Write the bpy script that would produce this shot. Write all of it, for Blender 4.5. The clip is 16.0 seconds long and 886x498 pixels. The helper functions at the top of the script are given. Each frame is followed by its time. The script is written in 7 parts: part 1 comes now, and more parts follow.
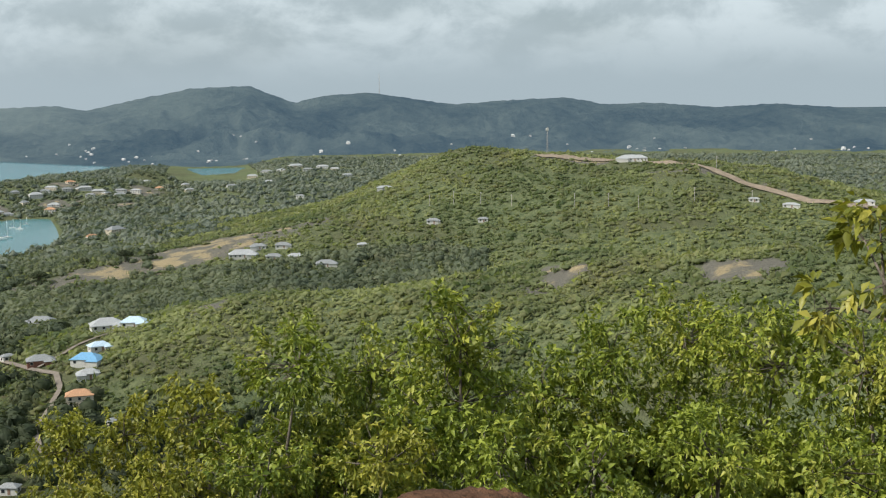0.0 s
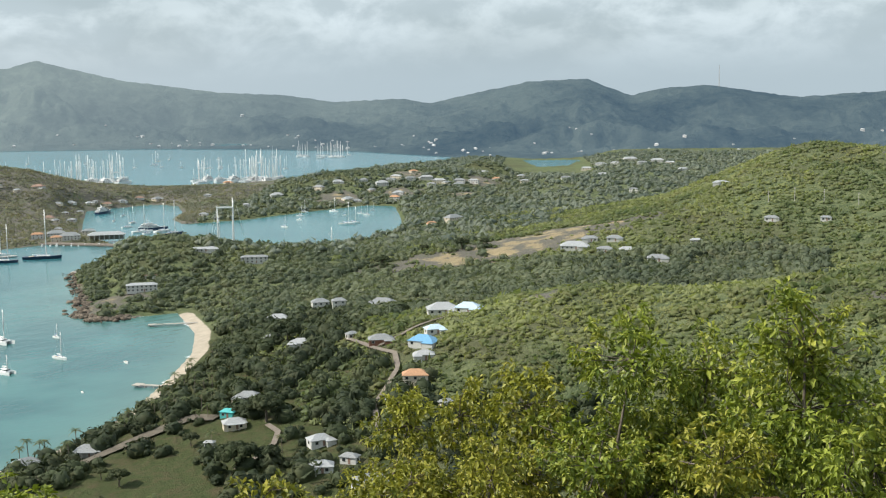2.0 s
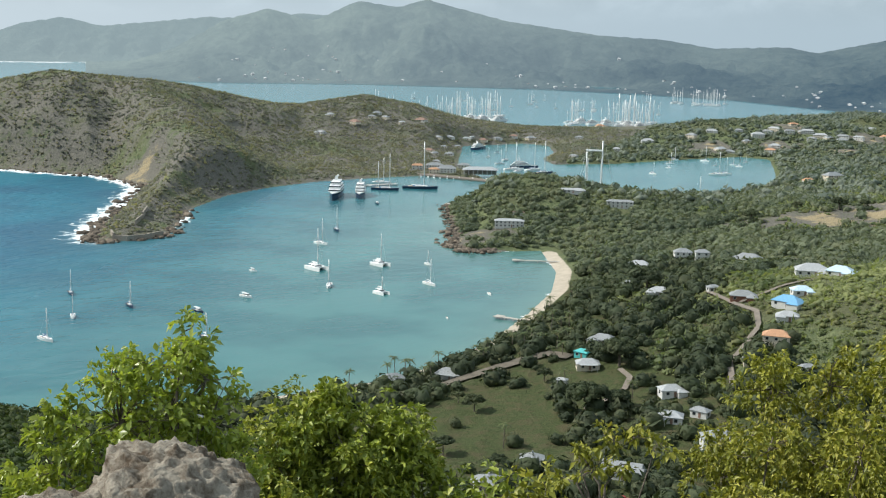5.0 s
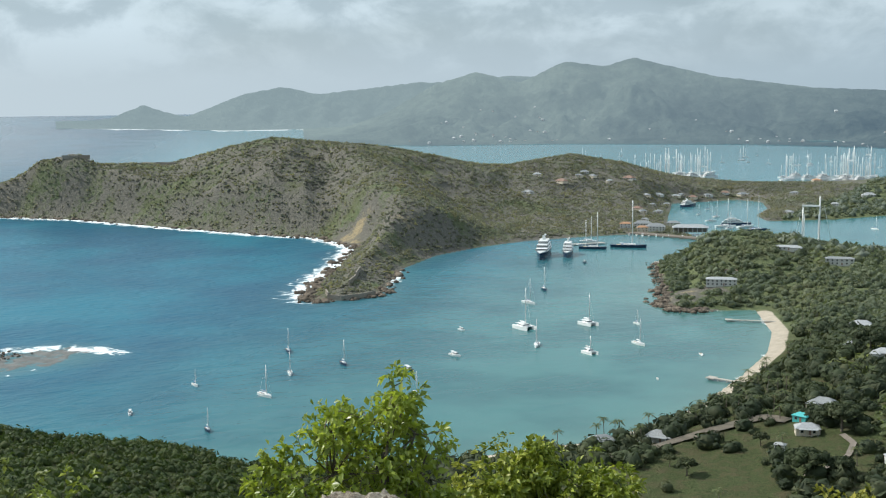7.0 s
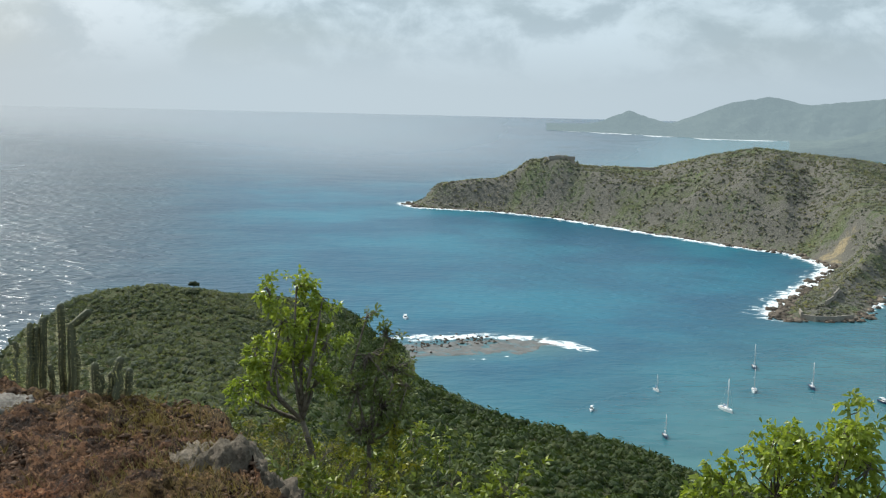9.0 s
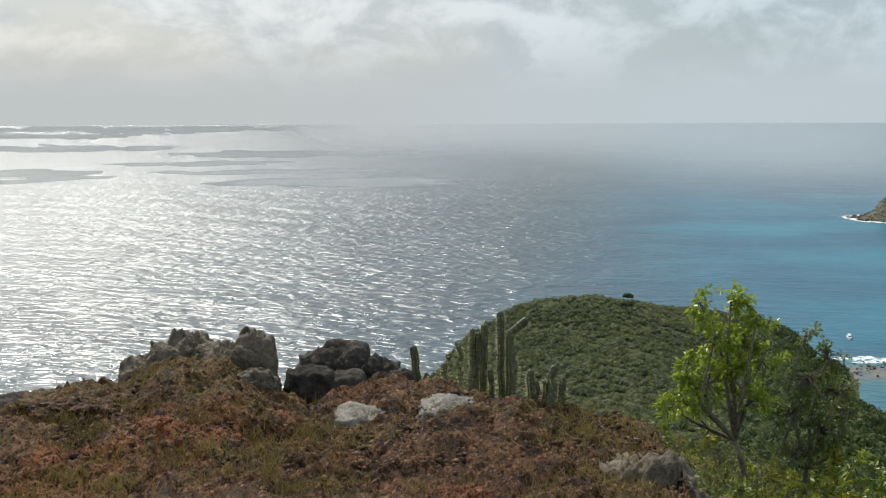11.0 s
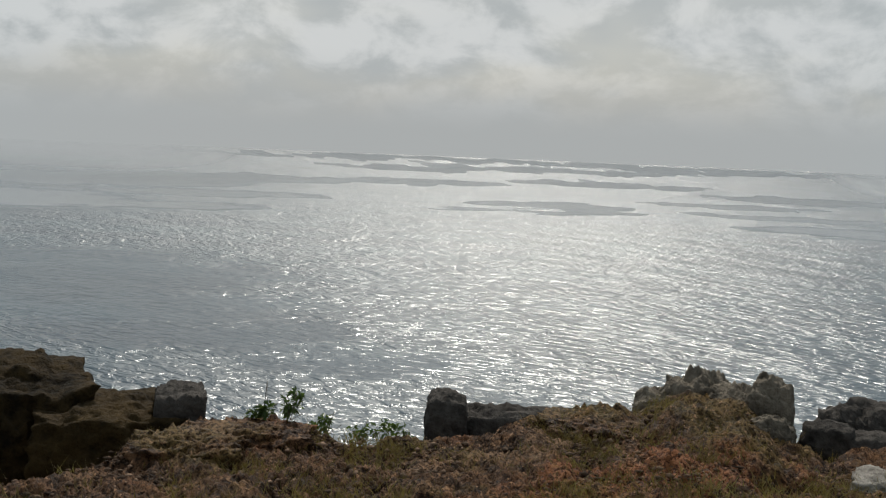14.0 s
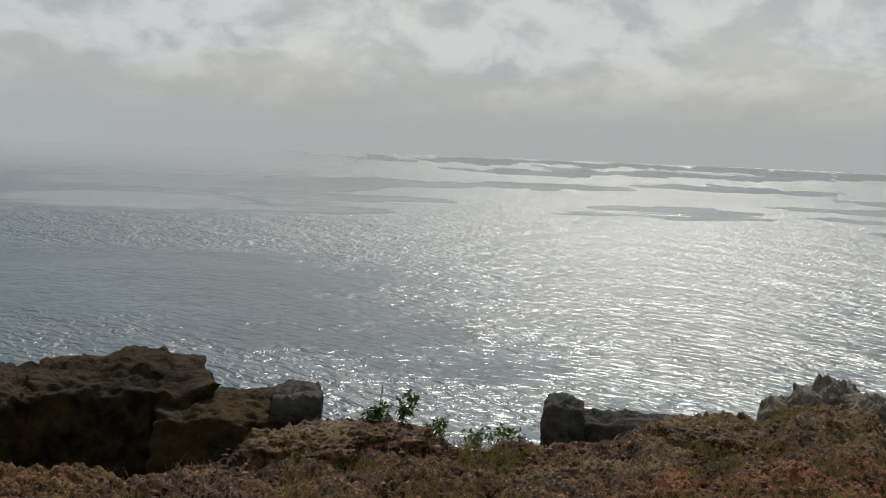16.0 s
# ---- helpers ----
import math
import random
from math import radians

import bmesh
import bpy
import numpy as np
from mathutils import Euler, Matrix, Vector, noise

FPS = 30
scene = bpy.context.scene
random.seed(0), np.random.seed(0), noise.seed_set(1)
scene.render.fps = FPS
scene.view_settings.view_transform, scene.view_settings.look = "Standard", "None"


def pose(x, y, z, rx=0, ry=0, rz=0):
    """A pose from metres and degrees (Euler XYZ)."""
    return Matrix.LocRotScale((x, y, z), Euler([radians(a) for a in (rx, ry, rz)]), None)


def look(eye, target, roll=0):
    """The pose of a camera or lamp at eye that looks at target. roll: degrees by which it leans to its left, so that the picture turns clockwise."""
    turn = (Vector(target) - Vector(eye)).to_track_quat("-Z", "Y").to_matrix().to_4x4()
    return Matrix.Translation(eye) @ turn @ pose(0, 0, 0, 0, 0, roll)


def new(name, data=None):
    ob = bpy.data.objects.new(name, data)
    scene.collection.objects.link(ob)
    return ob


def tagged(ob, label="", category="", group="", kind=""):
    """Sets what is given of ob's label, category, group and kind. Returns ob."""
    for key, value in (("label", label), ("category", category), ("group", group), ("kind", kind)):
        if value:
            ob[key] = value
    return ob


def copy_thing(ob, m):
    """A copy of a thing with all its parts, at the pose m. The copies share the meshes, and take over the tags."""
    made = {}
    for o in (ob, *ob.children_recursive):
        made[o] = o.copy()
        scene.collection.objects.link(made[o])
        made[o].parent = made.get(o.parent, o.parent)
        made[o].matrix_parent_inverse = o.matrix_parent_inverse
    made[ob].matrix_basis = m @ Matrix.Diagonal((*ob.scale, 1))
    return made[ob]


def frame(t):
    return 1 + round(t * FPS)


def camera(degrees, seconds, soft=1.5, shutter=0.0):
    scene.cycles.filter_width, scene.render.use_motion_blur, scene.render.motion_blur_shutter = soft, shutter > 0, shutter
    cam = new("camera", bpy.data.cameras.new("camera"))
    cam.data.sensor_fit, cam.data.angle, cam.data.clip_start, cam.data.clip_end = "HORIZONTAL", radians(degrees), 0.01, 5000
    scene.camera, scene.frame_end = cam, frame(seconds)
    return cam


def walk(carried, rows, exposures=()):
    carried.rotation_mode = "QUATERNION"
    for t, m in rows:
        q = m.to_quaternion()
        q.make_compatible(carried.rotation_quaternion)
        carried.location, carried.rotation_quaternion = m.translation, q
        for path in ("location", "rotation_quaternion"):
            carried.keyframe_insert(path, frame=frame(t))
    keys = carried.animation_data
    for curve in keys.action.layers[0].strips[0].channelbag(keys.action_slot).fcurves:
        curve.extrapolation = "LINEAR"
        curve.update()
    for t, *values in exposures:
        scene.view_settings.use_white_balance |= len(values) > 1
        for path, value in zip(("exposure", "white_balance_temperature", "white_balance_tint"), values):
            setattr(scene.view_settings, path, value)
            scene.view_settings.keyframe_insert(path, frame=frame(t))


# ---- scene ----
EYE = 150.0  # height of the lookout above the sea
ROWS = [  # seconds, sway in metres, turn in degrees
    (0, 0.065, -0.034, 0.017, 82.93, 0.72, -11.93),
    (0.5, 0.050, 0.002, 0.012, 82.80, 0.64, -8.26),
    (1, 0.033, 0.017, 0.006, 82.76, 0.85, -6.24),
    (1.5, 0.029, 0.042, 0.003, 82.82, 0.92, -0.12),
    (2, 0.020, 0.011, 0.006, 82.78, 0.72, 4.36),
    (2.5, -0.001, 0.008, 0.003, 82.45, 0.84, 7.85),
    (3, -0.000, -0.019, 0.009, 82.08, 0.66, 11.09),
    (3.5, -0.025, 0.004, -0.004, 81.03, 0.49, 15.51),
    (4, -0.050, 0.008, -0.002, 79.35, -0.35, 18.09),
    (4.2, -0.056, -0.003, 0.002, 79.01, -0.46, 18.79),
    (6.3, -0.031, 0.006, 0.024, 82.69, -0.05, 28.98),
    (6.5, -0.036, -0.005, 0.019, 82.69, 0.72, 29.61),
    (7, -0.040, -0.004, 0.004, 82.88, 0.63, 32.59),
    (7.5, -0.060, 0.008, 0.008, 82.95, -0.25, 38.75),
    (8, -0.049, 0.030, -0.003, 82.78, -0.86, 43.21),
    (8.5, -0.026, 0.024, -0.006, 83.44, -1.71, 48.57),
    (9, 0.034, -0.006, 0.008, 83.08, -1.37, 55.93),
    (9.5, 0.005, -0.003, 0.004, 83.11, -1.03, 62.43),
    (10, 0.079, -0.027, 0.011, 83.07, -0.70, 67.18),
    (10.2, 0.037, -0.005, 0.007, 83.20, -0.52, 69.11),
    (12.3, 0.028, 0.011, 0.028, 84.08, -0.02, 88.95),
    (12.5, 0.040, 0.009, 0.030, 84.29, -0.41, 90.76),
    (13, 0.018, 0.006, -0.019, 84.61, -1.80, 96.97),
    (13.5, 0.054, 0.006, -0.014, 84.98, -2.63, 99.15),
    (14, 0.033, 0.003, -0.019, 85.06, -2.37, 102.74),
    (14.5, 0.001, -0.006, -0.024, 85.76, -2.87, 105.12),
    (15, -0.013, -0.018, -0.021, 85.76, -3.11, 106.98),
    (15.5, -0.083, -0.024, -0.034, 85.28, -2.80, 109.45),
    (16, -0.053, 0.017, -0.039, 85.04, -2.23, 108.79),
]
cam = camera(41.6, 16.0, soft=1.2)
walk(cam, [(t, pose(x, y, EYE + z, a, b, c)) for t, x, y, z, a, b, c in ROWS],
     exposures=[(0, -0.16, 6400, 9), (0.6, -0.04, 6400, 9), (3.5, 0.06, 6300, 9), (6.5, -0.10, 6050, 7), (9, -0.16, 6050, 7), (10.2, -0.08, 6250, 8), (12.3, -0.62, 6330, 9), (16, -0.68, 6380, 9)])

# ---- light: hazy tropical sun over the sea, broken cloud ----
SUN_AZ, SUN_EL = 103.0, 42.0  # degrees to the left of +y, and up


def bearing(az, r, z=0.0):
    """The place r metres from the lookout, az degrees to the left of +y."""
    return Vector((-r * math.sin(radians(az)), r * math.cos(radians(az)), z))


sun_data = bpy.data.lights.new("sun", "SUN")
sun_data.energy, sun_data.angle, sun_data.color = 5.0, radians(0.6), (1.0, 0.93, 0.82)
sun = new("sun", sun_data)
sun.matrix_world = look((0, 0, 0), -(bearing(SUN_AZ, math.cos(radians(SUN_EL))) + Vector((0, 0, math.sin(radians(SUN_EL))))))


class Nodes:
    """A short hand for node trees."""

    def __init__(self, tree):
        self.tree = tree

    def add(self, kind, **inputs):
        n = self.tree.nodes.new(kind)
        for k, v in inputs.items():
            self.put(n, k, v)
        return n

    def put(self, n, k, v):
        s = n.inputs[int(k[1:]) if k[0] == "i" and k[1:].isdigit() else k.replace("_", " ")]
        if isinstance(v, bpy.types.NodeSocket):
            self.tree.links.new(v, s)
        else:
            s.default_value = v

    def math(self, op, a, b=0.0, clamp=False):
        n = self.add("ShaderNodeMath", i0=a, i1=b)
        n.operation, n.use_clamp = op, clamp
        return n.outputs[0]

    def mix(self, f, a, b, blend="MIX"):
        n = self.add("ShaderNodeMix")
        n.data_type, n.blend_type = "RGBA", blend
        for k, v in (("i0", f), ("i6", a), ("i7", b)):
            self.put(n, k, v)
        return n.outputs[2]

    def ramp(self, v, lo, hi):
        n = self.add("ShaderNodeMapRange", i0=v, i1=min(lo, hi), i2=max(lo, hi))
        n.interpolation_type = "SMOOTHSTEP"
        if lo > hi:
            n.inputs[3].default_value, n.inputs[4].default_value = 1.0, 0.0
        return n.outputs[0]

    def noise(self, vec, scale, detail=4.0, rough=0.55, distort=0.0):
        n = self.add("ShaderNodeTexNoise", Vector=vec, Scale=scale, Detail=detail, Roughness=rough, Distortion=distort)
        return n.outputs[0]


def make_world():
    w = bpy.data.worlds.new("sky")
    scene.world = w
    w.use_nodes = True
    t = w.node_tree
    t.nodes.clear()
    n = Nodes(t)
    d = n.add("ShaderNodeTexCoord").outputs["Generated"]
    sep = n.add("ShaderNodeSeparateXYZ", Vector=d)
    z = n.math("MAXIMUM", sep.outputs[2], 0.0)
    sky = n.add("ShaderNodeTexSky")
    sky.sky_type, sky.sun_disc, sky.altitude, sky.dust_density = "NISHITA", False, 150.0, 3.0
    sky.sun_elevation, sky.sun_rotation = radians(SUN_EL), radians(-SUN_AZ)
    blue = n.mix(1.0, sky.outputs[0], (0.1, 0.1, 0.1, 1), "MULTIPLY")
    # heaps of cumulus over the haze, wider than tall, under a thin grey deck
    lift = n.math("ADD", z, 0.30)
    flat = n.add("ShaderNodeCombineXYZ", X=n.math("DIVIDE", sep.outputs[0], lift), Y=n.math("DIVIDE", sep.outputs[1], lift), Z=0.0)
    big = n.noise(flat.outputs[0], 1.9, 3.0, 0.5)
    heap_at = n.add("ShaderNodeMapping", Vector=d, Scale=(1, 1, 1.75), Location=(0.37, 0.11, 0.2))
    puff = n.noise(heap_at.outputs[0], 13.0, 7.0, 0.60, 0.25)
    shade_at = n.add("ShaderNodeMapping", Vector=d, Scale=(1, 1, 1.9), Location=(0.37, 0.11, 0.225))
    under = n.noise(shade_at.outputs[0], 13.0, 4.0, 0.5, 0.25)
    heaps = n.math("ADD", n.math("ADD", n.math("MULTIPLY", big, 0.30), n.math("MULTIPLY", puff, 0.95)), n.math("MULTIPLY", under, -0.35))
    grey = n.mix(n.ramp(heaps, 0.34, 0.57), (0.60, 0.63, 0.645, 1), (0.87, 0.88, 0.885, 1))
    cover = n.math("ADD", n.math("MULTIPLY", n.ramp(big, 0.35, 0.6), 0.25), 0.72)
    deck = n.mix(cover, blue, grey)
    # towards the sun the deck is brighter, away from it bluer
    s = bearing(SUN_AZ, 1.0)
    along = n.add("ShaderNodeVectorMath", i0=d, i1=s)
    along.operation = "DOT_PRODUCT"
    toward = along.outputs["Value"]
    tone = n.mix(n.ramp(toward, 0.74, 0.99), (0.885, 0.985, 1.025, 1), (1.13, 1.13, 1.11, 1))
    deck = n.mix(1.0, deck, tone, "MULTIPLY")
    # salt haze along the horizon
    murk = n.mix(n.ramp(toward, -0.2, 0.8), (0.46, 0.55, 0.60, 1), (0.635, 0.705, 0.735, 1))
    murk = n.mix(n.ramp(toward, 0.78, 0.99), murk, (0.645, 0.66, 0.65, 1))
    deck = n.mix(n.ramp(z, 0.085, 0.01), deck, murk)
    out = n.add("ShaderNodeOutputWorld")
    bg = n.add("ShaderNodeBackground", Color=deck, Strength=1.0)
    t.links.new(bg.outputs[0], out.inputs[0])


make_world()

# ---- materials ----
def material(name):
    m = bpy.data.materials.new(name)
    m.use_nodes = True
    n = Nodes(m.node_tree)
    bsdf = m.node_tree.nodes["Principled BSDF"]
    place = n.add("ShaderNodeNewGeometry").outputs["Position"]
    return m, n, bsdf, place


def rgb(c):
    return (c[0], c[1], c[2], 1.0)


def bumped(n, bsdf, height, strength, distance):
    b = n.add("ShaderNodeBump", Strength=strength, Distance=distance, Height=height)
    n.put(bsdf, "Normal", b.outputs[0])


def mottled(name, dark, light, scale, fine=None, rough=0.85, bump=0.3, depth=0.05, island=0.0, metal=0.0, piece=0.0):
    """A surface that varies between two colours at a coarse and a fine scale."""
    m, n, bsdf, place = material(name)
    a = n.noise(place, scale, 4.0, 0.6)
    b = n.noise(place, fine or scale * 7, 5.0, 0.65)
    f = n.ramp(n.math("ADD", n.math("MULTIPLY", a, 0.55), n.math("MULTIPLY", b, 0.45)), 0.33, 0.67)
    col = n.mix(f, rgb(dark), rgb(light))
    if island or piece:
        r = n.add("ShaderNodeNewGeometry").outputs["Random Per Island"] if island else n.add("ShaderNodeObjectInfo").outputs["Random"]
        k = island or piece
        hsv = n.add("ShaderNodeHueSaturation", Color=col, Value=n.math("ADD", n.math("MULTIPLY", r, 2 * k), 1 - k))
        col = hsv.outputs[0]
    n.put(bsdf, "Base Color", col)
    n.put(bsdf, "Roughness", rough)
    n.put(bsdf, "Specular IOR Level", 0.12 if rough > 0.89 else 0.5)
    n.put(bsdf, "Metallic", metal)
    if bump:
        bumped(n, bsdf, b, bump, depth)
    return m


def foliage(name, dark, light, patch, dry=(0.22, 0.19, 0.09), dryness=0.1, gloss=0.55, through_light=0.35, lively=0.28, shine=0.35):
    """Leaves: every leaf or clump has its own tone, patches of the hill their own green."""
    m, n, bsdf, place = material(name)
    r = n.add("ShaderNodeNewGeometry").outputs["Random Per Island"]
    p = n.noise(place, patch, 4.0, 0.6)
    mid = n.noise(place, patch * 5.5, 4.0, 0.65)
    f = n.math("ADD", n.math("MULTIPLY", r, lively), n.math("MULTIPLY", n.math("ADD", n.math("MULTIPLY", n.ramp(p, 0.38, 0.62), 0.6), n.math("MULTIPLY", n.ramp(mid, 0.36, 0.64), 0.4)), 1 - lively))
    col = n.mix(f, rgb(dark), rgb(light))
    q = n.noise(place, patch * 2.7, 3.0, 0.6)
    age = n.math("MULTIPLY", n.ramp(n.math("ADD", q, n.math("MULTIPLY", r, 0.25)), 0.62, 0.86), dryness * 4, True)
    col = n.mix(age, col, rgb(dry))
    n.put(bsdf, "Base Color", col)
    n.put(bsdf, "Roughness", gloss)
    n.put(bsdf, "Specular IOR Level", shine)
    if through_light:
        tr = n.add("ShaderNodeBsdfTranslucent", Color=n.mix(1.0, col, (1.25, 1.3, 0.6, 1), "MULTIPLY"))
        add = n.add("ShaderNodeMixShader", i0=through_light)
        out = m.node_tree.nodes["Material Output"]
        m.node_tree.links.new(bsdf.outputs[0], add.inputs[1])
        m.node_tree.links.new(tr.outputs[0], add.inputs[2])
        m.node_tree.links.new(add.outputs[0], out.inputs[0])
    return m


def scrub_ground():
    """Dry tropical scrub on clay: green, olive and bare patches; sand and rock where the sheet carries them."""
    m, n, bsdf, place = material("scrub_ground")
    a = n.noise(place, 0.012, 5.0, 0.6)
    b = n.noise(place, 0.16, 6.0, 0.7)
    c = n.noise(place, 0.9, 4.0, 0.7)
    green = n.mix(n.ramp(b, 0.35, 0.65), rgb((0.092, 0.118, 0.058)), rgb((0.165, 0.186, 0.092)))
    green = n.mix(n.ramp(a, 0.42, 0.68), green, rgb((0.105, 0.110, 0.060)))
    bare = n.mix(n.ramp(c, 0.3, 0.7), rgb((0.118, 0.114, 0.098)), rgb((0.186, 0.174, 0.146)))
    cover = n.add("ShaderNodeAttribute")
    cover.attribute_name = "cover"
    sep = n.add("ShaderNodeSeparateColor", Color=cover.outputs["Color"])
    rag = n.math("MULTIPLY", n.math("SUBTRACT", b, 0.5), 0.9)
    col = n.mix(n.ramp(n.math("ADD", sep.outputs[0], rag), 0.36, 0.62), green, bare)
    straw = n.mix(n.ramp(c, 0.3, 0.7), rgb((0.250, 0.200, 0.118)), rgb((0.410, 0.340, 0.212)))
    col = n.mix(n.ramp(n.math("ADD", sep.outputs[0], rag), 0.78, 1.0), col, straw)
    # the dark lawn tone also carries the valley's cloud shade
    lawn = n.mix(n.ramp(c, 0.3, 0.7), rgb((0.048, 0.063, 0.026)), rgb((0.082, 0.098, 0.041)))
    lawn = n.mix(n.ramp(b, 0.42, 0.68), lawn, rgb((0.095, 0.084, 0.047)))
    col = n.mix(n.ramp(n.math("ADD", sep.outputs[1], n.math("MULTIPLY", rag, 0.4)), 0.42, 0.58), col, lawn)
    sand = n.mix(n.ramp(b, 0.3, 0.7), rgb((0.44, 0.38, 0.30)), rgb((0.56, 0.49, 0.40)))
    col = n.mix(n.ramp(n.math("ADD", sep.outputs[2], n.math("MULTIPLY", rag, 0.25)), 0.42, 0.55), col, sand)
    n.put(bsdf, "Base Color", col)
    n.put(bsdf, "Roughness", 0.95)
    n.put(bsdf, "Specular IOR Level", 0.1)
    bumped(n, bsdf, n.math("ADD", b, n.math("MULTIPLY", c, 0.4)), 0.9, 2.5)
    return m


def hazy_hills(name, dark, light, veil, amount):
    """Wooded hills kilometres off; emission stands in for the veil of air before them."""
    m, n, bsdf, place = material(name)
    # broad noise patches stand in for cloud light and shade on the slopes
    a = n.noise(place, 0.0024, 5.0, 0.62)
    b = n.noise(place, 0.028, 6.0, 0.75)
    f = n.math("ADD", n.math("MULTIPLY", n.ramp(a, 0.35, 0.65), 0.6), n.math("MULTIPLY", n.ramp(b, 0.3, 0.7), 0.4))
    n.put(bsdf, "Base Color", n.mix(f, rgb(dark), rgb(light)))
    n.put(bsdf, "Roughness", 1.0)
    n.put(bsdf, "Specular IOR Level", 0.0)
    # this emissive haze is brighter towards the sun
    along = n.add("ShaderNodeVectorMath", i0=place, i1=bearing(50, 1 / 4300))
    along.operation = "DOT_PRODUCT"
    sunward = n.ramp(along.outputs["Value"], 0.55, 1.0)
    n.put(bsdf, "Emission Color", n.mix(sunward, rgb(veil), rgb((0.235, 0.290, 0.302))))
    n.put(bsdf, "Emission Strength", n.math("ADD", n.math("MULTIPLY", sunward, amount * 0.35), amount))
    bumped(n, bsdf, b, 1.0, 22.0)
    return m


def sea_water():
    m, n, bsdf, place = material("sea_water")
    at = n.add("ShaderNodeAttribute")
    at.attribute_name = "shoal"
    sep = n.add("ShaderNodeSeparateColor", Color=at.outputs["Color"])
    patch = n.noise(place, 0.006, 4.0, 0.55)
    weed = n.noise(place, 0.014, 3.0, 0.5)
    mouth = n.mix(n.ramp(patch, 0.38, 0.66), rgb((0.006, 0.085, 0.155)), rgb((0.014, 0.152, 0.226)))
    open_sea = n.mix(n.ramp(patch, 0.38, 0.66), rgb((0.008, 0.048, 0.092)), rgb((0.016, 0.082, 0.135)))
    away = n.add("ShaderNodeVectorMath", i0=place, i1=(-900, 850, 0))
    away.operation = "DISTANCE"
    south = n.add("ShaderNodeSeparateXYZ", Vector=place)
    seaward = n.math("ADD", south.outputs[1], n.math("MULTIPLY", south.outputs[0], 0.42))
    open_sea = n.mix(n.ramp(seaward, 150, -250), open_sea, n.mix(n.ramp(patch, 0.38, 0.66), rgb((0.009, 0.027, 0.043)), rgb((0.016, 0.043, 0.062))))
    outer = n.math("MAXIMUM", n.ramp(away.outputs["Value"], 700, 1500), n.ramp(seaward, 180, -140))
    deep = n.mix(outer, mouth, open_sea)
    bay = n.mix(n.ramp(weed, 0.36, 0.62), rgb((0.030, 0.120, 0.128)), rgb((0.056, 0.174, 0.174)))
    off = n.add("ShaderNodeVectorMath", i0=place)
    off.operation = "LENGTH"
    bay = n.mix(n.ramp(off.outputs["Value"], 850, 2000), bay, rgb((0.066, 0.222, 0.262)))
    col = n.mix(sep.outputs[0], deep, bay)
    col = n.mix(n.math("MULTIPLY", sep.outputs[1], 0.75), col, rgb((0.115, 0.215, 0.190)))
    # surf and foam on the windward rocks
    flat = n.add("ShaderNodeMapping", Vector=place, Scale=(1, 1, 0))
    fo = n.noise(flat.outputs[0], 0.085, 6.0, 0.72, 0.8)
    surf = n.ramp(n.math("ADD", n.math("MULTIPLY", sep.outputs[2], 0.85), n.math("MULTIPLY", n.math("SUBTRACT", fo, 0.5), 1.5)), 0.50, 0.62)
    caps = n.ramp(n.noise(flat.outputs[0], 0.045, 5.0, 0.75, 0.4), 0.735, 0.76)
    caps = n.math("MULTIPLY", caps, n.math("SUBTRACT", 1.0, sep.outputs[0]))
    white = n.math("MAXIMUM", surf, n.math("MULTIPLY", caps, 0.5))
    col = n.mix(white, col, rgb((0.82, 0.86, 0.87)))
    n.put(bsdf, "Base Color", col)
    # wind lanes: smoother and rougher water; cloud shadows are put in as smooth patches
    cloud_dim = n.add("ShaderNodeAttribute")
    cloud_dim.attribute_name = "cloud_dim"
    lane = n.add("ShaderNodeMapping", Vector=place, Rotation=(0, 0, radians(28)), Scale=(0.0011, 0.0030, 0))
    slick = n.ramp(n.math("SUBTRACT", n.noise(lane.outputs[0], 1.0, 3.0, 0.5, 0.6), n.math("MULTIPLY", cloud_dim.outputs["Fac"], 0.30)), 0.12, 0.48)
    n.put(bsdf, "Roughness", n.math("ADD", n.math("MULTIPLY", n.math("MULTIPLY", slick, 0.04), n.math("SUBTRACT", 1.0, sep.outputs[0])), n.math("ADD", n.math("MULTIPLY", white, 0.4), n.math("SUBTRACT", n.math("SUBTRACT", 0.29, n.math("MULTIPLY", cloud_dim.outputs["Fac"], 0.17)), n.math("MULTIPLY", sep.outputs[0], 0.12)))))
    n.put(bsdf, "IOR", 1.333)
    n.put(bsdf, "Specular IOR Level", n.math("SUBTRACT", n.math("ADD", 0.42, n.math("MULTIPLY", outer, 0.62)), n.math("MULTIPLY", sep.outputs[0], 0.10)))
    n.put(bsdf, "Specular Tint", (0.93, 0.98, 1.0, 1))

    def waves(turn, along, across, detail, rough, bend):
        at = n.add("ShaderNodeMapping", Vector=place, Rotation=(0, 0, radians(turn)), Scale=(along, across, 1e6))
        at.vector_type = "TEXTURE"
        return n.noise(at.outputs[0], 1.0, detail, rough, bend)

    w1 = waves(58, 18.0, 9.5, 3.0, 0.54, 0.7)
    w2 = waves(50, 150.0, 90.0, 2.0, 0.5, 0.4)
    # haze stand-in: the far water turns transparent towards the sky colour behind it
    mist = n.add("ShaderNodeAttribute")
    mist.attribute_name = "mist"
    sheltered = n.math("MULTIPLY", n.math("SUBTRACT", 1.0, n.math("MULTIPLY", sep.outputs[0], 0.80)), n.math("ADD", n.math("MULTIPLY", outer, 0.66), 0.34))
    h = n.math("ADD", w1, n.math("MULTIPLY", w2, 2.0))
    ruffle = n.math("MULTIPLY", sheltered, n.math("SUBTRACT", 1.0, n.math("MULTIPLY", cloud_dim.outputs["Fac"], 0.93)))
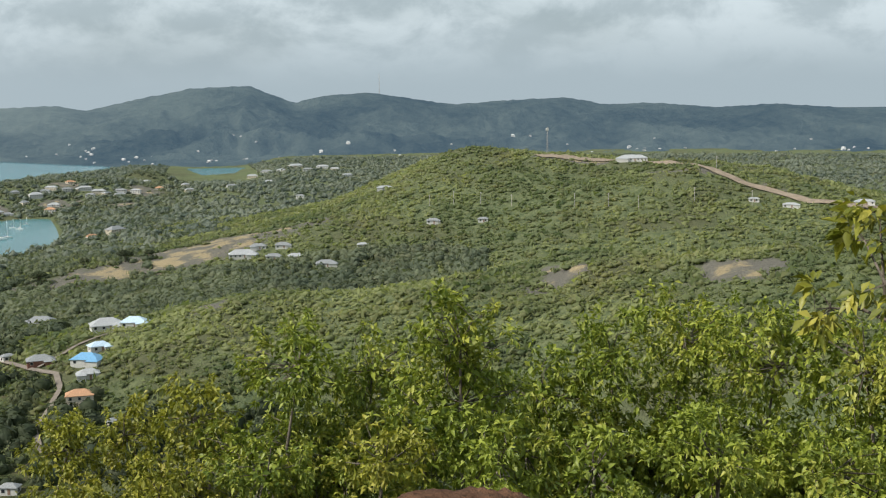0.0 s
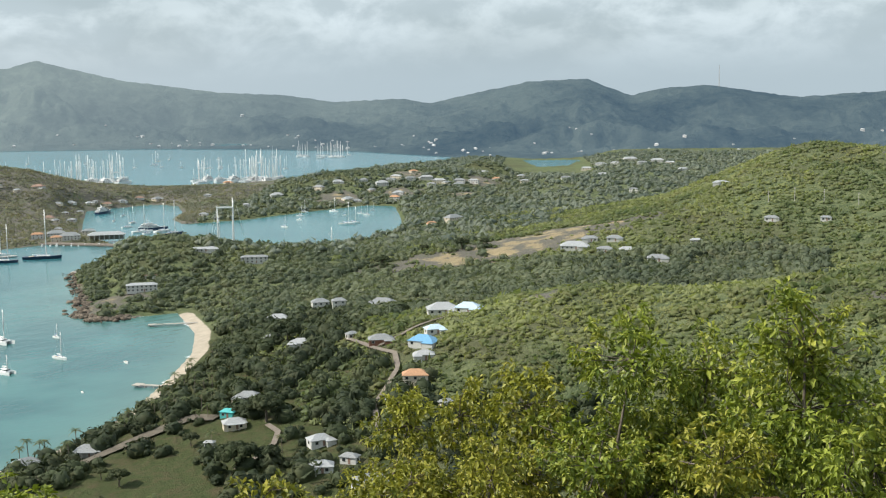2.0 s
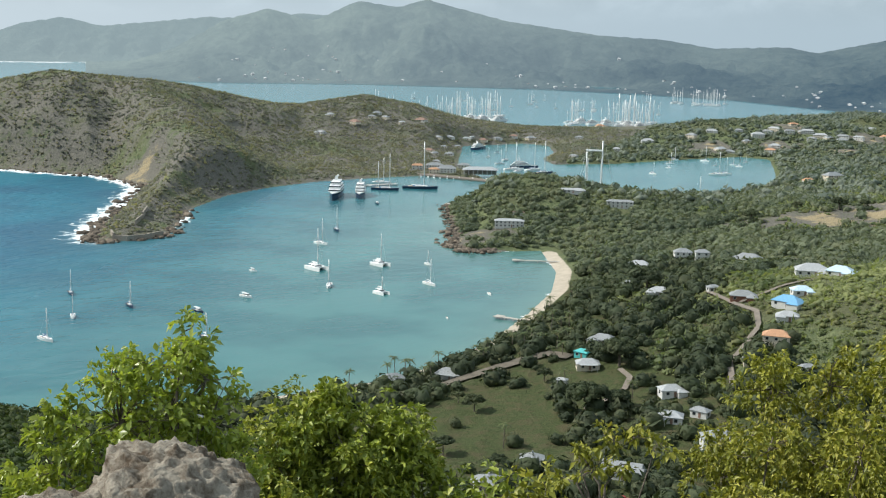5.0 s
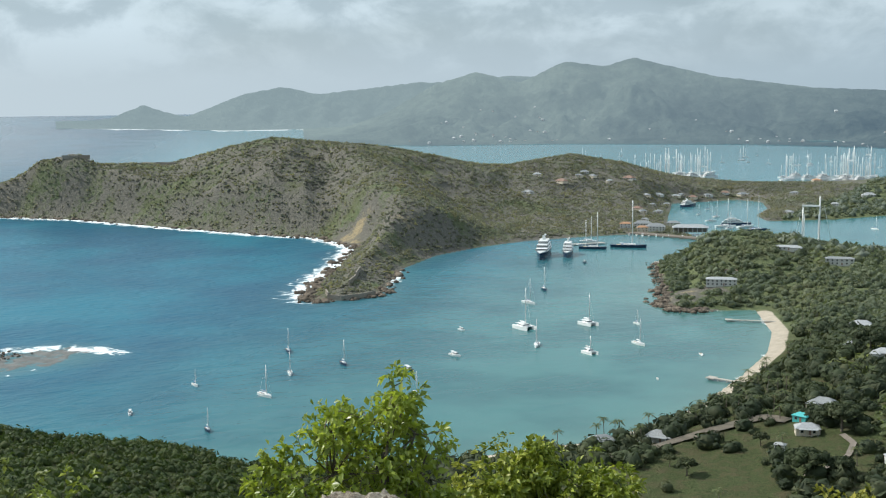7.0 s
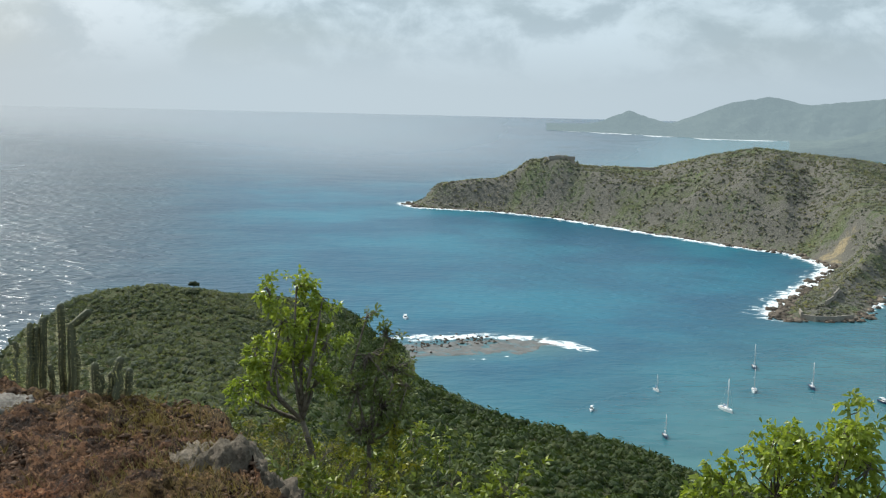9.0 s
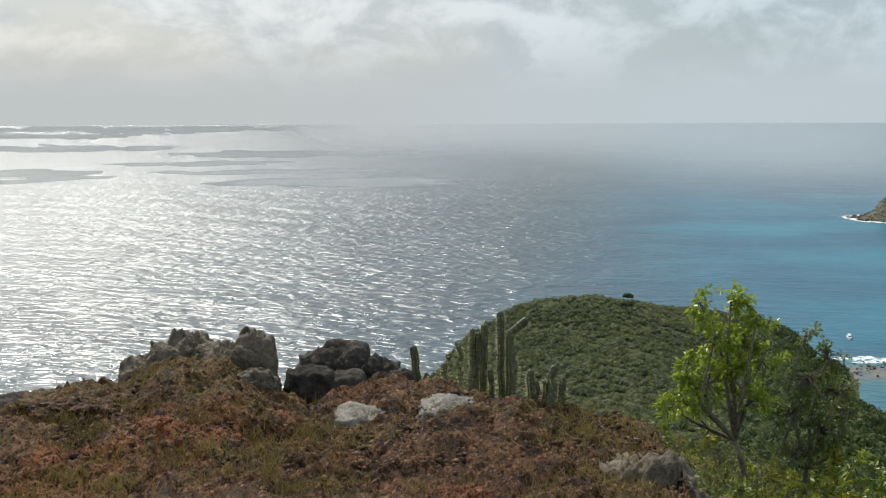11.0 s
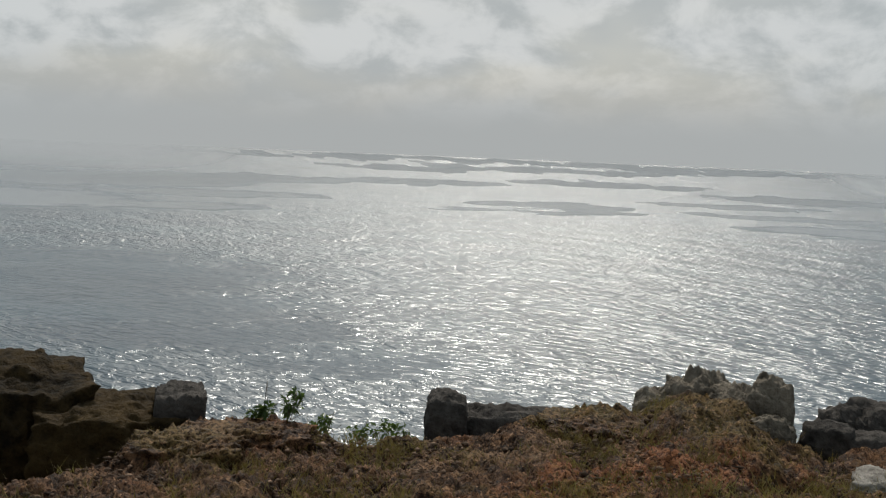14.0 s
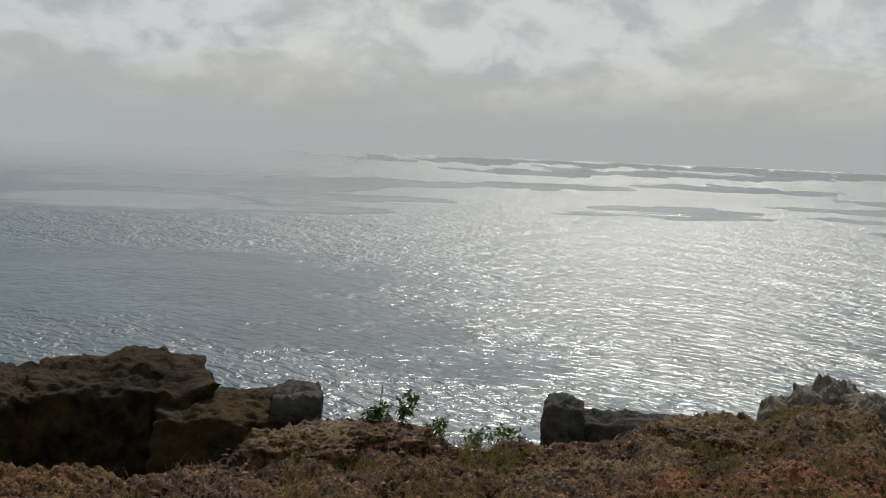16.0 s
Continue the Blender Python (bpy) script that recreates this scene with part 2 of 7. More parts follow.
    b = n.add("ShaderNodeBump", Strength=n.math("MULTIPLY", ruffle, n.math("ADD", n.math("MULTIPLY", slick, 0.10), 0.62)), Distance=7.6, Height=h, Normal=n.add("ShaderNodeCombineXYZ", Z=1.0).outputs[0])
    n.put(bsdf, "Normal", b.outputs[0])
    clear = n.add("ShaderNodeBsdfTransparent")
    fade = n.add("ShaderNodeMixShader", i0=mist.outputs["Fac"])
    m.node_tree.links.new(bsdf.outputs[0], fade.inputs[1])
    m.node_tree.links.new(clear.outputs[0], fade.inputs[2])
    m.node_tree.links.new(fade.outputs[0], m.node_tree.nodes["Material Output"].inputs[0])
    return m


M_GROUND = scrub_ground()
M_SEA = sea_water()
# the dark base colour also holds the cloud shade over these hills
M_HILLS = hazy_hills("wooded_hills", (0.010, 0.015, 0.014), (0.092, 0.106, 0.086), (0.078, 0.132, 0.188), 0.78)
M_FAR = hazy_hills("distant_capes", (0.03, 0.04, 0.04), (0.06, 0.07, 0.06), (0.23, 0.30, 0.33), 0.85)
M_SCRUB = foliage("scrub_leaves", (0.098, 0.136, 0.066), (0.325, 0.345, 0.158), 0.009, dryness=0.10, gloss=0.8, through_light=0.45, lively=0.12)
# thorn scrub paled and greyed: haze over the headland put into the colour
M_SCRUB_GREY = foliage("thorn_scrub_leaves", (0.150, 0.162, 0.138), (0.288, 0.278, 0.228), 0.010, dryness=0.15, gloss=0.85, through_light=0.42, lively=0.14)
# valley leaves darkened: cloud shade over the valley put into the colour
M_WOOD_LEAVES = foliage("valley_leaves", (0.016, 0.028, 0.013), (0.068, 0.086, 0.036), 0.02, dryness=0.04, gloss=0.75, through_light=0.15)
# lowland and point leaves carry some distance haze in their colour
M_LOWLAND = foliage("lowland_leaves", (0.098, 0.128, 0.108), (0.215, 0.240, 0.185), 0.006, dryness=0.04, gloss=0.85, through_light=0.25, lively=0.18)
M_POINT = foliage("point_leaves", (0.068, 0.092, 0.062), (0.190, 0.216, 0.132), 0.012, dryness=0.06, gloss=0.8, through_light=0.3, lively=0.18)
M_SLOPE = foliage("slope_leaves", (0.066, 0.084, 0.054), (0.156, 0.170, 0.104), 0.022, dryness=0.05, gloss=0.9, through_light=0.36, lively=0.14)
# deeper green than the slope leaves, with the flank's shade put into the colour
M_FLANK_SHADED = foliage("shaded_flank_leaves", (0.018, 0.036, 0.009), (0.076, 0.108, 0.027), 0.035, dryness=0.04, gloss=0.75, through_light=0.25)
M_LEAF = foliage("bush_leaves", (0.060, 0.100, 0.010), (0.350, 0.400, 0.058), 0.6, dry=(0.50, 0.46, 0.10), dryness=0.12, gloss=0.46, through_light=0.22, lively=0.72, shine=0.32)
M_LEAF_BRIGHT = foliage("bright_young_leaves", (0.135, 0.195, 0.028), (0.350, 0.410, 0.070), 0.6, dry=(0.50, 0.46, 0.10), dryness=0.05, gloss=0.36, through_light=0.42, lively=0.55, shine=0.5)
M_LEAF_OLIVE = foliage("yellowing_leaves", (0.080, 0.102, 0.012), (0.390, 0.380, 0.052), 0.7, dry=(0.52, 0.42, 0.10), dryness=0.09, gloss=0.46, through_light=0.22, lively=0.72, shine=0.32)
M_BARK = mottled("grey_bark", (0.07, 0.058, 0.046), (0.22, 0.19, 0.155), 6, 40, 0.9, 0.5, 0.01)
M_REDROCK = mottled("red_lateritic_ground", (0.055, 0.030, 0.020), (0.230, 0.120, 0.070), 1.1, 9.0, 0.95, 0.9, 0.06)
M_DARKROCK = mottled("weathered_dark_rock", (0.016, 0.014, 0.013), (0.092, 0.080, 0.070), 2.2, 14.0, 0.92, 0.9, 0.05)
M_PALEROCK = mottled("pale_lichened_rock", (0.066, 0.056, 0.044), (0.31, 0.272, 0.220), 4.5, 30.0, 0.95, 0.7, 0.03)

# ---- the lie of the land ----
# Coast of the mainland, the harbour and the windward headland, in metres from the lookout
COAST = [(3400, -1500), (600, -900), (0, -420), (-190, -250), (-270, -60), (-390, 55), (-540, 90), (-650, 180), (-680, 270), (-650, 345),
         (-600, 385), (-530, 345), (-450, 312), (-380, 312), (-320, 345), (-274, 386), (-251, 410), (-236, 434), (-215, 460), (-205, 494),
         (-197, 542), (-200, 616), (-206, 680), (-223, 743), (-258, 818), (-288, 796), (-306, 786), (-327, 810), (-350, 874), (-414, 1011),
         (-385, 1085), (-330, 1130), (-269, 1172), (-211, 1160), (-165, 1270), (-160, 1420), (-180, 1560), (-200, 1675), (-245, 1690)]
COAST += [(-301, 1610), (-373, 1490), (-440, 1435), (-475, 1500), (-490, 1600), (-529, 1700), (-575, 1725), (-640, 1620), (-595, 1500), (-573, 1440),
          (-530, 1330), (-470, 1250), (-445, 1212), (-525, 1232), (-568, 1177), (-606, 1113), (-623, 1046), (-628, 966), (-603, 866), (-535, 742),
          (-555, 689), (-578, 703), (-615, 764), (-662, 855), (-738, 984), (-831, 1034), (-907, 1026), (-1059, 1035), (-1255, 1050), (-1364, 1033),
          (-1469, 953), (-1535, 975), (-1570, 1060), (-1450, 1230), (-1330, 1500), (-1290, 1900), (-1150, 2150), (-950, 2230), (-843, 2187), (-619, 2032)]
COAST += [(-513, 2254), (-404, 2618), (-194, 3060), (-100, 3500), (3400, 3500)]
POND = [(-28, 2960), (10, 2640), (80, 2690), (122, 2950)]


def inland(x, y, ring):
    """Distance to the ring, positive inside it."""
    pts = np.array(ring, float)
    best = np.full(x.shape, 1e9)
    inside = np.zeros(x.shape, bool)
    for (ax, ay), (bx, by) in zip(pts, np.roll(pts, -1, 0)):
        ex, ey = bx - ax, by - ay
        k = np.clip(((x - ax) * ex + (y - ay) * ey) / (ex * ex + ey * ey), 0, 1)
        best = np.minimum(best, np.hypot(x - ax - k * ex, y - ay - k * ey))
        cut = (ay > y) != (by > y)
        inside ^= cut & (x < ex * (y - ay) / (ey if ey else 1e-9) + ax)
    return np.where(inside, best, -best)


def wave_noise(x, y, size, seed):
    """Cheap smooth noise of about that wavelength, from -1 to 1."""
    rng = np.random.RandomState(seed)
    total = np.zeros(np.shape(x))
    for k in range(7):
        a, s, p = rng.uniform(0, 2 * math.pi), 2 * math.pi / size * rng.uniform(0.6, 1.9), rng.uniform(0, 6.3)
        total = total + np.sin((x * math.cos(a) + y * math.sin(a)) * s + p + 1.3 * np.sin((x * math.sin(a) - y * math.cos(a)) * s * 0.7 + p))
    return total / 4.5


def crest(x, y, line, width, power=2.0, level=0.0):
    """Height of a ridge along a line of (x, y, height), falling off to both sides."""
    out = np.zeros(np.shape(x))
    for (ax, ay, az), (bx, by, bz) in zip(line, line[1:]):
        ex, ey = bx - ax, by - ay
        k = np.clip(((x - ax) * ex + (y - ay) * ey) / (ex * ex + ey * ey), 0, 1)
        d = np.hypot(x - ax - k * ex, y - ay - k * ey)
        d = np.maximum(d - level, 0)
        out = np.maximum(out, (az + k * (bz - az)) * np.exp(-((d / width) ** power)))
    return out


def on(az, r, z):
    v = bearing(az, r)
    return (v.x, v.y, z)


FORT_RIDGE = [on(57.3, 1750, 2), on(56.8, 1745, 20), on(56.2, 1740, 36), on(54.6, 1738, 43), on(53.2, 1735, 47), on(52.3, 1725, 62), on(51.6, 1720, 77), on(49.9, 1715, 84), on(49.1, 1710, 71), on(45.8, 1690, 70), on(43.1, 1640, 93), on(40.9, 1600, 107),
              on(38.6, 1590, 101), on(36.3, 1610, 95), on(34.4, 1640, 86), on(30.8, 1700, 61), on(29.4, 1760, 57), on(26.4, 1850, 69),
              on(23.9, 1870, 54), on(21.2, 1900, 29), on(18.6, 1950, 16)]
FORT_SPUR = [(-930, 1220, 98), (-800, 1130, 74), (-712, 1020, 52), (-655, 905, 26), (-600, 790, 13), (-560, 710, 6)]
POINT_HILL = [(-380, 960, 20), (-320, 985, 34), (-235, 1000, 22), (-150, 1040, 17)]
GREEN_RIDGE = [on(-1, 1300, 26), on(-5, 1250, 44), on(-9.3, 1200, 76), on(-12.3, 1170, 97), on(-14.3, 1150, 106), on(-17, 1130, 102), on(-20.3, 1100, 96), on(-23.3, 1050, 97),
               on(-26.5, 1000, 80), on(-29.6, 950, 69), on(-33, 900, 52), on(-45, 900, 45)]
GREEN_SPUR = [on(4, 600, 26), on(0, 590, 44), on(-4, 570, 55), on(-12, 560, 62), on(-20, 590, 74), on(-32, 540, 84), on(-50, 500, 95)]
LOOKOUT_RIDGE = [(700, -350, 140), (260, -120, 150), (30, -14, 149), (-6, 0, 147.4)]
LINK_RIDGE = [(-14, 4, 139), (-60, 28, 108), (-140, 70, 86), (-230, 105, 70), (-340, 140, 60), (-470, 178, 56), (-545, 200, 58), (-590, 260, 42), (-605, 330, 16)]
MONK_KNOLLS = [on(9, 1950, 34), on(4.8, 1990, 34)]
LAGOON_KNOLL = [on(2.7, 2060, 43), on(2.0, 2060, 40)]
MEADOW_RISE = [on(9, 980, 20), on(2, 960, 31), on(-4, 980, 27), on(-9, 1000, 30)]


def height(x, y):
    d = inland(x, y, COAST)
    pond = inland(x, y, POND)
    rough = wave_noise(x, y, 170, 3) * 0.5 + wave_noise(x, y, 60, 5) * 0.25
    z = 2.0 + np.minimum(np.maximum(d, 0) * 0.045, 15) + rough * np.clip(d / 60, 0, 1) * 2.2
    bear, r = np.degrees(np.arctan2(-x, y)), np.hypot(x, y)
    z = z * (1 - 0.85 * np.clip((r - 2000) / 350, 0, 1) * np.exp(-(((bear + 0.8) / 2.8) ** 4)))
    keys = np.array([(math.degrees(math.atan2(-a, b)), math.hypot(a, b), c) for a, b, c in FORT_RIDGE])[::-1]
    off = r - np.interp(bear, keys[:, 0], keys[:, 1])
    hills = np.interp(bear, keys[:, 0], keys[:, 2]) * np.exp(-((off / 245) ** 2)) * ((bear > 14) & (bear < 60))
    hills = hills * (1 - np.clip(np.abs(off) / 150, 0, 1) * (0.20 * np.abs(wave_noise(x, y, 190, 14)) + 0.10 * np.abs(wave_noise(x, y, 80, 15))))
    hills = np.maximum(hills, crest(x, y, FORT_SPUR, 85))
    hills = np.maximum(hills, crest(x, y, POINT_HILL, 105))
    drop = 1 - np.interp(bear, [-12.2, -10.8, -9.4, -8, -6.6, -3.9, 0], [1, 0.95, 0.83, 0.77, 0.67, 0.6, 0.55])
    hills = np.maximum(hills, crest(x, y, GREEN_RIDGE, 330, 1.6) * (1 + 0.07 * rough) * (1 - drop * np.clip((r - 940) / 180, 0, 1)))
    hills = np.maximum(hills, crest(x, y, GREEN_SPUR, 170, 1.7) * (1 + 0.10 * rough))
    hills = np.maximum(hills, np.maximum(crest(x, y, MONK_KNOLLS, 150), crest(x, y, LAGOON_KNOLL, 55)))
    hills = np.maximum(hills, crest(x, y, MEADOW_RISE, 170))
    home = np.maximum(crest(x, y, LOOKOUT_RIDGE, 88, 1.0, 3.5), crest(x, y, LINK_RIDGE, 150, 1.6))
    hills = np.maximum(hills, home + 5.5 * np.exp(-(((bear - 46.5) / 4.5) ** 2) - ((r - 400) / 90) ** 2))
    shore = np.clip(d / 46, 0, 1)
    shore = shore * shore * (3 - 2 * shore)
    z = ((np.maximum(z * np.clip(d / 12, 0, 1), 0)) ** 4 + (hills * shore) ** 4) ** 0.25
    cliff = np.clip(d / 14, 0, 1) * np.clip(hills * 0.35, 0, 9) * (shore < 1)
    z = np.maximum(z, cliff)
    z = np.where(d < 0, np.maximum(d * 0.12, -6), z)
    z = np.where(pond > -20, np.minimum(z, -pond * 0.12), z)
    return z, d


def ground_z(x, y):
    return float(height(np.array([float(x)]), np.array([float(y)]))[0][0])


def grid_mesh(name, verts, rows, cols, closed, mat, smooth=True, drop=None):
    """A sheet of rows x cols points."""
    i, j = np.meshgrid(np.arange(rows - 1), np.arange(cols if closed else cols - 1), indexing="ij")
    j2 = (j + 1) % cols
    faces = np.stack([i * cols + j, (i + 1) * cols + j, (i + 1) * cols + j2, i * cols + j2], -1).reshape(-1, 4)
    if drop is not None:
        faces = faces[~drop.ravel()[faces].all(1)]
    me = bpy.data.meshes.new(name)
    me.vertices.add(len(verts))
    me.vertices.foreach_set("co", np.asarray(verts, np.float32).ravel())
    me.loops.add(faces.size)
    me.loops.foreach_set("vertex_index", faces.ravel().astype(np.int32))
    me.polygons.add(len(faces))
    me.polygons.foreach_set("loop_start", np.arange(0, faces.size, 4, dtype=np.int32))
    me.update(calc_edges=True)
    me.validate()
    if smooth:
        me.polygons.foreach_set("use_smooth", np.ones(len(faces), bool))
    me.materials.append(mat)
    return me


def colour_layer(me, name, values):
    at = me.attributes.new(name, "FLOAT_COLOR", "POINT")
    full = np.ones((len(values), 4), np.float32)
    full[:, :3] = values
    at.data.foreach_set("color", full.ravel())


def bump_at(x, y, cx, cy, rx, ry, turn=0.0):
    c, s = math.cos(radians(turn)), math.sin(radians(turn))
    u, v = (x - cx) * c + (y - cy) * s, -(x - cx) * s + (y - cy) * c
    return np.clip(1.35 - np.hypot(u / rx, v / ry) * 0.85, 0, 1)


BEACH = [(-270, 388), (-236, 432), (-203, 494), (-195, 545), (-197, 616), (-203, 680), (-218, 740), (-250, 806)]


REEF_EDGE = [(-634, 400), (-626, 425), (-612, 455), (-592, 474), (-566, 484), (-548, 482)]
REEF_LEE = [(-553, 436), (-556, 415), (-563, 384)]
REEF_BED = [(-596, 385), (-590, 410), (-584, 438), (-578, 456)]


def near_line(x, y, line):
    best = np.full(np.shape(x), 1e9)
    for (ax, ay), (bx, by) in zip(line, line[1:]):
        ex, ey = bx - ax, by - ay
        k = np.clip(((x - ax) * ex + (y - ay) * ey) / (ex * ex + ey * ey), 0, 1)
        best = np.minimum(best, np.hypot(x - ax - k * ex, y - ay - k * ey))
    return best


# bare, grassy and sandy stretches: centre, radii, turn
MEADOWS = [(*on(1.8, 915, 0)[:2], 112, 42, 15), (*on(-1.5, 960, 0)[:2], 90, 28, 5), (-152, 402, 46, 58, -10), (-136, 358, 40, 36, 0), (-128, 452, 40, 34, 30), (-112, 440, 22, 30, 0)]
SCARS = [(*on(-17.4, 568, 0)[:2], 12, 24, -10), (*on(-26.1, 525, 0)[:2], 20, 34, 0), (*on(3.4, 1765, 0)[:2], 26, 50, 0), (*on(6.5, 1800, 0)[:2], 34, 40, 0), (*on(37.2, 1270, 0)[:2], 42, 30, 0), (*on(-0.8, 585, 0)[:2], 7, 22, -30),
         (*on(4.9, 770, 0)[:2], 8, 30, 25), (*on(9.6, 1760, 0)[:2], 40, 60, 0), (*on(7.0, 1330, 0)[:2], 14, 50, 20), (*on(2.6, 1900, 0)[:2], 30, 50, 0), (*on(6.0, 1930, 0)[:2], 30, 40, 0), (*on(20.8, 890, 0)[:2], 22, 30, 0), (-316, 836, 15, 34, -25),
         (*on(-24.5, 985, 0)[:2], 70, 8, -40), (*on(-19, 1090, 0)[:2], 60, 16, -20)]


def build_ground():
    az = np.concatenate([np.arange(-46, 140, 0.25), np.arange(140, 314, 4.0)])
    r = np.concatenate([np.geomspace(2.5, 280, 70), np.arange(287, 1250, 7.5), np.arange(1256, 2000, 12.0), np.arange(2012, 3400, 40.0)])
    rr, aa = np.meshgrid(r, np.radians(az), indexing="ij")
    x, y = -rr * np.sin(aa), rr * np.cos(aa)
    z, d = height(x, y)
    z = z + np.where((d > 15) & (rr > 60), wave_noise(x, y, 26, 8) * 0.5 + wave_noise(x, y, 12, 9) * 0.25, 0)
    me = grid_mesh("ground", np.stack([x, y, z], -1).reshape(-1, 3), len(r), len(az), True, M_GROUND, drop=(d < -60) & (inland(x, y, POND) < -40))
    bare = np.zeros(x.shape)
    for s in SCARS:
        bare = np.maximum(bare, 1.02 * bump_at(x + 14 * wave_noise(x, y, 60, 41), y + 14 * wave_noise(x, y, 55, 42), *s) * (0.82 + 0.40 * wave_noise(x, y, 34, 43)))
    for s in MEADOWS[:2]:
        bare = np.maximum(bare, 1.08 * bump_at(x, y, *s) * (0.86 + 0.38 * wave_noise(x, y, 40, 45)))
    bare = np.maximum(bare, (0.58 + 0.16 * wave_noise(x, y, 190, 44) + 0.14 * wave_noise(x, y, 60, 46)) * ((x < -430) & (y > 640)))
    rock = np.clip(1.1 - d / 10, 0, 1) * (d > -8) * (near_line(x, y, BEACH) > 30)
    rock = np.where((x > -420) & (y > 1000), rock * 0.4, rock)
    bare = np.maximum(bare, rock * np.where(near_line(x, y, [(-350, 874), (-306, 786), (-270, 800)]) < 60, 0.66, 0.44))
    lawn = np.zeros(x.shape)
    for s in MEADOWS[2:]:
        lawn = np.maximum(lawn, bump_at(x, y, *s))
    bear = np.degrees(np.arctan2(-x, y))
    lawn = np.maximum(lawn, 0.8 * ((bear > 5) & (bear < 34) & (rr < 740) & (z < 33)))
    lawn = np.maximum(lawn, 0.85 * ((bear > 33) & (bear < 92) & (rr < 740) & (d > 4) & (y < 380)))
    sand = np.clip(1.15 - near_line(x, y, BEACH) / 10.0, 0, 1)
    colour_layer(me, "cover", np.stack([bare, lawn, sand], -1).reshape(-1, 3))
    return tagged(new("ground", me), "scrub-covered hills sloping down to the harbour", "ground", kind="structure")


def sea_level(r):
    """The sea drops out of sight beyond the horizon; far water is drawn in to five kilometres, seen at its true dip."""
    k = np.clip((np.asarray(r, float) - 3000) / 1900, 0, 0.992)
    true = np.maximum(r, 3000 + 1900 * k / (1 - k))
    return np.where(k > 0, np.minimum(EYE * (1 - r / true), EYE - r * math.tan(radians(0.39))), 0.0)


def drawn(true):
    """Where water at that true distance is drawn."""
    m = max(0.0, (true - 3000) / 1900)
    return 3000 + 1900 * m / (1 + m) if m else true


CAPE_FOOT = ([24, 36, 38.5, 43, 47.5, 51], [4380, 4380, 4320, 4305, 4390, 4430])


def build_sea():
    az = np.concatenate([np.arange(-10, 78, 0.6), np.arange(78, 132, 0.35), np.arange(132, 140, 1.0), np.arange(140, 350, 4.0)])
    r = np.concatenate([np.geomspace(60, 300, 20), np.arange(310, 1800, 10.0), np.geomspace(1810, 4884, 110)])
    rr, aa = np.meshgrid(r, np.radians(az), indexing="ij")
    x, y = -rr * np.sin(aa), rr * np.cos(aa)
    d = -inland(x, y, COAST)
    me = grid_mesh("sea", np.stack([x, y, sea_level(rr)], -1).reshape(-1, 3), len(r), len(az), True, M_SEA)
    ease = lambda v: np.clip(v, 0, 1) ** 2 * (3 - 2 * np.clip(v, 0, 1))
    bay = ease((x + 625 + 0.25 * (y - 600)) / 330) * (y < 1400) + (y >= 1400) * (rr < 4400) * ease((1150 + 0.72 * y + x) / 700)
    bay = np.where((y < 330) & (x > -700), np.maximum(bay * ease((y - 150) / 180), 0), bay)
    shallow = np.exp(-np.clip(d, 0, None) / 22) * np.where(x > -420, 1, 0.4) * (y < 1000)
    shallow = np.maximum(shallow, 0.7 * np.clip(1.3 - near_line(x, y, REEF_BED) / 40, 0, 1))
    wind = ease((-x - 520) / 60) * ((near_line(x, y, [(-545, 680), (-662, 855), (-738, 984), (-907, 1026), (-1255, 1050), (-1364, 1033), (-1540, 970)]) < 60))
    surf = np.exp(-np.clip(d - 4, 0, None) / 26) * wind
    surf = np.maximum(surf, 0.80 * np.clip(1.25 - near_line(x, y, REEF_EDGE) / 16, 0, 1))
    surf = np.maximum(surf, 0.62 * np.clip(1.2 - near_line(x, y, REEF_LEE) / 6, 0, 1))
    surf = np.maximum(surf, np.exp(-np.clip(d, 0, None) / 14) * ((y < 330) & (x < -600)) * 0.9)
    surf = np.maximum(surf, np.exp(-np.clip(d, 0, None) / 2.5) * (near_line(x, y, BEACH) < 40) * 0.7)
    off_capes = np.interp(np.degrees(aa), *CAPE_FOOT) - rr
    surf = np.maximum(surf, 1.0 * (off_capes > -60) * (off_capes < 22) * (np.degrees(aa) > 37.5) * (np.degrees(aa) < 50.5) * (0.75 + 0.5 * wave_noise(x, y, 260, 67)))
    colour_layer(me, "shoal", np.stack([np.clip(bay, 0, 1), np.clip(shallow, 0, 1), np.clip(surf, 0, 1)], -1).reshape(-1, 3))
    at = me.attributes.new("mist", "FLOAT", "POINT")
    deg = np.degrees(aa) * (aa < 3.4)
    # the stand-in haze thickens with distance and thins under the sun
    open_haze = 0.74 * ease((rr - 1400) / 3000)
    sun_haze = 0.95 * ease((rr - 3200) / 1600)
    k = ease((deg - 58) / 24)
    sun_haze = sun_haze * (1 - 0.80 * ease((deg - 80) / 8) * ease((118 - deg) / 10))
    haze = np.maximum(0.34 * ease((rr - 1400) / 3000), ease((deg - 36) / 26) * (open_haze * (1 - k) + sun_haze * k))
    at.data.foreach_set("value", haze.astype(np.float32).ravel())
    # cloud shadows drawn as smoother water: bearing, distance, half-lengths across and along the view
    cloud_dim = np.zeros(x.shape)
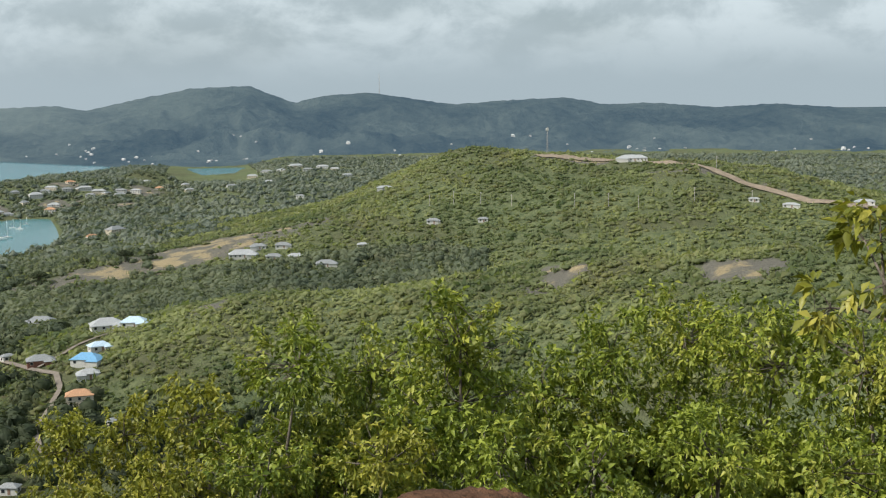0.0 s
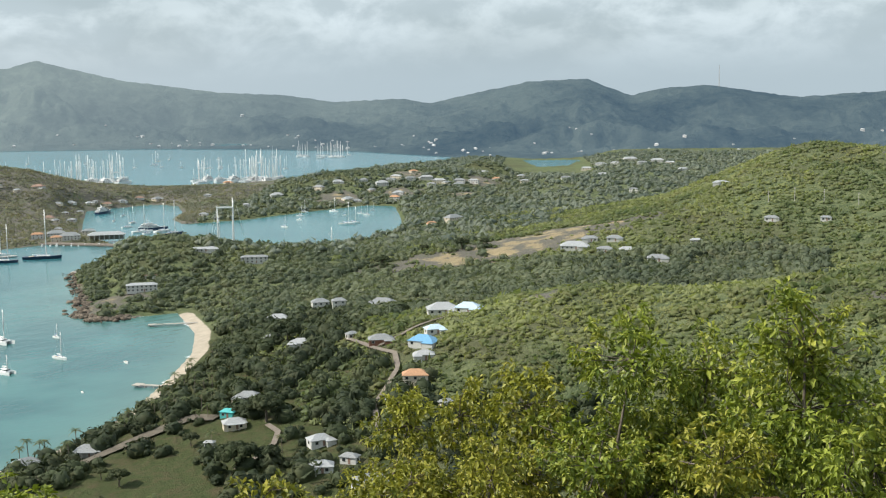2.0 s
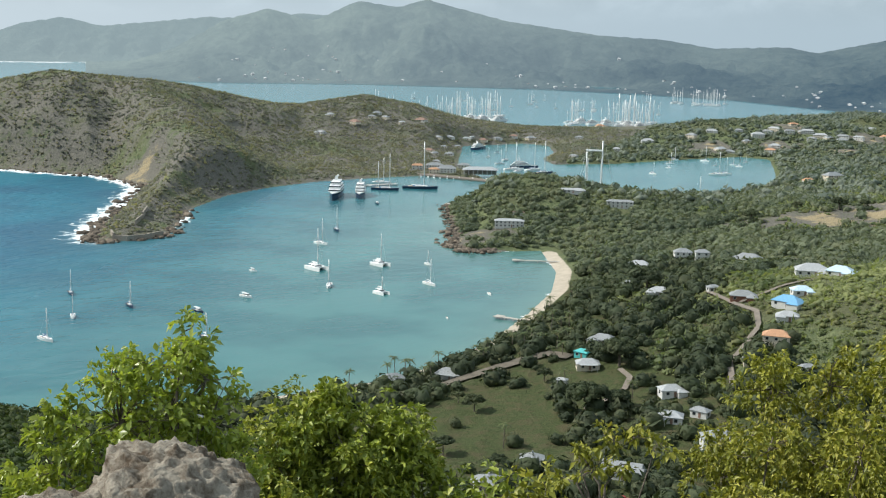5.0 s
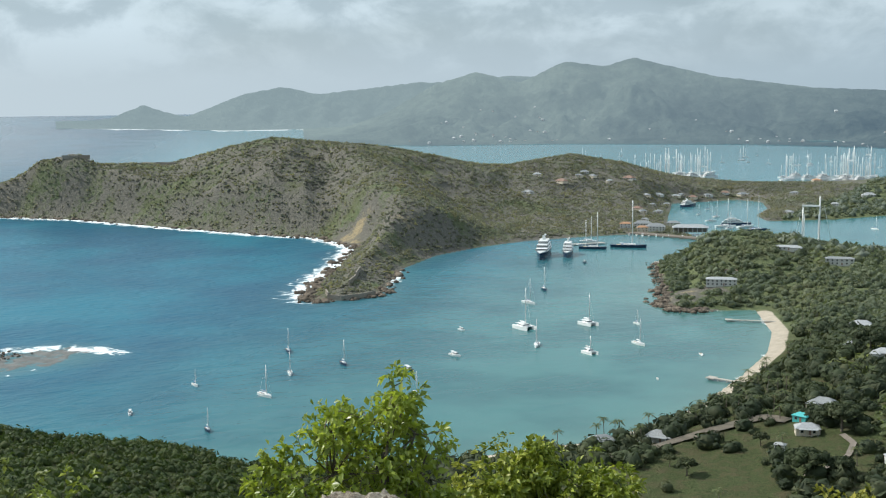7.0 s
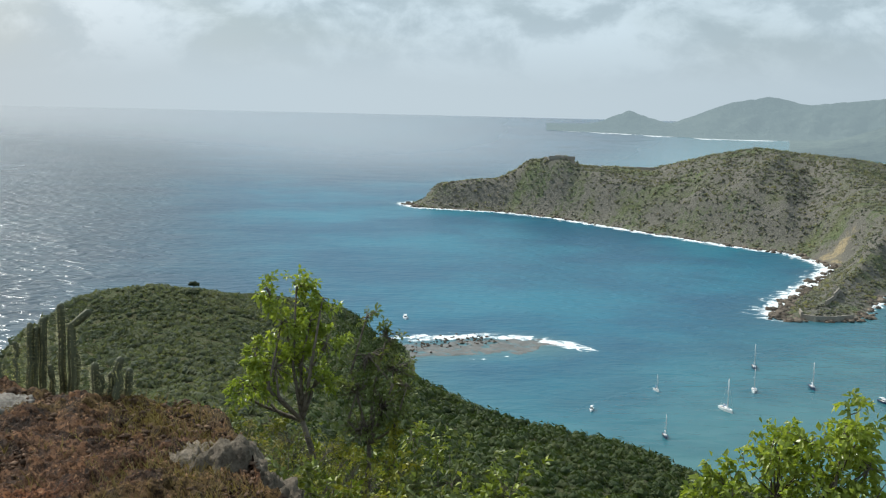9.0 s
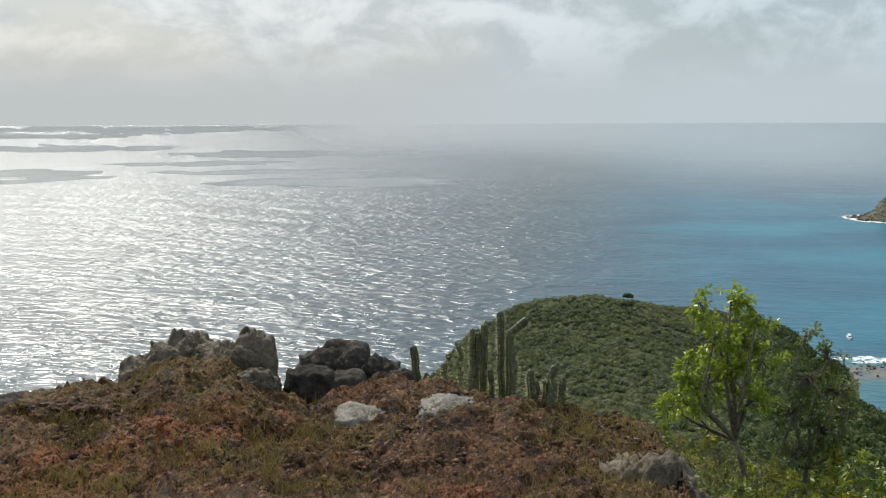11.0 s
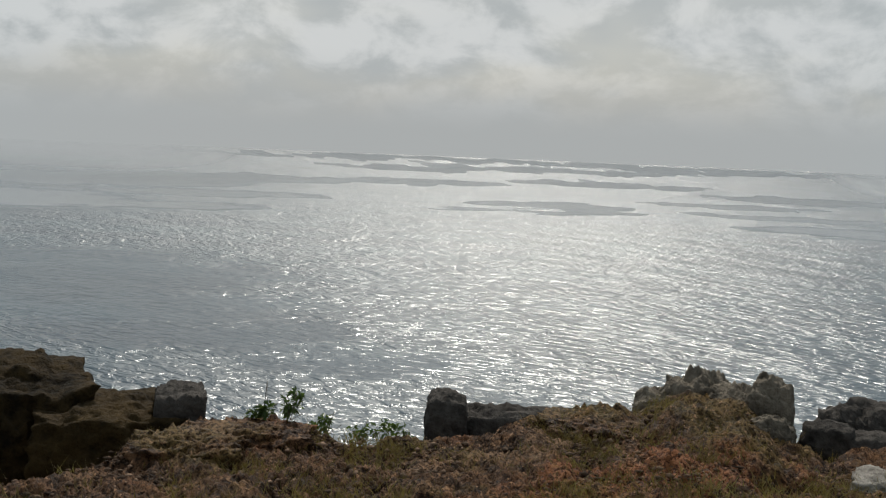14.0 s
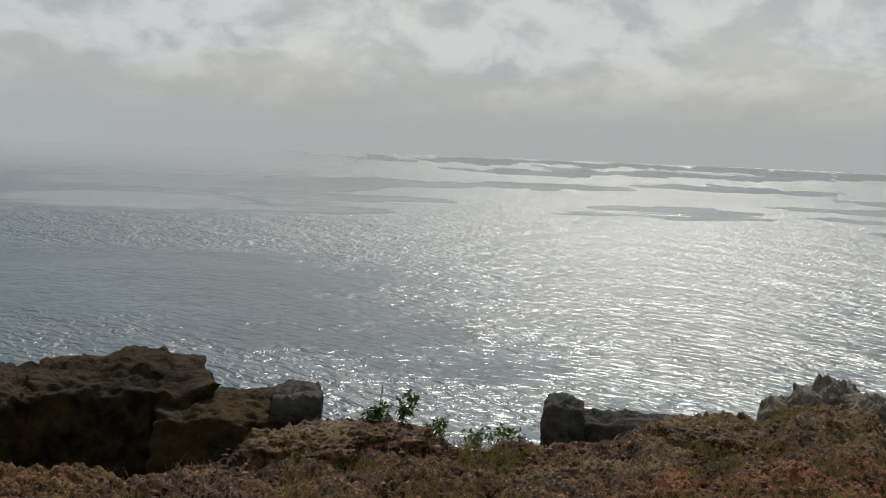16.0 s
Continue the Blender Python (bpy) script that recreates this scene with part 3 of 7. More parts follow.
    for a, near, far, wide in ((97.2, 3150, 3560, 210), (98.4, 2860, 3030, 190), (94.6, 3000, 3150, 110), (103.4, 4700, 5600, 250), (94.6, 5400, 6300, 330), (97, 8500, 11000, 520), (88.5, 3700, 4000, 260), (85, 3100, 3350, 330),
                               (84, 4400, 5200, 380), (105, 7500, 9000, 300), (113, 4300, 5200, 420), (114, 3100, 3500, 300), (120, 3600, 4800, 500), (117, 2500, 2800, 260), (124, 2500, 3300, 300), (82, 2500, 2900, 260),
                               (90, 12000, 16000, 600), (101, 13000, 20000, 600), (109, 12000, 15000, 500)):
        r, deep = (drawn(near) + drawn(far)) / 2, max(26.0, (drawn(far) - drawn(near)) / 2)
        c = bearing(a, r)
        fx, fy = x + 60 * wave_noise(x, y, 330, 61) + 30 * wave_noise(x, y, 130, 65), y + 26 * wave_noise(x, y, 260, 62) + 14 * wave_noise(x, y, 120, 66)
        cloud_dim = np.maximum(cloud_dim, ease(2.2 * bump_at(fx, fy, c.x, c.y, wide, deep, a) - 0.5))
    # nearer, softer cloud shadows, put in the same way
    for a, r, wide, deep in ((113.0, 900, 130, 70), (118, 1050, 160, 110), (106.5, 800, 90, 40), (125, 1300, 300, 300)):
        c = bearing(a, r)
        cloud_dim = np.maximum(cloud_dim, 0.50 * ease(bump_at(x + 50 * wave_noise(x, y, 150, 63), y + 50 * wave_noise(x, y, 130, 64), c.x, c.y, wide, deep, a)))
    at = me.attributes.new("cloud_dim", "FLOAT", "POINT")
    at.data.foreach_set("value", cloud_dim.astype(np.float32).ravel())
    return tagged(new("sea", me), "turquoise harbour water turning deep blue offshore", "sea", kind="structure")


# far ranges: bearing and height of the skyline in degrees above the level of the eye
SKYLINE = [(-62, -0.3), (-50, -0.1), (-40, -0.4), (-32.6, -0.51), (-27.7, -0.14), (-25.1, -0.29), (-21.9, -0.04), (-19.8, -0.09), (-17.9, 0.26), (-15.5, 0.18), (-12.4, 0.0),
           (-8.3, 0.62), (-6.1, 0.49), (-4.7, 0.15), (-3.6, 0.6), (-2.6, 1.0), (0.1, 0.9), (2.5, 0.45), (5.0, -0.1), (6.4, 0.15), (9.6, 0.03), (12.1, 0.40),
           (15.1, 0.53), (19.4, 1.12), (21.5, 1.6), (23.4, 2.08), (24.8, 1.68), (26.7, 1.95), (28.8, 0.95), (31.0, 1.5), (33.0, 0.9), (35.5, -0.5), (38.3, -1.4), (39.5, -2.2)]
FAR_SKYLINE = [(24, 1.0), (29.5, 1.3), (31, 1.0), (33.8, 1.02), (36.3, 0.75), (38.7, 0.5), (40.3, 0.88), (42.2, 0.54), (44.9, -0.5), (46.0, -0.25), (46.9, 0.1), (48.2, -0.45),
               (48.8, -0.6), (50.1, -0.74), (50.9, -0.86)]


def build_range(name, skyline, foot, top, mat, label, seed):
    """A range of hills with gullies, from its foot to the skyline and over the back."""
    a0, a1 = skyline[0][0], skyline[-1][0]
    az = np.arange(a0, a1 + 0.01, 0.12)
    keys = np.array(skyline)
    el = np.interp(az, keys[:, 0], keys[:, 1])
    kernel = np.array([1, 2, 3, 2, 1.0]) / 9
    el = np.convolve(np.pad(el, 2, mode="edge"), kernel, mode="valid")
    s = np.concatenate([np.linspace(0, 1, 46), np.linspace(1.03, 1.5, 8)])
    start = np.interp(az, foot[0], foot[1])
    ss, aa = np.meshgrid(s, np.radians(az), indexing="ij")
    r = start[None, :] + ss * (top - start[None, :])
    x, y = -r * np.sin(aa), r * np.cos(aa)
    peak = EYE + top * np.tan(np.radians(el))[None, :]
    base = sea_level(r) - 1.5 + 4 * np.clip(ss * 12, 0, 1)
    peak = np.maximum(peak, base)
    u = np.clip(ss, 0, 1)
    rise = 0.22 * u + 0.78 * u ** 2.2
    gully = (wave_noise(x, y, 520, seed) * 0.15 + wave_noise(x, y, 210, seed + 1) * 0.09 + wave_noise(x, y, 80, seed + 2) * 0.035)
    z = base + (peak - base) * (rise + gully * np.sin(np.pi * u) ** 0.8 * 1.4 * np.clip(u * 5 - 0.4, 0, 1))
    z = z + wave_noise(x, y, 55, seed + 5) * 2.2 * (u > 0.05)
    z = np.where(ss > 1, np.maximum(peak - (ss - 1) * 120, base), z)
    me = grid_mesh(name, np.stack([x, y, z], -1).reshape(-1, 3), len(s), len(az), False, mat)
    return tagged(new(name, me), label, "hills", kind="structure")


ground = build_ground()
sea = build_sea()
FOOT = ([-62, 0, 3.5, 8.5, 12.9, 18, 26.5, 33.6, 39.5], [2950, 2950, 3085, 3440, 3587, 3690, 3745, 3720, 3850])
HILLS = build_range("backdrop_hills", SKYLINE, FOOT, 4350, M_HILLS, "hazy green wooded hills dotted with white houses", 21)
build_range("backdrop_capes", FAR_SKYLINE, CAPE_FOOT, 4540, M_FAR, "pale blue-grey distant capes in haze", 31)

# ---- where people built: x, y, width in metres ----
VILLAS = [(-144, 771, 12.9), (-131, 770, 10.6), (-100, 762, 24.0), (-89, 757, 11.1), (-47, 596, 18.0), (-33, 584, 14.0), (-51, 530, 14.0), (-47, 548, 10.6), (-74, 553, 13.0), (-92, 579, 6.8),
          (-49, 513, 10.0), (-50, 483, 12.2), (-120, 586, 12.2), (-144, 621, 8.7), (-164, 730, 16.0)]
COTTAGES = [(-131, 481, 7.2), (-124, 464, 10.7), (-127, 501, 12.4), (-83, 436, 10.3), (-78, 410, 10.5), (-68, 416, 7.3), (-56, 383, 13.1), (-83, 360, 14.3), (-120, 334, 11.7), (-115, 363, 9.6),
            (-183, 455, 12.3), (-208, 450, 11.0), (-240, 374, 9.4), (-244, 350, 8.2), (-57, 463, 6.8), (-129, 444, 4.5), (-35, 456, 6.7)]
POINT_HOUSES = [(-299, 863, 26.0), (-301, 890, 10.0), (-277, 958, 24.0), (-232, 950, 25.0)]
MEADOW_HOUSES = [(31, 886, 23.0), (44, 900, 13.0), (53, 866, 12.7), (69, 858, 14.2), (88, 829, 16.2), (62, 893, 13.0), (119, 860, 9.3), (179, 890, 11.4), (216, 877, 8.8)]
HILL_HOUSES = [(389, 1007, 30.0), (437, 804, 13.3), (501, 807, 16.0), (418, 826, 9.0), (165, 1039, 14.3)]
DOCK_HOUSES = [(-512, 1250, 24.7), (-524, 1241, 14.0), (-535, 1268, 22.5), (-520, 1325, 17.8), (-552, 1256, 14.5)]
SPIT_HOUSES = [(-332, 1794, 19.5), (-389, 1749, 20.8), (-493, 1739, 12.3), (-525, 1976, 15.9), (-238, 1829, 22.0), (-229, 1862, 18.2), (-276, 1722, 18.6), (-261, 1712, 15.0),
               (-206, 1727, 16.8), (-139, 1867, 16.3), (-118, 1860, 18.1), (-84, 2018, 15.7), (-87, 1269, 22.0), (-109, 1251, 12.2), (-206, 1780, 17.4), (-249, 1791, 14.0), (-399, 1599, 11.2),
               (-434, 1507, 12.0), (-199, 1938, 15.1), (-309, 1834, 18.0), (-160, 1840, 15.0), (-180, 1885, 14.0), (-270, 1850, 14.0), (-60, 1930, 14.0), (-20, 1980, 15.0)]
FORT_HOUSES = [(-758, 1400, 15.4), (-791, 1487, 13.1), (-747, 1478, 17.7), (-757, 1571, 15.2), (-739, 1562, 11.7), (-713, 1565, 10.0), (-697, 1599, 18.6), (-745, 1528, 11.5), (-649, 1550, 11.4),
               (-660, 1619, 13.6), (-612, 1431, 13.6), (-600, 1422, 10.4), (-590, 1450, 12.0), (-644, 1647, 12.0), (-624, 1667, 13.8), (-612, 1697, 12.2), (-563, 1340, 9.8), (-623, 1508, 9.5),
               (-598, 1733, 14.1), (-574, 1745, 17.7), (-627, 1571, 9.8), (-640, 1661, 8.6)]
LOWLAND_HOUSES = [(*on(6.7, 1890, 0)[:2], 20), (*on(6.0, 1882, 0)[:2], 18), (*on(5.2, 1892, 0)[:2], 22), (*on(4.6, 1872, 0)[:2], 24), (*on(3.6, 1880, 0)[:2], 20), (*on(2.9, 1884, 0)[:2], 18), (*on(0.4, 1900, 0)[:2], 16),
                  (*on(-1.6, 1950, 0)[:2], 18), (*on(-3.4, 2060, 0)[:2], 20), (*on(-2.6, 2420, 0)[:2], 24), (*on(-3.3, 2500, 0)[:2], 28), (*on(-4.0, 2440, 0)[:2], 22), (*on(-4.7, 2560, 0)[:2], 34), (*on(-5.3, 2420, 0)[:2], 24),
                  (*on(-6.0, 2500, 0)[:2], 30), (*on(-6.6, 2400, 0)[:2], 22), (*on(-4.9, 1700, 0)[:2], 14), (*on(-7.2, 2200, 0)[:2], 20)]
PALMS = [(-211, 476, 8), (-199, 481, 9), (-216, 470, 7), (-218, 466, 7), (-209, 466, 8), (-195, 455, 7.5), (-191, 453, 8), (-250, 392, 9), (-130, 376, 9), (-187, 499, 7), (-183, 503, 8), (-177, 480, 6.5),
         (-183, 530, 7), (-181, 542, 8.5), (-181, 553, 9), (-176, 555, 8), (-171, 550, 9), (-165, 546, 8), (-156, 514, 9), (-152, 518, 8), (-151, 528, 8), (-228, 447, 7), (-128, 444, 7.5), (-97, 432, 7), (-206, 752, 9)]
PALMS += [(-203, 727, 8), (-172, 506, 7.5), (-161, 490, 8), (-160, 498, 8), (-154, 494, 7.5), (-146, 492, 8), (-144, 502, 7.5), (-216, 812, 9), (-212, 790, 8), (-205, 776, 8), (-198, 757, 9), (-140, 481, 7),
          (-143, 474, 7.5), (-184, 575, 8), (-180, 590, 9), (-186, 610, 8), (-178, 625, 8.5), (-188, 660, 8), (-184, 690, 9)]
BIG_TREES = [(-111, 466, 8.0), (-111, 416, 8.0), (-148, 363, 4.2), (-155, 412, 4.2), (-244, 372, 3.4), (-150, 340, 5.2), (-124, 354, 3.4), (-131, 604, 8.0), (-58, 940, 6.2), (-40, 941, 5.0), (-118, 898, 6.5), (-89, 941, 4.2),
             (-100, 420, 5.0), (-118, 472, 5.0), (-97, 398, 4.0), (-138, 448, 3.5), (-168, 470, 3.2), (-165, 420, 3.0), (-170, 380, 4.0), (-185, 400, 3.5), (-545, 221, 3.2)]
ROADS = [[(-204, 414), (-186, 432), (-165, 462), (-148, 483), (-133, 478)], [(-112, 418), (-106, 428), (-102, 440), (-103, 452), (-110, 462)], [(-96, 580), (-88, 566), (-78, 548), (-64, 526), (-60, 505), (-63, 485), (-66, 466), (-60, 440)],
         [(-74, 546), (-60, 566), (-40, 580)]]
HILL_YARD = [(312, 1050), (335, 1052), (360, 1040), (400, 1008)]
HILL_ROAD = [(400, 1000), (412, 960), (416, 905), (428, 870), (445, 842), (458, 815), (485, 800), (540, 800)]

# ---- vegetation ----
def tri_mesh(name, verts, faces, mat, smooth=False):
    """A mesh from arrays of points and triangles."""
    me = bpy.data.meshes.new(name)
    me.vertices.add(len(verts))
    me.vertices.foreach_set("co", np.asarray(verts, np.float32).ravel())
    me.loops.add(faces.size)
    me.loops.foreach_set("vertex_index", np.asarray(faces, np.int32).ravel())
    me.polygons.add(len(faces))
    me.polygons.foreach_set("loop_start", np.arange(0, faces.size, 3, dtype=np.int32))
    me.update(calc_edges=True)
    if smooth:
        me.polygons.foreach_set("use_smooth", np.ones(len(faces), bool))
    me.materials.append(mat)
    return me


def ico(level):
    b = bmesh.new()
    bmesh.ops.create_icosphere(b, subdivisions=level, radius=1.0)
    v = np.array([p.co[:] for p in b.verts])
    f = np.array([[q.index for q in p.verts] for p in b.faces])
    b.free()
    return v, f


ICO1, ICO2 = ico(1), ico(2)
OCTA = (np.array([(1, 0, 0), (-1, 0, 0), (0, 1, 0), (0, -1, 0), (0, 0, 1), (0, 0, -1.0)]),
        np.array([(0, 2, 4), (2, 1, 4), (1, 3, 4), (3, 0, 4), (2, 0, 5), (1, 2, 5), (3, 1, 5), (0, 3, 5)]))


def clumps(name, x, y, z, size, tall, mat, rng, sprays=22, level=ICO1, spray_size=0.42):
    """Bushes: each a knobbly core under a loose coat of leaf sprays."""
    n = len(x)
    v, f = level
    k = len(v)
    core = v[None] * (0.76 + 0.42 * rng.rand(n, k, 1))
    core = core * np.stack([size, size, size * tall], -1)[:, None] * 0.86
    centre = np.stack([x, y, z + size * tall * 0.45], -1)
    core = core + centre[:, None]
    verts = [core.reshape(-1, 3)]
    faces = [(f[None] + (np.arange(n) * k)[:, None, None]).reshape(-1, 3)]
    d = rng.normal(size=(n, sprays, 3))
    d[..., 2] = np.abs(d[..., 2]) * 0.9 - 0.15
    d /= np.linalg.norm(d, axis=-1, keepdims=True)
    mid = centre[:, None] + d * np.stack([size, size, size * tall], -1)[:, None] * (0.78 + 0.42 * rng.rand(n, sprays, 1))
    tri = rng.normal(size=(n, sprays, 3, 3)) * (size[:, None, None, None] * spray_size)
    tri -= tri.mean(2, keepdims=True)
    tri -= d[:, :, None] * (tri * d[:, :, None]).sum(-1, keepdims=True) * 0.65
    verts.append((mid[:, :, None] + tri).reshape(-1, 3))
    faces.append(np.arange(n * sprays * 3).reshape(-1, 3) + n * k)
    return tri_mesh(name, np.concatenate(verts), np.concatenate(faces), mat)


def scatter(rng, az0, az1, r0, r1, n):
    a = np.radians(rng.uniform(az0, az1, n))
    r = np.sqrt(rng.uniform(r0 * r0, r1 * r1, n))
    return -r * np.sin(a), r * np.cos(a)


def open_ground(x, y):
    """How open a place is: meadows, scars and the beach carry few bushes."""
    o = np.zeros(x.shape)
    for s in MEADOWS + SCARS:
        o = np.maximum(o, bump_at(x + 12 * wave_noise(x, y, 60, 41), y + 12 * wave_noise(x, y, 55, 42), *s) * (1.02 + 0.45 * wave_noise(x, y, 30, 43)))
    for hx, hy, w in VILLAS + COTTAGES + POINT_HOUSES + MEADOW_HOUSES + HILL_HOUSES + DOCK_HOUSES + SPIT_HOUSES + FORT_HOUSES + LOWLAND_HOUSES:
        k = 1 - (2.5 + w * 0.12) / math.hypot(hx, hy)
        o = np.maximum(o, (np.hypot(x - hx * k, y - hy * k) < w * 0.33 + 0.6) * 1.0)
    for line in ROADS:
        o = np.maximum(o, (near_line(x, y, line) < 2.6) * 1.0)
    for line in (HILL_ROAD, HILL_YARD):
        o = np.maximum(o, (near_line(x, y, line) < 8) * 1.0)
    return np.maximum(o, np.clip(1.4 - near_line(x, y, BEACH) / 16, 0, 1))


def cover(name, label, mat, az0, az1, r0, r1, n, s0, s1, seed, tall=0.75, keep=None, sprays=22, level=ICO1, power=1.5, spray_size=0.42):
    rng = np.random.RandomState(seed)
    x, y = scatter(rng, az0, az1, r0, r1, n)
    z, d = height(x, y)
    ok = (d > np.where(np.hypot(x, y) > 1950, 55, 3)) & (z > 1.0) & (open_ground(x, y) < 0.55 + 0.25 * rng.rand(n)) & (inland(x, y, POND) < -12)
    ok &= rng.rand(n) < 0.80 + 0.35 * wave_noise(x, y, 70, seed) + 0.20 * wave_noise(x, y, 28, seed + 1)
    if keep is not None:
        ok &= keep(x, y, z)
    x, y, z = x[ok], y[ok], z[ok]
    size = s0 + (s1 - s0) * rng.rand(len(x)) ** power
    me = clumps(name, x, y, z, size, tall, mat, rng, sprays, level, spray_size)
    return tagged(new(name, me), label, "bushes", kind="stuff")


fort_side = lambda x, y, z: (x < -430) & (y > 640)
main_side = lambda x, y, z: ~((x < -430) & (y > 640))
valley = lambda x, y, z: (z < 32) & main_side(x, y, z)
upland = lambda x, y, z: (z >= 20) & main_side(x, y, z)
cover("headland_scrub", "grey-green thorn scrub covering the fort headland", M_SCRUB_GREY, 13, 58, 700, 2000, 92000, 1.1, 2.9, 41, 0.38, keep=fort_side, sprays=3, level=OCTA, power=1.2, spray_size=0.6)
cover("hillside_scrub", "sunlit green scrub covering the inland hill", M_SCRUB, -36, 15, 430, 1420, 66000, 0.7, 3.8, 42, 0.52, keep=upland, sprays=4, level=OCTA, power=2.2, spray_size=0.5)
cover("near_hillside_scrub", "sunlit green scrub on the nearer hillside", M_SCRUB, -36, 12, 420, 780, 28000, 0.5, 2.4, 50, 0.60, keep=upland, sprays=4, level=OCTA, power=2.2, spray_size=0.5)
cover("lowland_scrub", "dark green trees and scrub in the far lowland", M_LOWLAND, -36, 24, 1000, 3000, 19000, 3.5, 7.5, 43, keep=lambda x, y, z: valley(x, y, z) & ~((y > 2280) & (x > -70) & (x < 130)), sprays=7, level=OCTA)
cover("isthmus_scrub", "green scrub between the harbour houses", M_POINT, 0, 24, 1150, 2350, 19000, 1.6, 4.4, 46, keep=main_side, sprays=6, level=OCTA)
cover("point_scrub", "green scrub on the low wooded point", M_POINT, 6, 24, 770, 1200, 3600, 1.4, 3.8, 47, 0.65, keep=main_side, sprays=26, spray_size=0.30)
cover("valley_trees", "dark green broad-crowned trees filling the valley", M_WOOD_LEAVES, -34, 36, 320, 760, 10500, 1.2, 5.0, 44, 0.95, keep=valley, sprays=52, level=ICO2, spray_size=0.25)
cover("point_trees", "dull green trees on the low point and beyond", M_POINT, -34, 36, 760, 1150, 13000, 1.3, 4.6, 48, 0.85, keep=valley, sprays=26, level=ICO1, spray_size=0.30)
cover("hollow_trees", "dark green trees in the hollow below the meadow", M_POINT, -14, 9, 640, 860, 5200, 1.8, 5.0, 49, 0.9, keep=lambda x, y, z: z < 46, sprays=24, level=ICO1, spray_size=0.30)
cover("lookout_slope_scrub", "grey-green scrub over the seaward knoll below the lookout", M_SLOPE, 60, 84, 60, 720, 18000, 0.7, 2.6, 45, 0.62, keep=lambda x, y, z: z > 3, sprays=14, level=OCTA, spray_size=0.34)
cover("lookout_slope_trees", "deep green low trees, darkened for shade, on the steep harbour side below the lookout", M_FLANK_SHADED, 36, 63, 60, 720, 20000, 0.9, 3.0, 51, 0.72, keep=lambda x, y, z: z > 3, sprays=18, level=OCTA, spray_size=0.28)

# ---- the lookout: rocks, cacti, bushes ----
def part(name, data, mat, parent, label=""):
    """Links a bmesh or mesh as ONE mesh object under a thing or a part."""
    if isinstance(data, bmesh.types.BMesh):
        me = bpy.data.meshes.new(name)
        data.to_mesh(me)
        data.free()
    else:
        me = data
    if mat is not None:
        me.materials.clear()
        me.materials.append(mat)
    ob = new(name, me)
    ob.parent = parent
    return tagged(ob, label)


def thing(name, label, category, group="", at=(0, 0, 0), turn=0.0):
    """An empty at the base of a thing, which parents its parts."""
    ob = new(name)
    ob.empty_display_size = 0.2
    ob.matrix_basis = pose(*at, 0, 0, turn)
    return tagged(ob, label, category, group)


def sight(az, el, r):
    """A point seen from the lookout at that bearing, elevation and level distance."""
    return bearing(az, r, EYE + r * math.tan(radians(el)))


def tube_arrays(path, radii, sides=5):
    """A bent, tapered tube as arrays."""
    path = [Vector(p) for p in path]
    verts, faces = [], []
    up = Vector((0.31, 0.17, 0.93))
    for i, p in enumerate(path):
        d = (path[min(i + 1, len(path) - 1)] - path[max(i - 1, 0)]).normalized()
        u = d.cross(up)
        u = u.normalized() if u.length > 1e-4 else Vector((1, 0, 0))
        w = d.cross(u)
        for k in range(sides):
            a = 2 * math.pi * k / sides
            verts.append(p + (u * math.cos(a) + w * math.sin(a)) * radii[i])
    for i in range(len(path) - 1):
        for k in range(sides):
            a, b = i * sides + k, i * sides + (k + 1) % sides
            faces += [(a, b, b + sides), (a, b + sides, a + sides)]
    n = len(verts)
    verts.append(path[-1])
    for k in range(sides):
        faces.append((n - sides + k, n - sides + (k + 1) % sides, n))
    return verts, faces


def tube(path, radii, mat, sides=5):
    v, f = tube_arrays(path, radii, sides)
    return tri_mesh("tube", np.array([p[:] for p in v]), np.array(f), mat, True)


def leaf_mesh(name, tips, aims, count, length, mat, rng, droop=0.7, spread=1.0, slim=0.36):
    """Rosettes of pointed, folded leaves round every twig tip."""
    n = len(tips)
    base = np.repeat(tips, count, 0)
    aim = np.repeat(aims, count, 0) * 0.8 + rng.normal(size=(n * count, 3)) * spread * 0.8
    aim[:, 2] -= droop * rng.rand(n * count)
    aim /= np.linalg.norm(aim, axis=1, keepdims=True)
    side = np.cross(aim, rng.normal(size=aim.shape) * 0.6 + [0, 0, 1.0])
    side /= np.linalg.norm(side, axis=1, keepdims=True) + 1e-9
    lift = np.cross(side, aim)
    ln = (length * (0.6 + 0.7 * rng.rand(n * count)))[:, None]
    start = base + aim * ln * 0.15 + rng.normal(size=base.shape) * length * 0.22
    mid = start + aim * ln * 0.45 + lift * ln * 0.05
    tip = start + aim * ln - np.array([0, 0, 1]) * ln * 0.18
    wide = side * ln * slim * 0.5
    v = np.stack([start, mid + wide + lift * ln * 0.06, tip, mid - wide + lift * ln * 0.06], 1).reshape(-1, 3)
    k = np.arange(n * count)[:, None] * 4
    f = np.concatenate([k + [0, 1, 2], k + [0, 2, 3]], 1).reshape(-1, 3)
    return tri_mesh(name, v, f, mat)


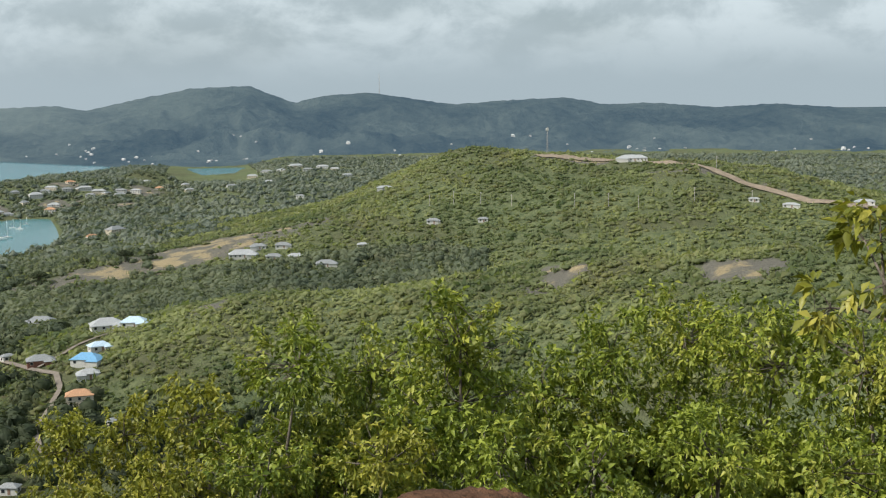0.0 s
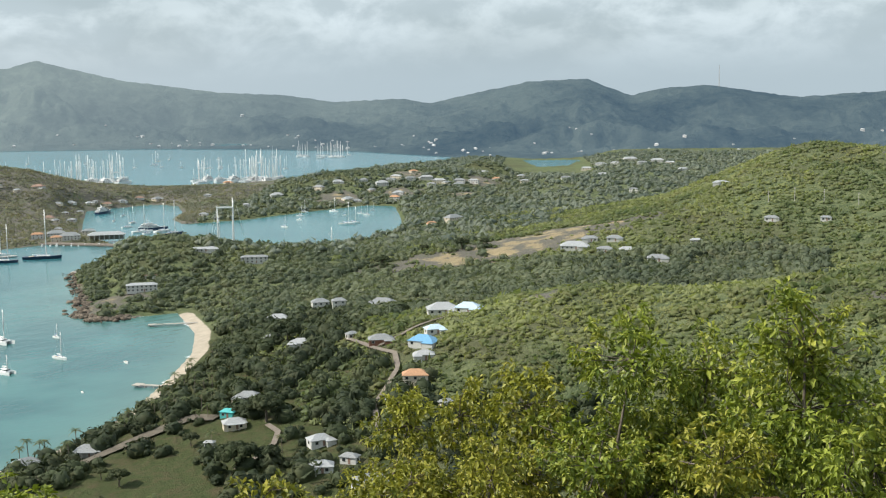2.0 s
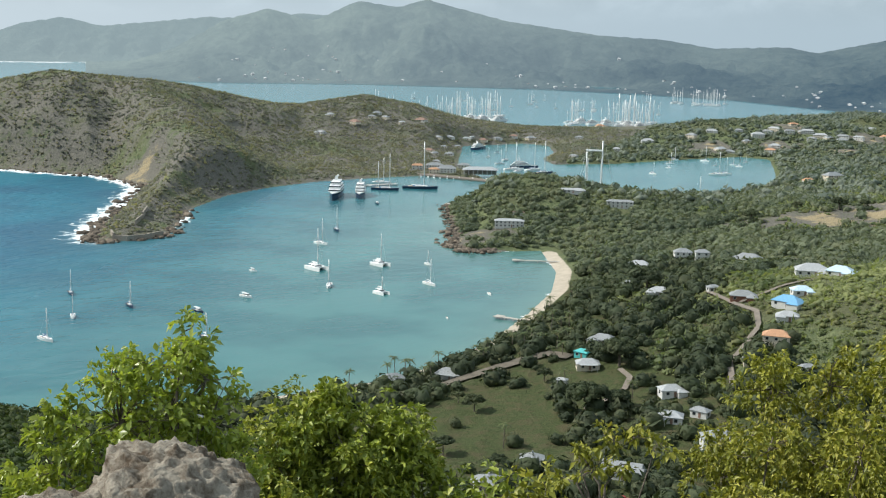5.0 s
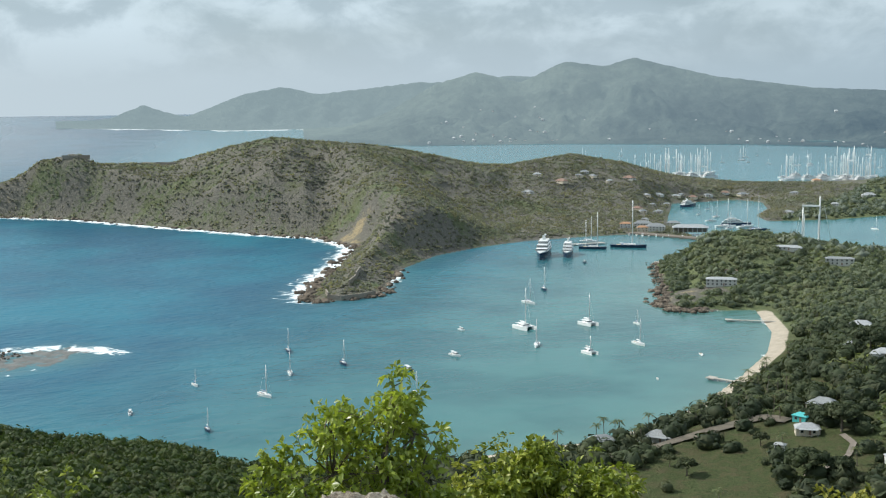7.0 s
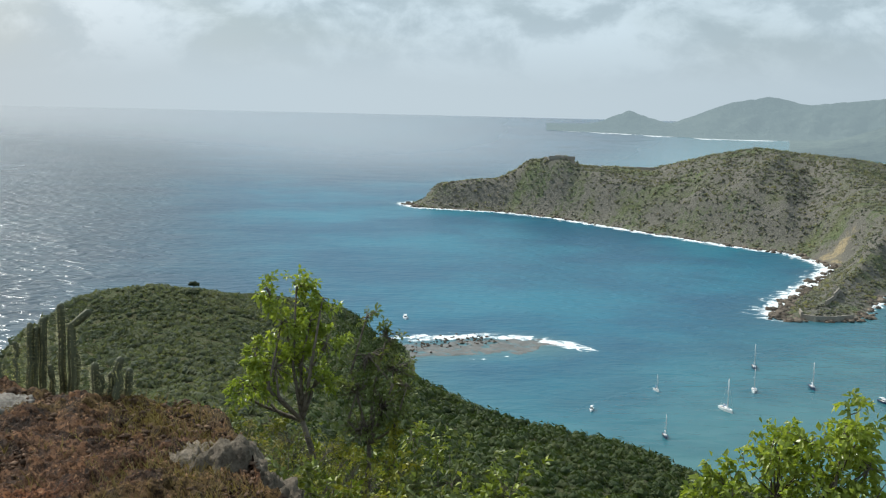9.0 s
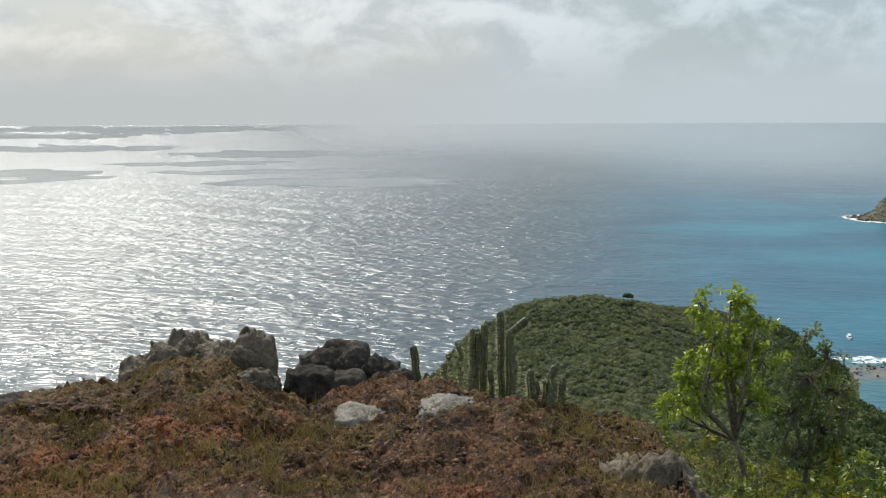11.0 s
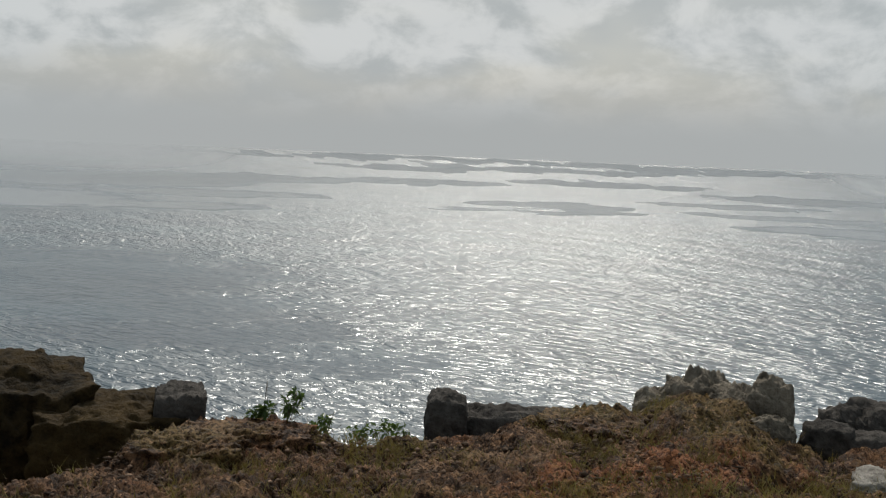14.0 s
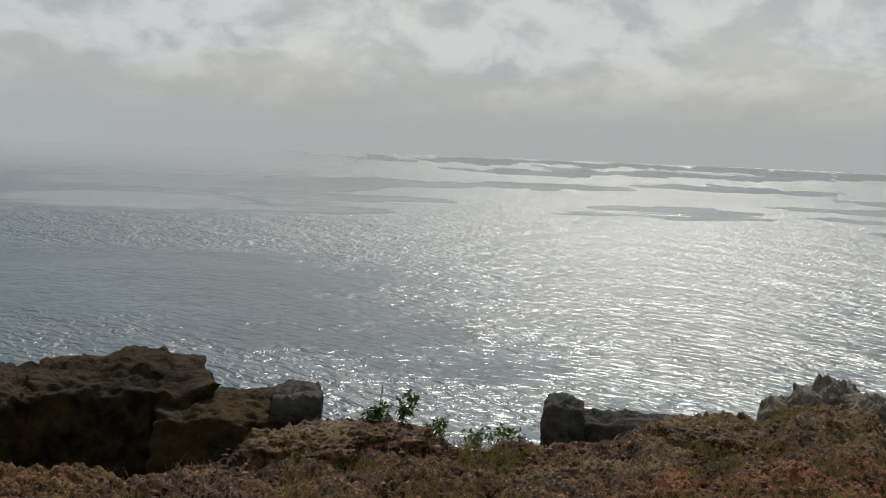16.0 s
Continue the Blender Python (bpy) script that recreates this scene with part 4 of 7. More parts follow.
def leafy_tree(name, label, category, base, lobes, mat, seed, tips_per=60, count=9, length=0.07, group="", droop=0.7, hollow=0.5, slim=0.5, twigs=0.35, stem=0.03, heart_leaves=0):
    """A bush or small tree: a stem, limbs to each lobe, twigs, and rosettes of leaves. lobes: (bearing, elevation, distance, radius)."""
    rng = np.random.RandomState(seed)
    origin = Vector(base)
    root = thing(name, label, category, group, at=origin)
    centres = [sight(a, e, r) for a, e, r, _ in lobes]
    heart = sum(centres, Vector()) / len(centres)
    fork = origin.lerp(heart, 0.45)
    local = lambda p: Vector(p) - origin
    part("trunk", tube([local(origin) - Vector((0, 0, 0.25)), local(origin.lerp(fork, 0.5)) + Vector((0.03, 0.02, 0)), local(fork)], [stem, stem * 0.8, stem * 0.6], M_BARK, 7), M_BARK, root)
    tv, tf, tips, aims, inner = [], [], [], [], []
    for c, (_, _, _, rad) in zip(centres, lobes):
        bend = fork.lerp(c, 0.5) + Vector(rng.normal(size=3) * 0.08)
        part("limb", tube([local(fork), local(bend), local(c)], [stem * 0.5, stem * 0.38, stem * 0.2], M_BARK, 5), M_BARK, root)
        k = max(6, int(tips_per * (rad / 0.5) ** 2))
        sprigs = rng.normal(size=(max(5, k // 6), 3))
        d = sprigs[rng.randint(0, len(sprigs), k)] + rng.normal(size=(k, 3)) * 0.30
        d /= np.linalg.norm(d, axis=1, keepdims=True)
        reach = rad * (hollow + (1.06 - hollow) * rng.rand(k, 1) ** 0.6) * (0.85 + 0.35 * rng.rand(k, 1))
        p = np.array(c[:]) + d * reach * [1, 1, 0.9]
        tips.append(p)
        aims.append(d * 0.7 + [0, 0, 0.3])
        if heart_leaves:
            m = int(heart_leaves * (rad / 0.5) ** 2)
            e = rng.normal(size=(m, 3))
            e /= np.linalg.norm(e, axis=1, keepdims=True)
            inner.append(np.array(c[:]) + e * rad * 0.66 * rng.rand(m, 1) ** 0.5)
        for q in p[rng.rand(k) < twigs]:
            v, f = tube_arrays([local(c), local(Vector(c).lerp(Vector(q), 0.55)) + Vector(rng.normal(size=3) * rad * 0.12), local(q)], [stem * 0.18, stem * 0.12, stem * 0.05], 3)
            tf.append(np.array(f) + sum(len(x) for x in tv))
            tv.append(np.array([x[:] for x in v]))
    if tv:
        tangle = part("twig_tangle", tri_mesh("twig_tangle", np.concatenate(tv), np.concatenate(tf), M_BARK), M_BARK, root)
        tagged(tangle, kind="stuff")
    if inner:
        pts = np.concatenate(inner) - np.array(origin[:])
        part("inner_leaves", leaf_mesh("inner_leaves", pts, np.zeros(pts.shape), 7, length * 1.25, mat, rng, 0.3, 1.0, 0.55), mat, root)
    tips = np.concatenate(tips) - np.array(origin[:])
    part("crown", leaf_mesh("crown", tips, np.concatenate(aims), count, length, mat, rng, droop, 1.0, slim), mat, root)
    return root


def rock_mesh(name, size, seed, level=5, crag=0.5, mat=None, flat=0.0, block=0.5):
    """A weathered crag: cleft blocks, worn edges and pitted faces. block: 0 a ball, 1 a squared block."""
    b = bmesh.new()
    bmesh.ops.create_icosphere(b, subdivisions=level, radius=1.0)
    off = Vector((seed * 7.3, seed * 3.1, seed * 1.7))
    sx, sy, sz = size
    s = max(size)
    for v in b.verts:
        d = v.co.normalized()
        p = d / max(abs(d.x), abs(d.y), abs(d.z)) ** block
        p = Vector((p.x * sx, p.y * sy, p.z * sz))
        q = p / s * 1.7 + off
        cell = noise.voronoi(q * 1.1)[0]
        cleft = min(cell[1] - cell[0], 0.35)
        big = noise.noise(q * 0.9) * 0.34
        mid = (1 - abs(noise.noise(q * 2.3)) * 2.0) * 0.14
        small = noise.voronoi(q * 4.5)[0]
        pits = noise.voronoi(p * 22.0 + off)[0]
        fine = noise.fractal(q * 6.0, 0.7, 2.1, 5) * 0.10 + (min(small[1] - small[0], 0.4) - 0.2) * 0.20
        k = 1 + crag * (big + mid + fine + (cleft - 0.2) * 0.50) + (min(pits[1] - pits[0], 0.3) - 0.14) * 0.055
        v.co = Vector((p.x * k, p.y * k, p.z * k))
        if flat and v.co.z > flat * sz:
            v.co.z = flat * sz + (v.co.z - flat * sz) * 0.5
    for f in b.faces:
        f.smooth = True
    return b


def boulder(name, label, az, el_top, r, wide, deep, tall, seed, mat, level=5, crag=0.5, turn=None, category="rock", flat=0.0, group="", tilt=(0, 0), block=0.5):
    """A rock whose top shows at that bearing and elevation."""
    top = sight(az, el_top, r)
    b = rock_mesh(name, (wide / 2, deep / 2, tall / 2), seed, level, crag, flat=flat, block=block)
    hi = max(v.co.z for v in b.verts)
    me = bpy.data.meshes.new(name)
    b.to_mesh(me)
    b.free()
    me.materials.append(mat)
    ob = new(name, me)
    ob.matrix_basis = pose(top.x, top.y, top.z - hi, tilt[0], tilt[1], az if turn is None else turn)
    return tagged(ob, label, category, group)


# the shelf of red ground under the feet: bearing, distance of its edge, height of its edge below the eye
EDGE = [(-70, 3.5, 1.75), (30, 3.5, 1.75), (40, 3.8, 1.75), (58, 4.2, 1.72), (64.4, 4.85, 1.64), (65.2, 5.5, 1.63), (66.6, 6.0, 1.62), (68.8, 6.4, 1.62), (71, 6.5, 1.62), (73.7, 6.6, 1.62),
        (77.8, 7.0, 1.60), (79.9, 7.2, 1.65), (81.5, 7.0, 1.70), (83.4, 6.8, 1.70), (85.4, 6.8, 1.62), (87.5, 6.9, 1.44), (91.2, 7.1, 1.45), (92.4, 7.1, 1.54), (94, 7.1, 1.575), (96, 7.05, 1.59), (98.4, 6.8, 1.62), (100.6, 6.4, 1.64), (104, 6.3, 1.62),
        (107, 6.2, 1.62), (109, 6.4, 1.62), (110.6, 6.65, 1.62), (114.3, 6.5, 1.63), (117.5, 6.1, 1.63), (121.6, 5.6, 1.64), (126.6, 5.6, 1.62), (130, 5.9, 1.62), (150, 6.0, 1.65), (205, 6, 1.7), (250, 4.6, 1.72), (290, 3.5, 1.75)]


def build_shelf():
    keys = np.array(EDGE)
    az = np.concatenate([np.arange(-70, 50, 1.0), np.arange(50, 61, 0.4), np.arange(61, 133, 0.19), np.arange(133, 290, 2.0)])
    s = np.concatenate([np.linspace(0.0005, 0.72, 26), np.linspace(0.725, 1.0, 120), np.linspace(1.006, 1.22, 24)])
    aw = np.where(az > 205, az - 360, az)
    edge = np.interp(az, keys[:, 0], keys[:, 1])
    low = np.interp(az, keys[:, 0], keys[:, 2])
    ss, aa = np.meshgrid(s, np.radians(az), indexing="ij")
    r = ss * edge[None, :]
    x, y = -r * np.sin(aa), r * np.cos(aa)
    u = np.clip(ss, 0, 1)
    z = -1.68 - (low[None, :] - 1.68) * u ** 4
    z = z - 0.07 * np.sin(np.pi * u) * (0.6 + 0.4 * wave_noise(x, y, 3.0, 71))
    out = np.clip((ss - 1.0) / 0.22, 0, 1)
    z = z - 7.5 * out ** 1.1
    rough = np.zeros(x.shape)
    flat_x, flat_y, flat_r = x.ravel(), y.ravel(), rough.ravel()
    for i in range(len(flat_x)):
        q = Vector((flat_x[i], flat_y[i], 0.0))
        h = noise.fractal(q * 1.3, 0.9, 2.0, 3) * 0.085
        c = noise.voronoi(q * 1.9)[0]
        h += (min(c[1] - c[0], 0.35) - 0.15) * 0.12
        c = noise.voronoi(q * 6.5)[0]
        h += (min(c[1] - c[0], 0.3) - 0.12) * 0.07
        c = noise.voronoi(q * 15.0)[0]
        h += (min(c[1] - c[0], 0.3) - 0.12) * 0.09
        c = noise.voronoi(q * 31.0)[0]
        h += (min(c[1] - c[0], 0.3) - 0.12) * 0.065
        h += noise.noise(q * 47.0) * 0.007
        flat_r[i] = h
    z = z + flat_r.reshape(x.shape) * np.clip(u * 1.4, 0.2, 1)
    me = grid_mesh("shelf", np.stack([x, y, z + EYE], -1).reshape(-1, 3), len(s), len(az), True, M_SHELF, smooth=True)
    return tagged(new("ground_shelf", me), "crumbly red-brown rocky ground with dry grass", "ground", kind="structure")


def shelf_ground():
    m, n, bsdf, place = material("crumbly_red_ground")
    a = n.noise(place, 0.9, 4.0, 0.6)
    b = n.noise(place, 7.0, 6.0, 0.7)
    c = n.noise(place, 45.0, 4.0, 0.7)
    col = n.mix(n.ramp(b, 0.35, 0.66), rgb((0.030, 0.019, 0.013)), rgb((0.150, 0.098, 0.066)))
    clay = n.ramp(n.math("ADD", n.noise(place, 0.75, 3.0, 0.6), n.math("MULTIPLY", n.noise(place, 3.4, 5.0, 0.7), 0.45)), 0.74, 0.88)
    col = n.mix(n.math("MULTIPLY", clay, 0.55), col, n.mix(n.ramp(c, 0.3, 0.7), rgb((0.16, 0.060, 0.026)), rgb((0.31, 0.150, 0.078))))
    col = n.mix(n.math("MULTIPLY", n.ramp(n.math("ADD", a, n.math("MULTIPLY", b, 0.35)), 0.72, 0.84), 0.7), col, rgb((0.21, 0.165, 0.125)))
    grass = n.ramp(n.math("ADD", n.noise(place, 1.2, 3.0, 0.6), n.math("MULTIPLY", b, 0.3)), 0.66, 0.78)
    col = n.mix(n.math("MULTIPLY", grass, 0.55), col, rgb((0.105, 0.100, 0.036)))
    # fine-noise hollows darkened: crevice shade painted into the ground colour
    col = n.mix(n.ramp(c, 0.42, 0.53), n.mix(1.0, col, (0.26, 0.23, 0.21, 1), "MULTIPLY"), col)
    chips = n.noise(place, 34.0, 3.0, 0.6)
    col = n.mix(n.math("MULTIPLY", n.ramp(chips, 0.59, 0.68), 0.8), col, rgb((0.27, 0.195, 0.140)))
    n.put(bsdf, "Base Color", n.mix(1.0, col, (1.10, 0.85, 0.62, 1), "MULTIPLY"))
    n.put(bsdf, "Roughness", n.math("ADD", 0.62, n.math("MULTIPLY", b, 0.35)))
    n.put(bsdf, "Specular IOR Level", 0.14)
    bumped(n, bsdf, n.math("ADD", b, n.math("MULTIPLY", c, 0.35)), 0.9, 0.05)
    return m


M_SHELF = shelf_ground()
M_CRAG = mottled("grey_brown_crag", (0.034, 0.028, 0.021), (0.245, 0.205, 0.158), 2.6, 17.0, 0.94, 1.0, 0.05)
M_CACTUS = mottled("cactus_skin", (0.055, 0.062, 0.033), (0.130, 0.134, 0.074), 5, 30, 0.7, 0.3, 0.01)
M_SPINE = foliage("pale_spines", (0.50, 0.46, 0.30), (0.72, 0.68, 0.48), 8.0, dryness=0.0, gloss=0.6, through_light=0.55)
M_STRAW = foliage("dry_grass", (0.075, 0.055, 0.022), (0.22, 0.165, 0.070), 1.2, dryness=0.2, gloss=0.7, through_light=0.3)
M_DARKLEAF = foliage("dark_glossy_leaves", (0.040, 0.075, 0.018), (0.100, 0.150, 0.040), 1.5, dryness=0.02, gloss=0.4, through_light=0.3)
M_DRYLEAF = foliage("dry_brush_leaves", (0.20, 0.17, 0.075), (0.40, 0.35, 0.17), 1.0, dryness=0.1, gloss=0.7, through_light=0.3)
M_TWIGLEAF = foliage("dull_small_leaves", (0.095, 0.125, 0.040), (0.220, 0.255, 0.090), 1.0, dryness=0.06, gloss=0.5, through_light=0.35)

M_LICHEN = mottled("lichened_tan_rock", (0.085, 0.060, 0.040), (0.36, 0.325, 0.265), 9.0, 55.0, 0.95, 0.8, 0.02)
M_WHITEROCK = mottled("bleached_limestone", (0.11, 0.095, 0.08), (0.36, 0.33, 0.29), 7.0, 40.0, 0.95, 0.7, 0.03)
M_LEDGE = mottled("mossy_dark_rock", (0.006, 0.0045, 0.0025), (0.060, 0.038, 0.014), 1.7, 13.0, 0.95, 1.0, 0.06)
build_shelf()
DARK = "dark weathered volcanic boulder at the cliff edge"
GREY = "grey-brown craggy rock outcrop patched with dry grass"
boulder("rock_outcrop", GREY, 89.8, -9.95, 7.5, 0.44, 0.6, 1.0, 1, M_CRAG, crag=0.55, level=6, block=0.5)
boulder("rock_outcrop", GREY, 91.3, -11.0, 7.45, 0.40, 0.6, 0.8, 4, M_CRAG, crag=0.5, level=6, block=0.5)
boulder("rock_outcrop", GREY, 86.2, -9.95, 7.2, 0.32, 0.55, 1.3, 2, M_CRAG, crag=0.5, tilt=(0, -4), level=6, block=0.65)
boulder("rock_outcrop", GREY, 88.0, -10.75, 7.15, 0.5, 0.6, 0.9, 3, M_CRAG, crag=0.5, level=6, block=0.6)
boulder("rock_outcrop", GREY, 86.6, -12.0, 6.8, 0.36, 0.4, 0.75, 14, M_CRAG, crag=0.4, level=6, block=0.7)
boulder("rock_outcrop", GREY, 89.6, -12.3, 6.75, 0.5, 0.5, 0.5, 26, M_SHELF, crag=0.6, level=6)
boulder("rock_outcrop", GREY, 94.6, -12.75, 6.8, 0.7, 0.6, 0.3, 27, M_SHELF, crag=0.6, level=6)
boulder("boulder", DARK, 82.4, -10.95, 8.0, 0.50, 0.5, 0.75, 5, M_DARKROCK, crag=0.6)
boulder("boulder", DARK, 80.2, -11.5, 8.0, 0.34, 0.4, 0.55, 15, M_DARKROCK, crag=0.6)
boulder("boulder", "small rounded dark boulder beside the outcrop", 83.6, -12.0, 7.2, 0.30, 0.3, 0.34, 6, M_DARKROCK, 4)
boulder("boulder", "small rounded dark boulder beside the outcrop", 82.0, -12.3, 7.2, 0.32, 0.3, 0.34, 7, M_DARKROCK, 4)
boulder("boulder", "small dark boulder at the cliff edge", 79.0, -12.3, 7.6, 0.2, 0.2, 0.3, 8, M_DARKROCK, 4)
boulder("boulder", "long dark boulder overhanging the cliff edge", 102.0, -11.95, 7.0, 0.25, 0.45, 0.6, 9, M_DARKROCK, crag=0.4, block=0.6)
boulder("boulder", "long dark boulder overhanging the cliff edge", 98.9, -12.45, 7.1, 0.86, 0.5, 0.5, 10, M_DARKROCK, crag=0.55, block=0.6)
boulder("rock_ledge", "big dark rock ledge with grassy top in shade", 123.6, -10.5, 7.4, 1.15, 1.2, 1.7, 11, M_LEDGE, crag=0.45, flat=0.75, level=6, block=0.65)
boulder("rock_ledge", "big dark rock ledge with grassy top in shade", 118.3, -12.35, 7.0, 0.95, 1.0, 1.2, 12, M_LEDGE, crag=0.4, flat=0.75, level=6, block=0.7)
boulder("rock_ledge", "square-ended dark rock block on the cliff edge", 115.2, -12.0, 6.9, 0.30, 0.5, 0.9, 13, M_DARKROCK, crag=0.25, block=0.85)
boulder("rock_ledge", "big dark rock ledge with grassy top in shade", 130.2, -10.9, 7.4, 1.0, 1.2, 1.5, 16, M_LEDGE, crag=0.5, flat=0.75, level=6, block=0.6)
boulder("boulder", "low red-brown rock hump in front of the ledge", 111.6, -13.72, 6.3, 0.7, 0.6, 0.34, 17, M_SHELF, crag=0.75, level=6)
boulder("boulder", "low red-brown rock hump in front of the ledge", 115.0, -14.1, 6.1, 0.6, 0.6, 0.34, 18, M_SHELF, crag=0.75, level=6)
boulder("pale_rock", "pale flat stone set in red ground", 81.0, -14.1, 6.5, 0.32, 0.46, 0.20, 19, M_WHITEROCK, 5, 0.55)
boulder("pale_rock", "pale stone lump with a hollow, set in red ground", 76.7, -13.65, 6.5, 0.36, 0.5, 0.24, 20, M_WHITEROCK, 5, 0.55)
boulder("pale_boulder", "pale lichen-spotted boulder beside the green bush", 37.0, -19.0, 3.7, 0.55, 0.5, 0.75, 21, M_LICHEN, 6, 0.38, tilt=(0, 12))
boulder("pale_boulder", "pale lichen-spotted boulder beside the green bush", 41.0, -20.8, 3.5, 0.6, 0.5, 0.6, 22, M_LICHEN, 6, 0.35)
boulder("red_boulder", "rounded red-brown boulder below the bushes", -14.2, -18.75, 4.2, 0.70, 0.5, 0.8, 23, M_REDROCK, 5, 0.25)
boulder("pale_boulder", "pale lichen-spotted rock among thin shrubs", 15.6, -22.1, 4.4, 0.3, 0.3, 0.4, 24, M_PALEROCK, 4, 0.4)
for a, e, w, s in ((67.2, -16.0, 0.34, 31), (64.6, -17.6, 0.42, 32), (66.2, -18.6, 0.5, 33), (62.6, -19.4, 0.4, 34), (68.6, -17.6, 0.4, 35)):
    boulder("pale_boulder", "pale rugged rock with dry grass below the red ground", a, e, 5.3, w, 0.5, 0.7, s, M_CRAG, 5, 0.9, group="pale rocks below the red ground")
boulder("pale_boulder", "pale rugged rock face below the red ground", 66.0, -16.6, 5.5, 0.34, 0.7, 1.1, 25, M_CRAG, 5, 0.8)


def stones():
    """Loose stones and clods strewn over the shelf."""
    rng = np.random.RandomState(77)
    keys = np.array(EDGE)
    n = 8000
    az = rng.uniform(62, 132, n)
    r = np.interp(az, keys[:, 0], keys[:, 1]) * rng.uniform(0.74, 1.0, n) ** 0.8
    size = 0.005 + 0.022 * rng.rand(n) ** 3
    v, f = OCTA
    k = len(v)
    body = v[None] * (0.45 + 0.95 * rng.rand(n, k, 1)) * size[:, None, None] * [1.15, 1.15, 0.6]
    x, y = -r * np.sin(np.radians(az)), r * np.cos(np.radians(az))
    u = r / np.interp(az, keys[:, 0], keys[:, 1])
    z = EYE - 1.68 - (np.interp(az, keys[:, 0], keys[:, 2]) - 1.68) * u ** 4 - 0.07 * np.sin(np.pi * u) * (0.6 + 0.4 * wave_noise(x, y, 3.0, 71)) + rng.normal(size=n) * 0.012
    body = body + np.stack([x, y, z], -1)[:, None]
    me = tri_mesh("loose_stones", body.reshape(-1, 3), (f[None] + (np.arange(n) * k)[:, None, None]).reshape(-1, 3), M_STONES)
    return tagged(new("loose_stones", me), "loose red-brown stones and clods on the ground", "stones", kind="stuff")


def grass_tufts():
    rng = np.random.RandomState(78)
    keys = np.array(EDGE)
    n = 620
    az = np.concatenate([rng.uniform(64, 131, n - 400), rng.uniform(66, 73, 80), rng.uniform(82, 98, 180), rng.uniform(104, 116, 140)])
    r = np.interp(az, keys[:, 0], keys[:, 1]) * rng.uniform(0.72, 1.0, n)
    base = np.stack([-r * np.sin(np.radians(az)), r * np.cos(np.radians(az)), EYE - 1.69 - (np.interp(az, keys[:, 0], keys[:, 2]) - 1.68) * (r / np.interp(az, keys[:, 0], keys[:, 1])) ** 4], -1)
    blades = 26
    b = np.repeat(base, blades, 0) + rng.normal(size=(n * blades, 3)) * [0.045, 0.045, 0.005]
    d = rng.normal(size=(n * blades, 3)) * [0.5, 0.5, 0.1] + [0, 0, 0.9]
    h = (0.025 + 0.07 * rng.rand(n * blades) ** 2)[:, None]
    s = np.cross(d, rng.normal(size=d.shape))
    s = s / np.linalg.norm(s, axis=1, keepdims=True) * 0.0022
    v = np.stack([b - s, b + s, b + d * h], 1).reshape(-1, 3)
    me = tri_mesh("grass_tufts", v, np.arange(len(v)).reshape(-1, 3), M_STRAW)
    return tagged(new("grass_tufts", me), "short dry grass tufts between the rocks", "grass", kind="stuff")


M_STONES = mottled("red_brown_stones", (0.026, 0.016, 0.011), (0.20, 0.130, 0.088), 3.0, 25.0, 0.95, 0.5, 0.01, island=0.65)
stones()
grass_tufts()


# ---- column cacti ----
def column_mesh(path, radius, ribs=9):
    """A ribbed column with a domed end."""
    path = [Vector(p) for p in path]
    sides = ribs * 2
    verts, faces = [], []
    steps = [(p, 1.0) for p in path] + [(path[-1] + (path[-1] - path[-2]).normalized() * radius * k, math.sqrt(max(0, 1 - k * k))) for k in (0.5, 0.85, 0.99)]
    for i, (p, k) in enumerate(steps):
        a, b = steps[max(i - 1, 0)][0], steps[min(i + 1, len(steps) - 1)][0]
        d = (b - a).normalized()
        u = d.cross(Vector((0.2, 1, 0.1))).normalized()
        w = d.cross(u)
        for j in range(sides):
            ang = 2 * math.pi * j / sides
            rr = radius * k * (1.0 if j % 2 == 0 else 0.78)
            verts.append(p + (u * math.cos(ang) + w * math.sin(ang)) * rr)
    for i in range(len(steps) - 1):
        for j in range(sides):
            a, b = i * sides + j, i * sides + (j + 1) % sides
            faces += [(a, b, b + sides), (a, b + sides, a + sides)]
    return np.array([v[:] for v in verts]), np.array(faces)


def spine_mesh(path, radius, rng, ribs=9):
    """Pale bristles along the ribs."""
    tri = []
    for a, b in zip(path, path[1:]):
        a, b = Vector(a), Vector(b)
        d = (b - a).normalized()
        u = d.cross(Vector((0.2, 1, 0.1))).normalized()
        w = d.cross(u)
        for s in range(max(2, int((b - a).length / 0.012))):
            p = a.lerp(b, (s + rng.rand()) / max(2, int((b - a).length / 0.012)))
            for j in range(ribs):
                ang = 2 * math.pi * j / ribs
                o = u * math.cos(ang) + w * math.sin(ang)
                q = p + o * radius
                side = d.cross(o) * 0.0021
                tip = q + o * 0.027 + d * rng.uniform(-0.008, 0.012)
                tri += [q - side, q + side, tip]
    v = np.array([t[:] for t in tri])
    return v, np.arange(len(v)).reshape(-1, 3)


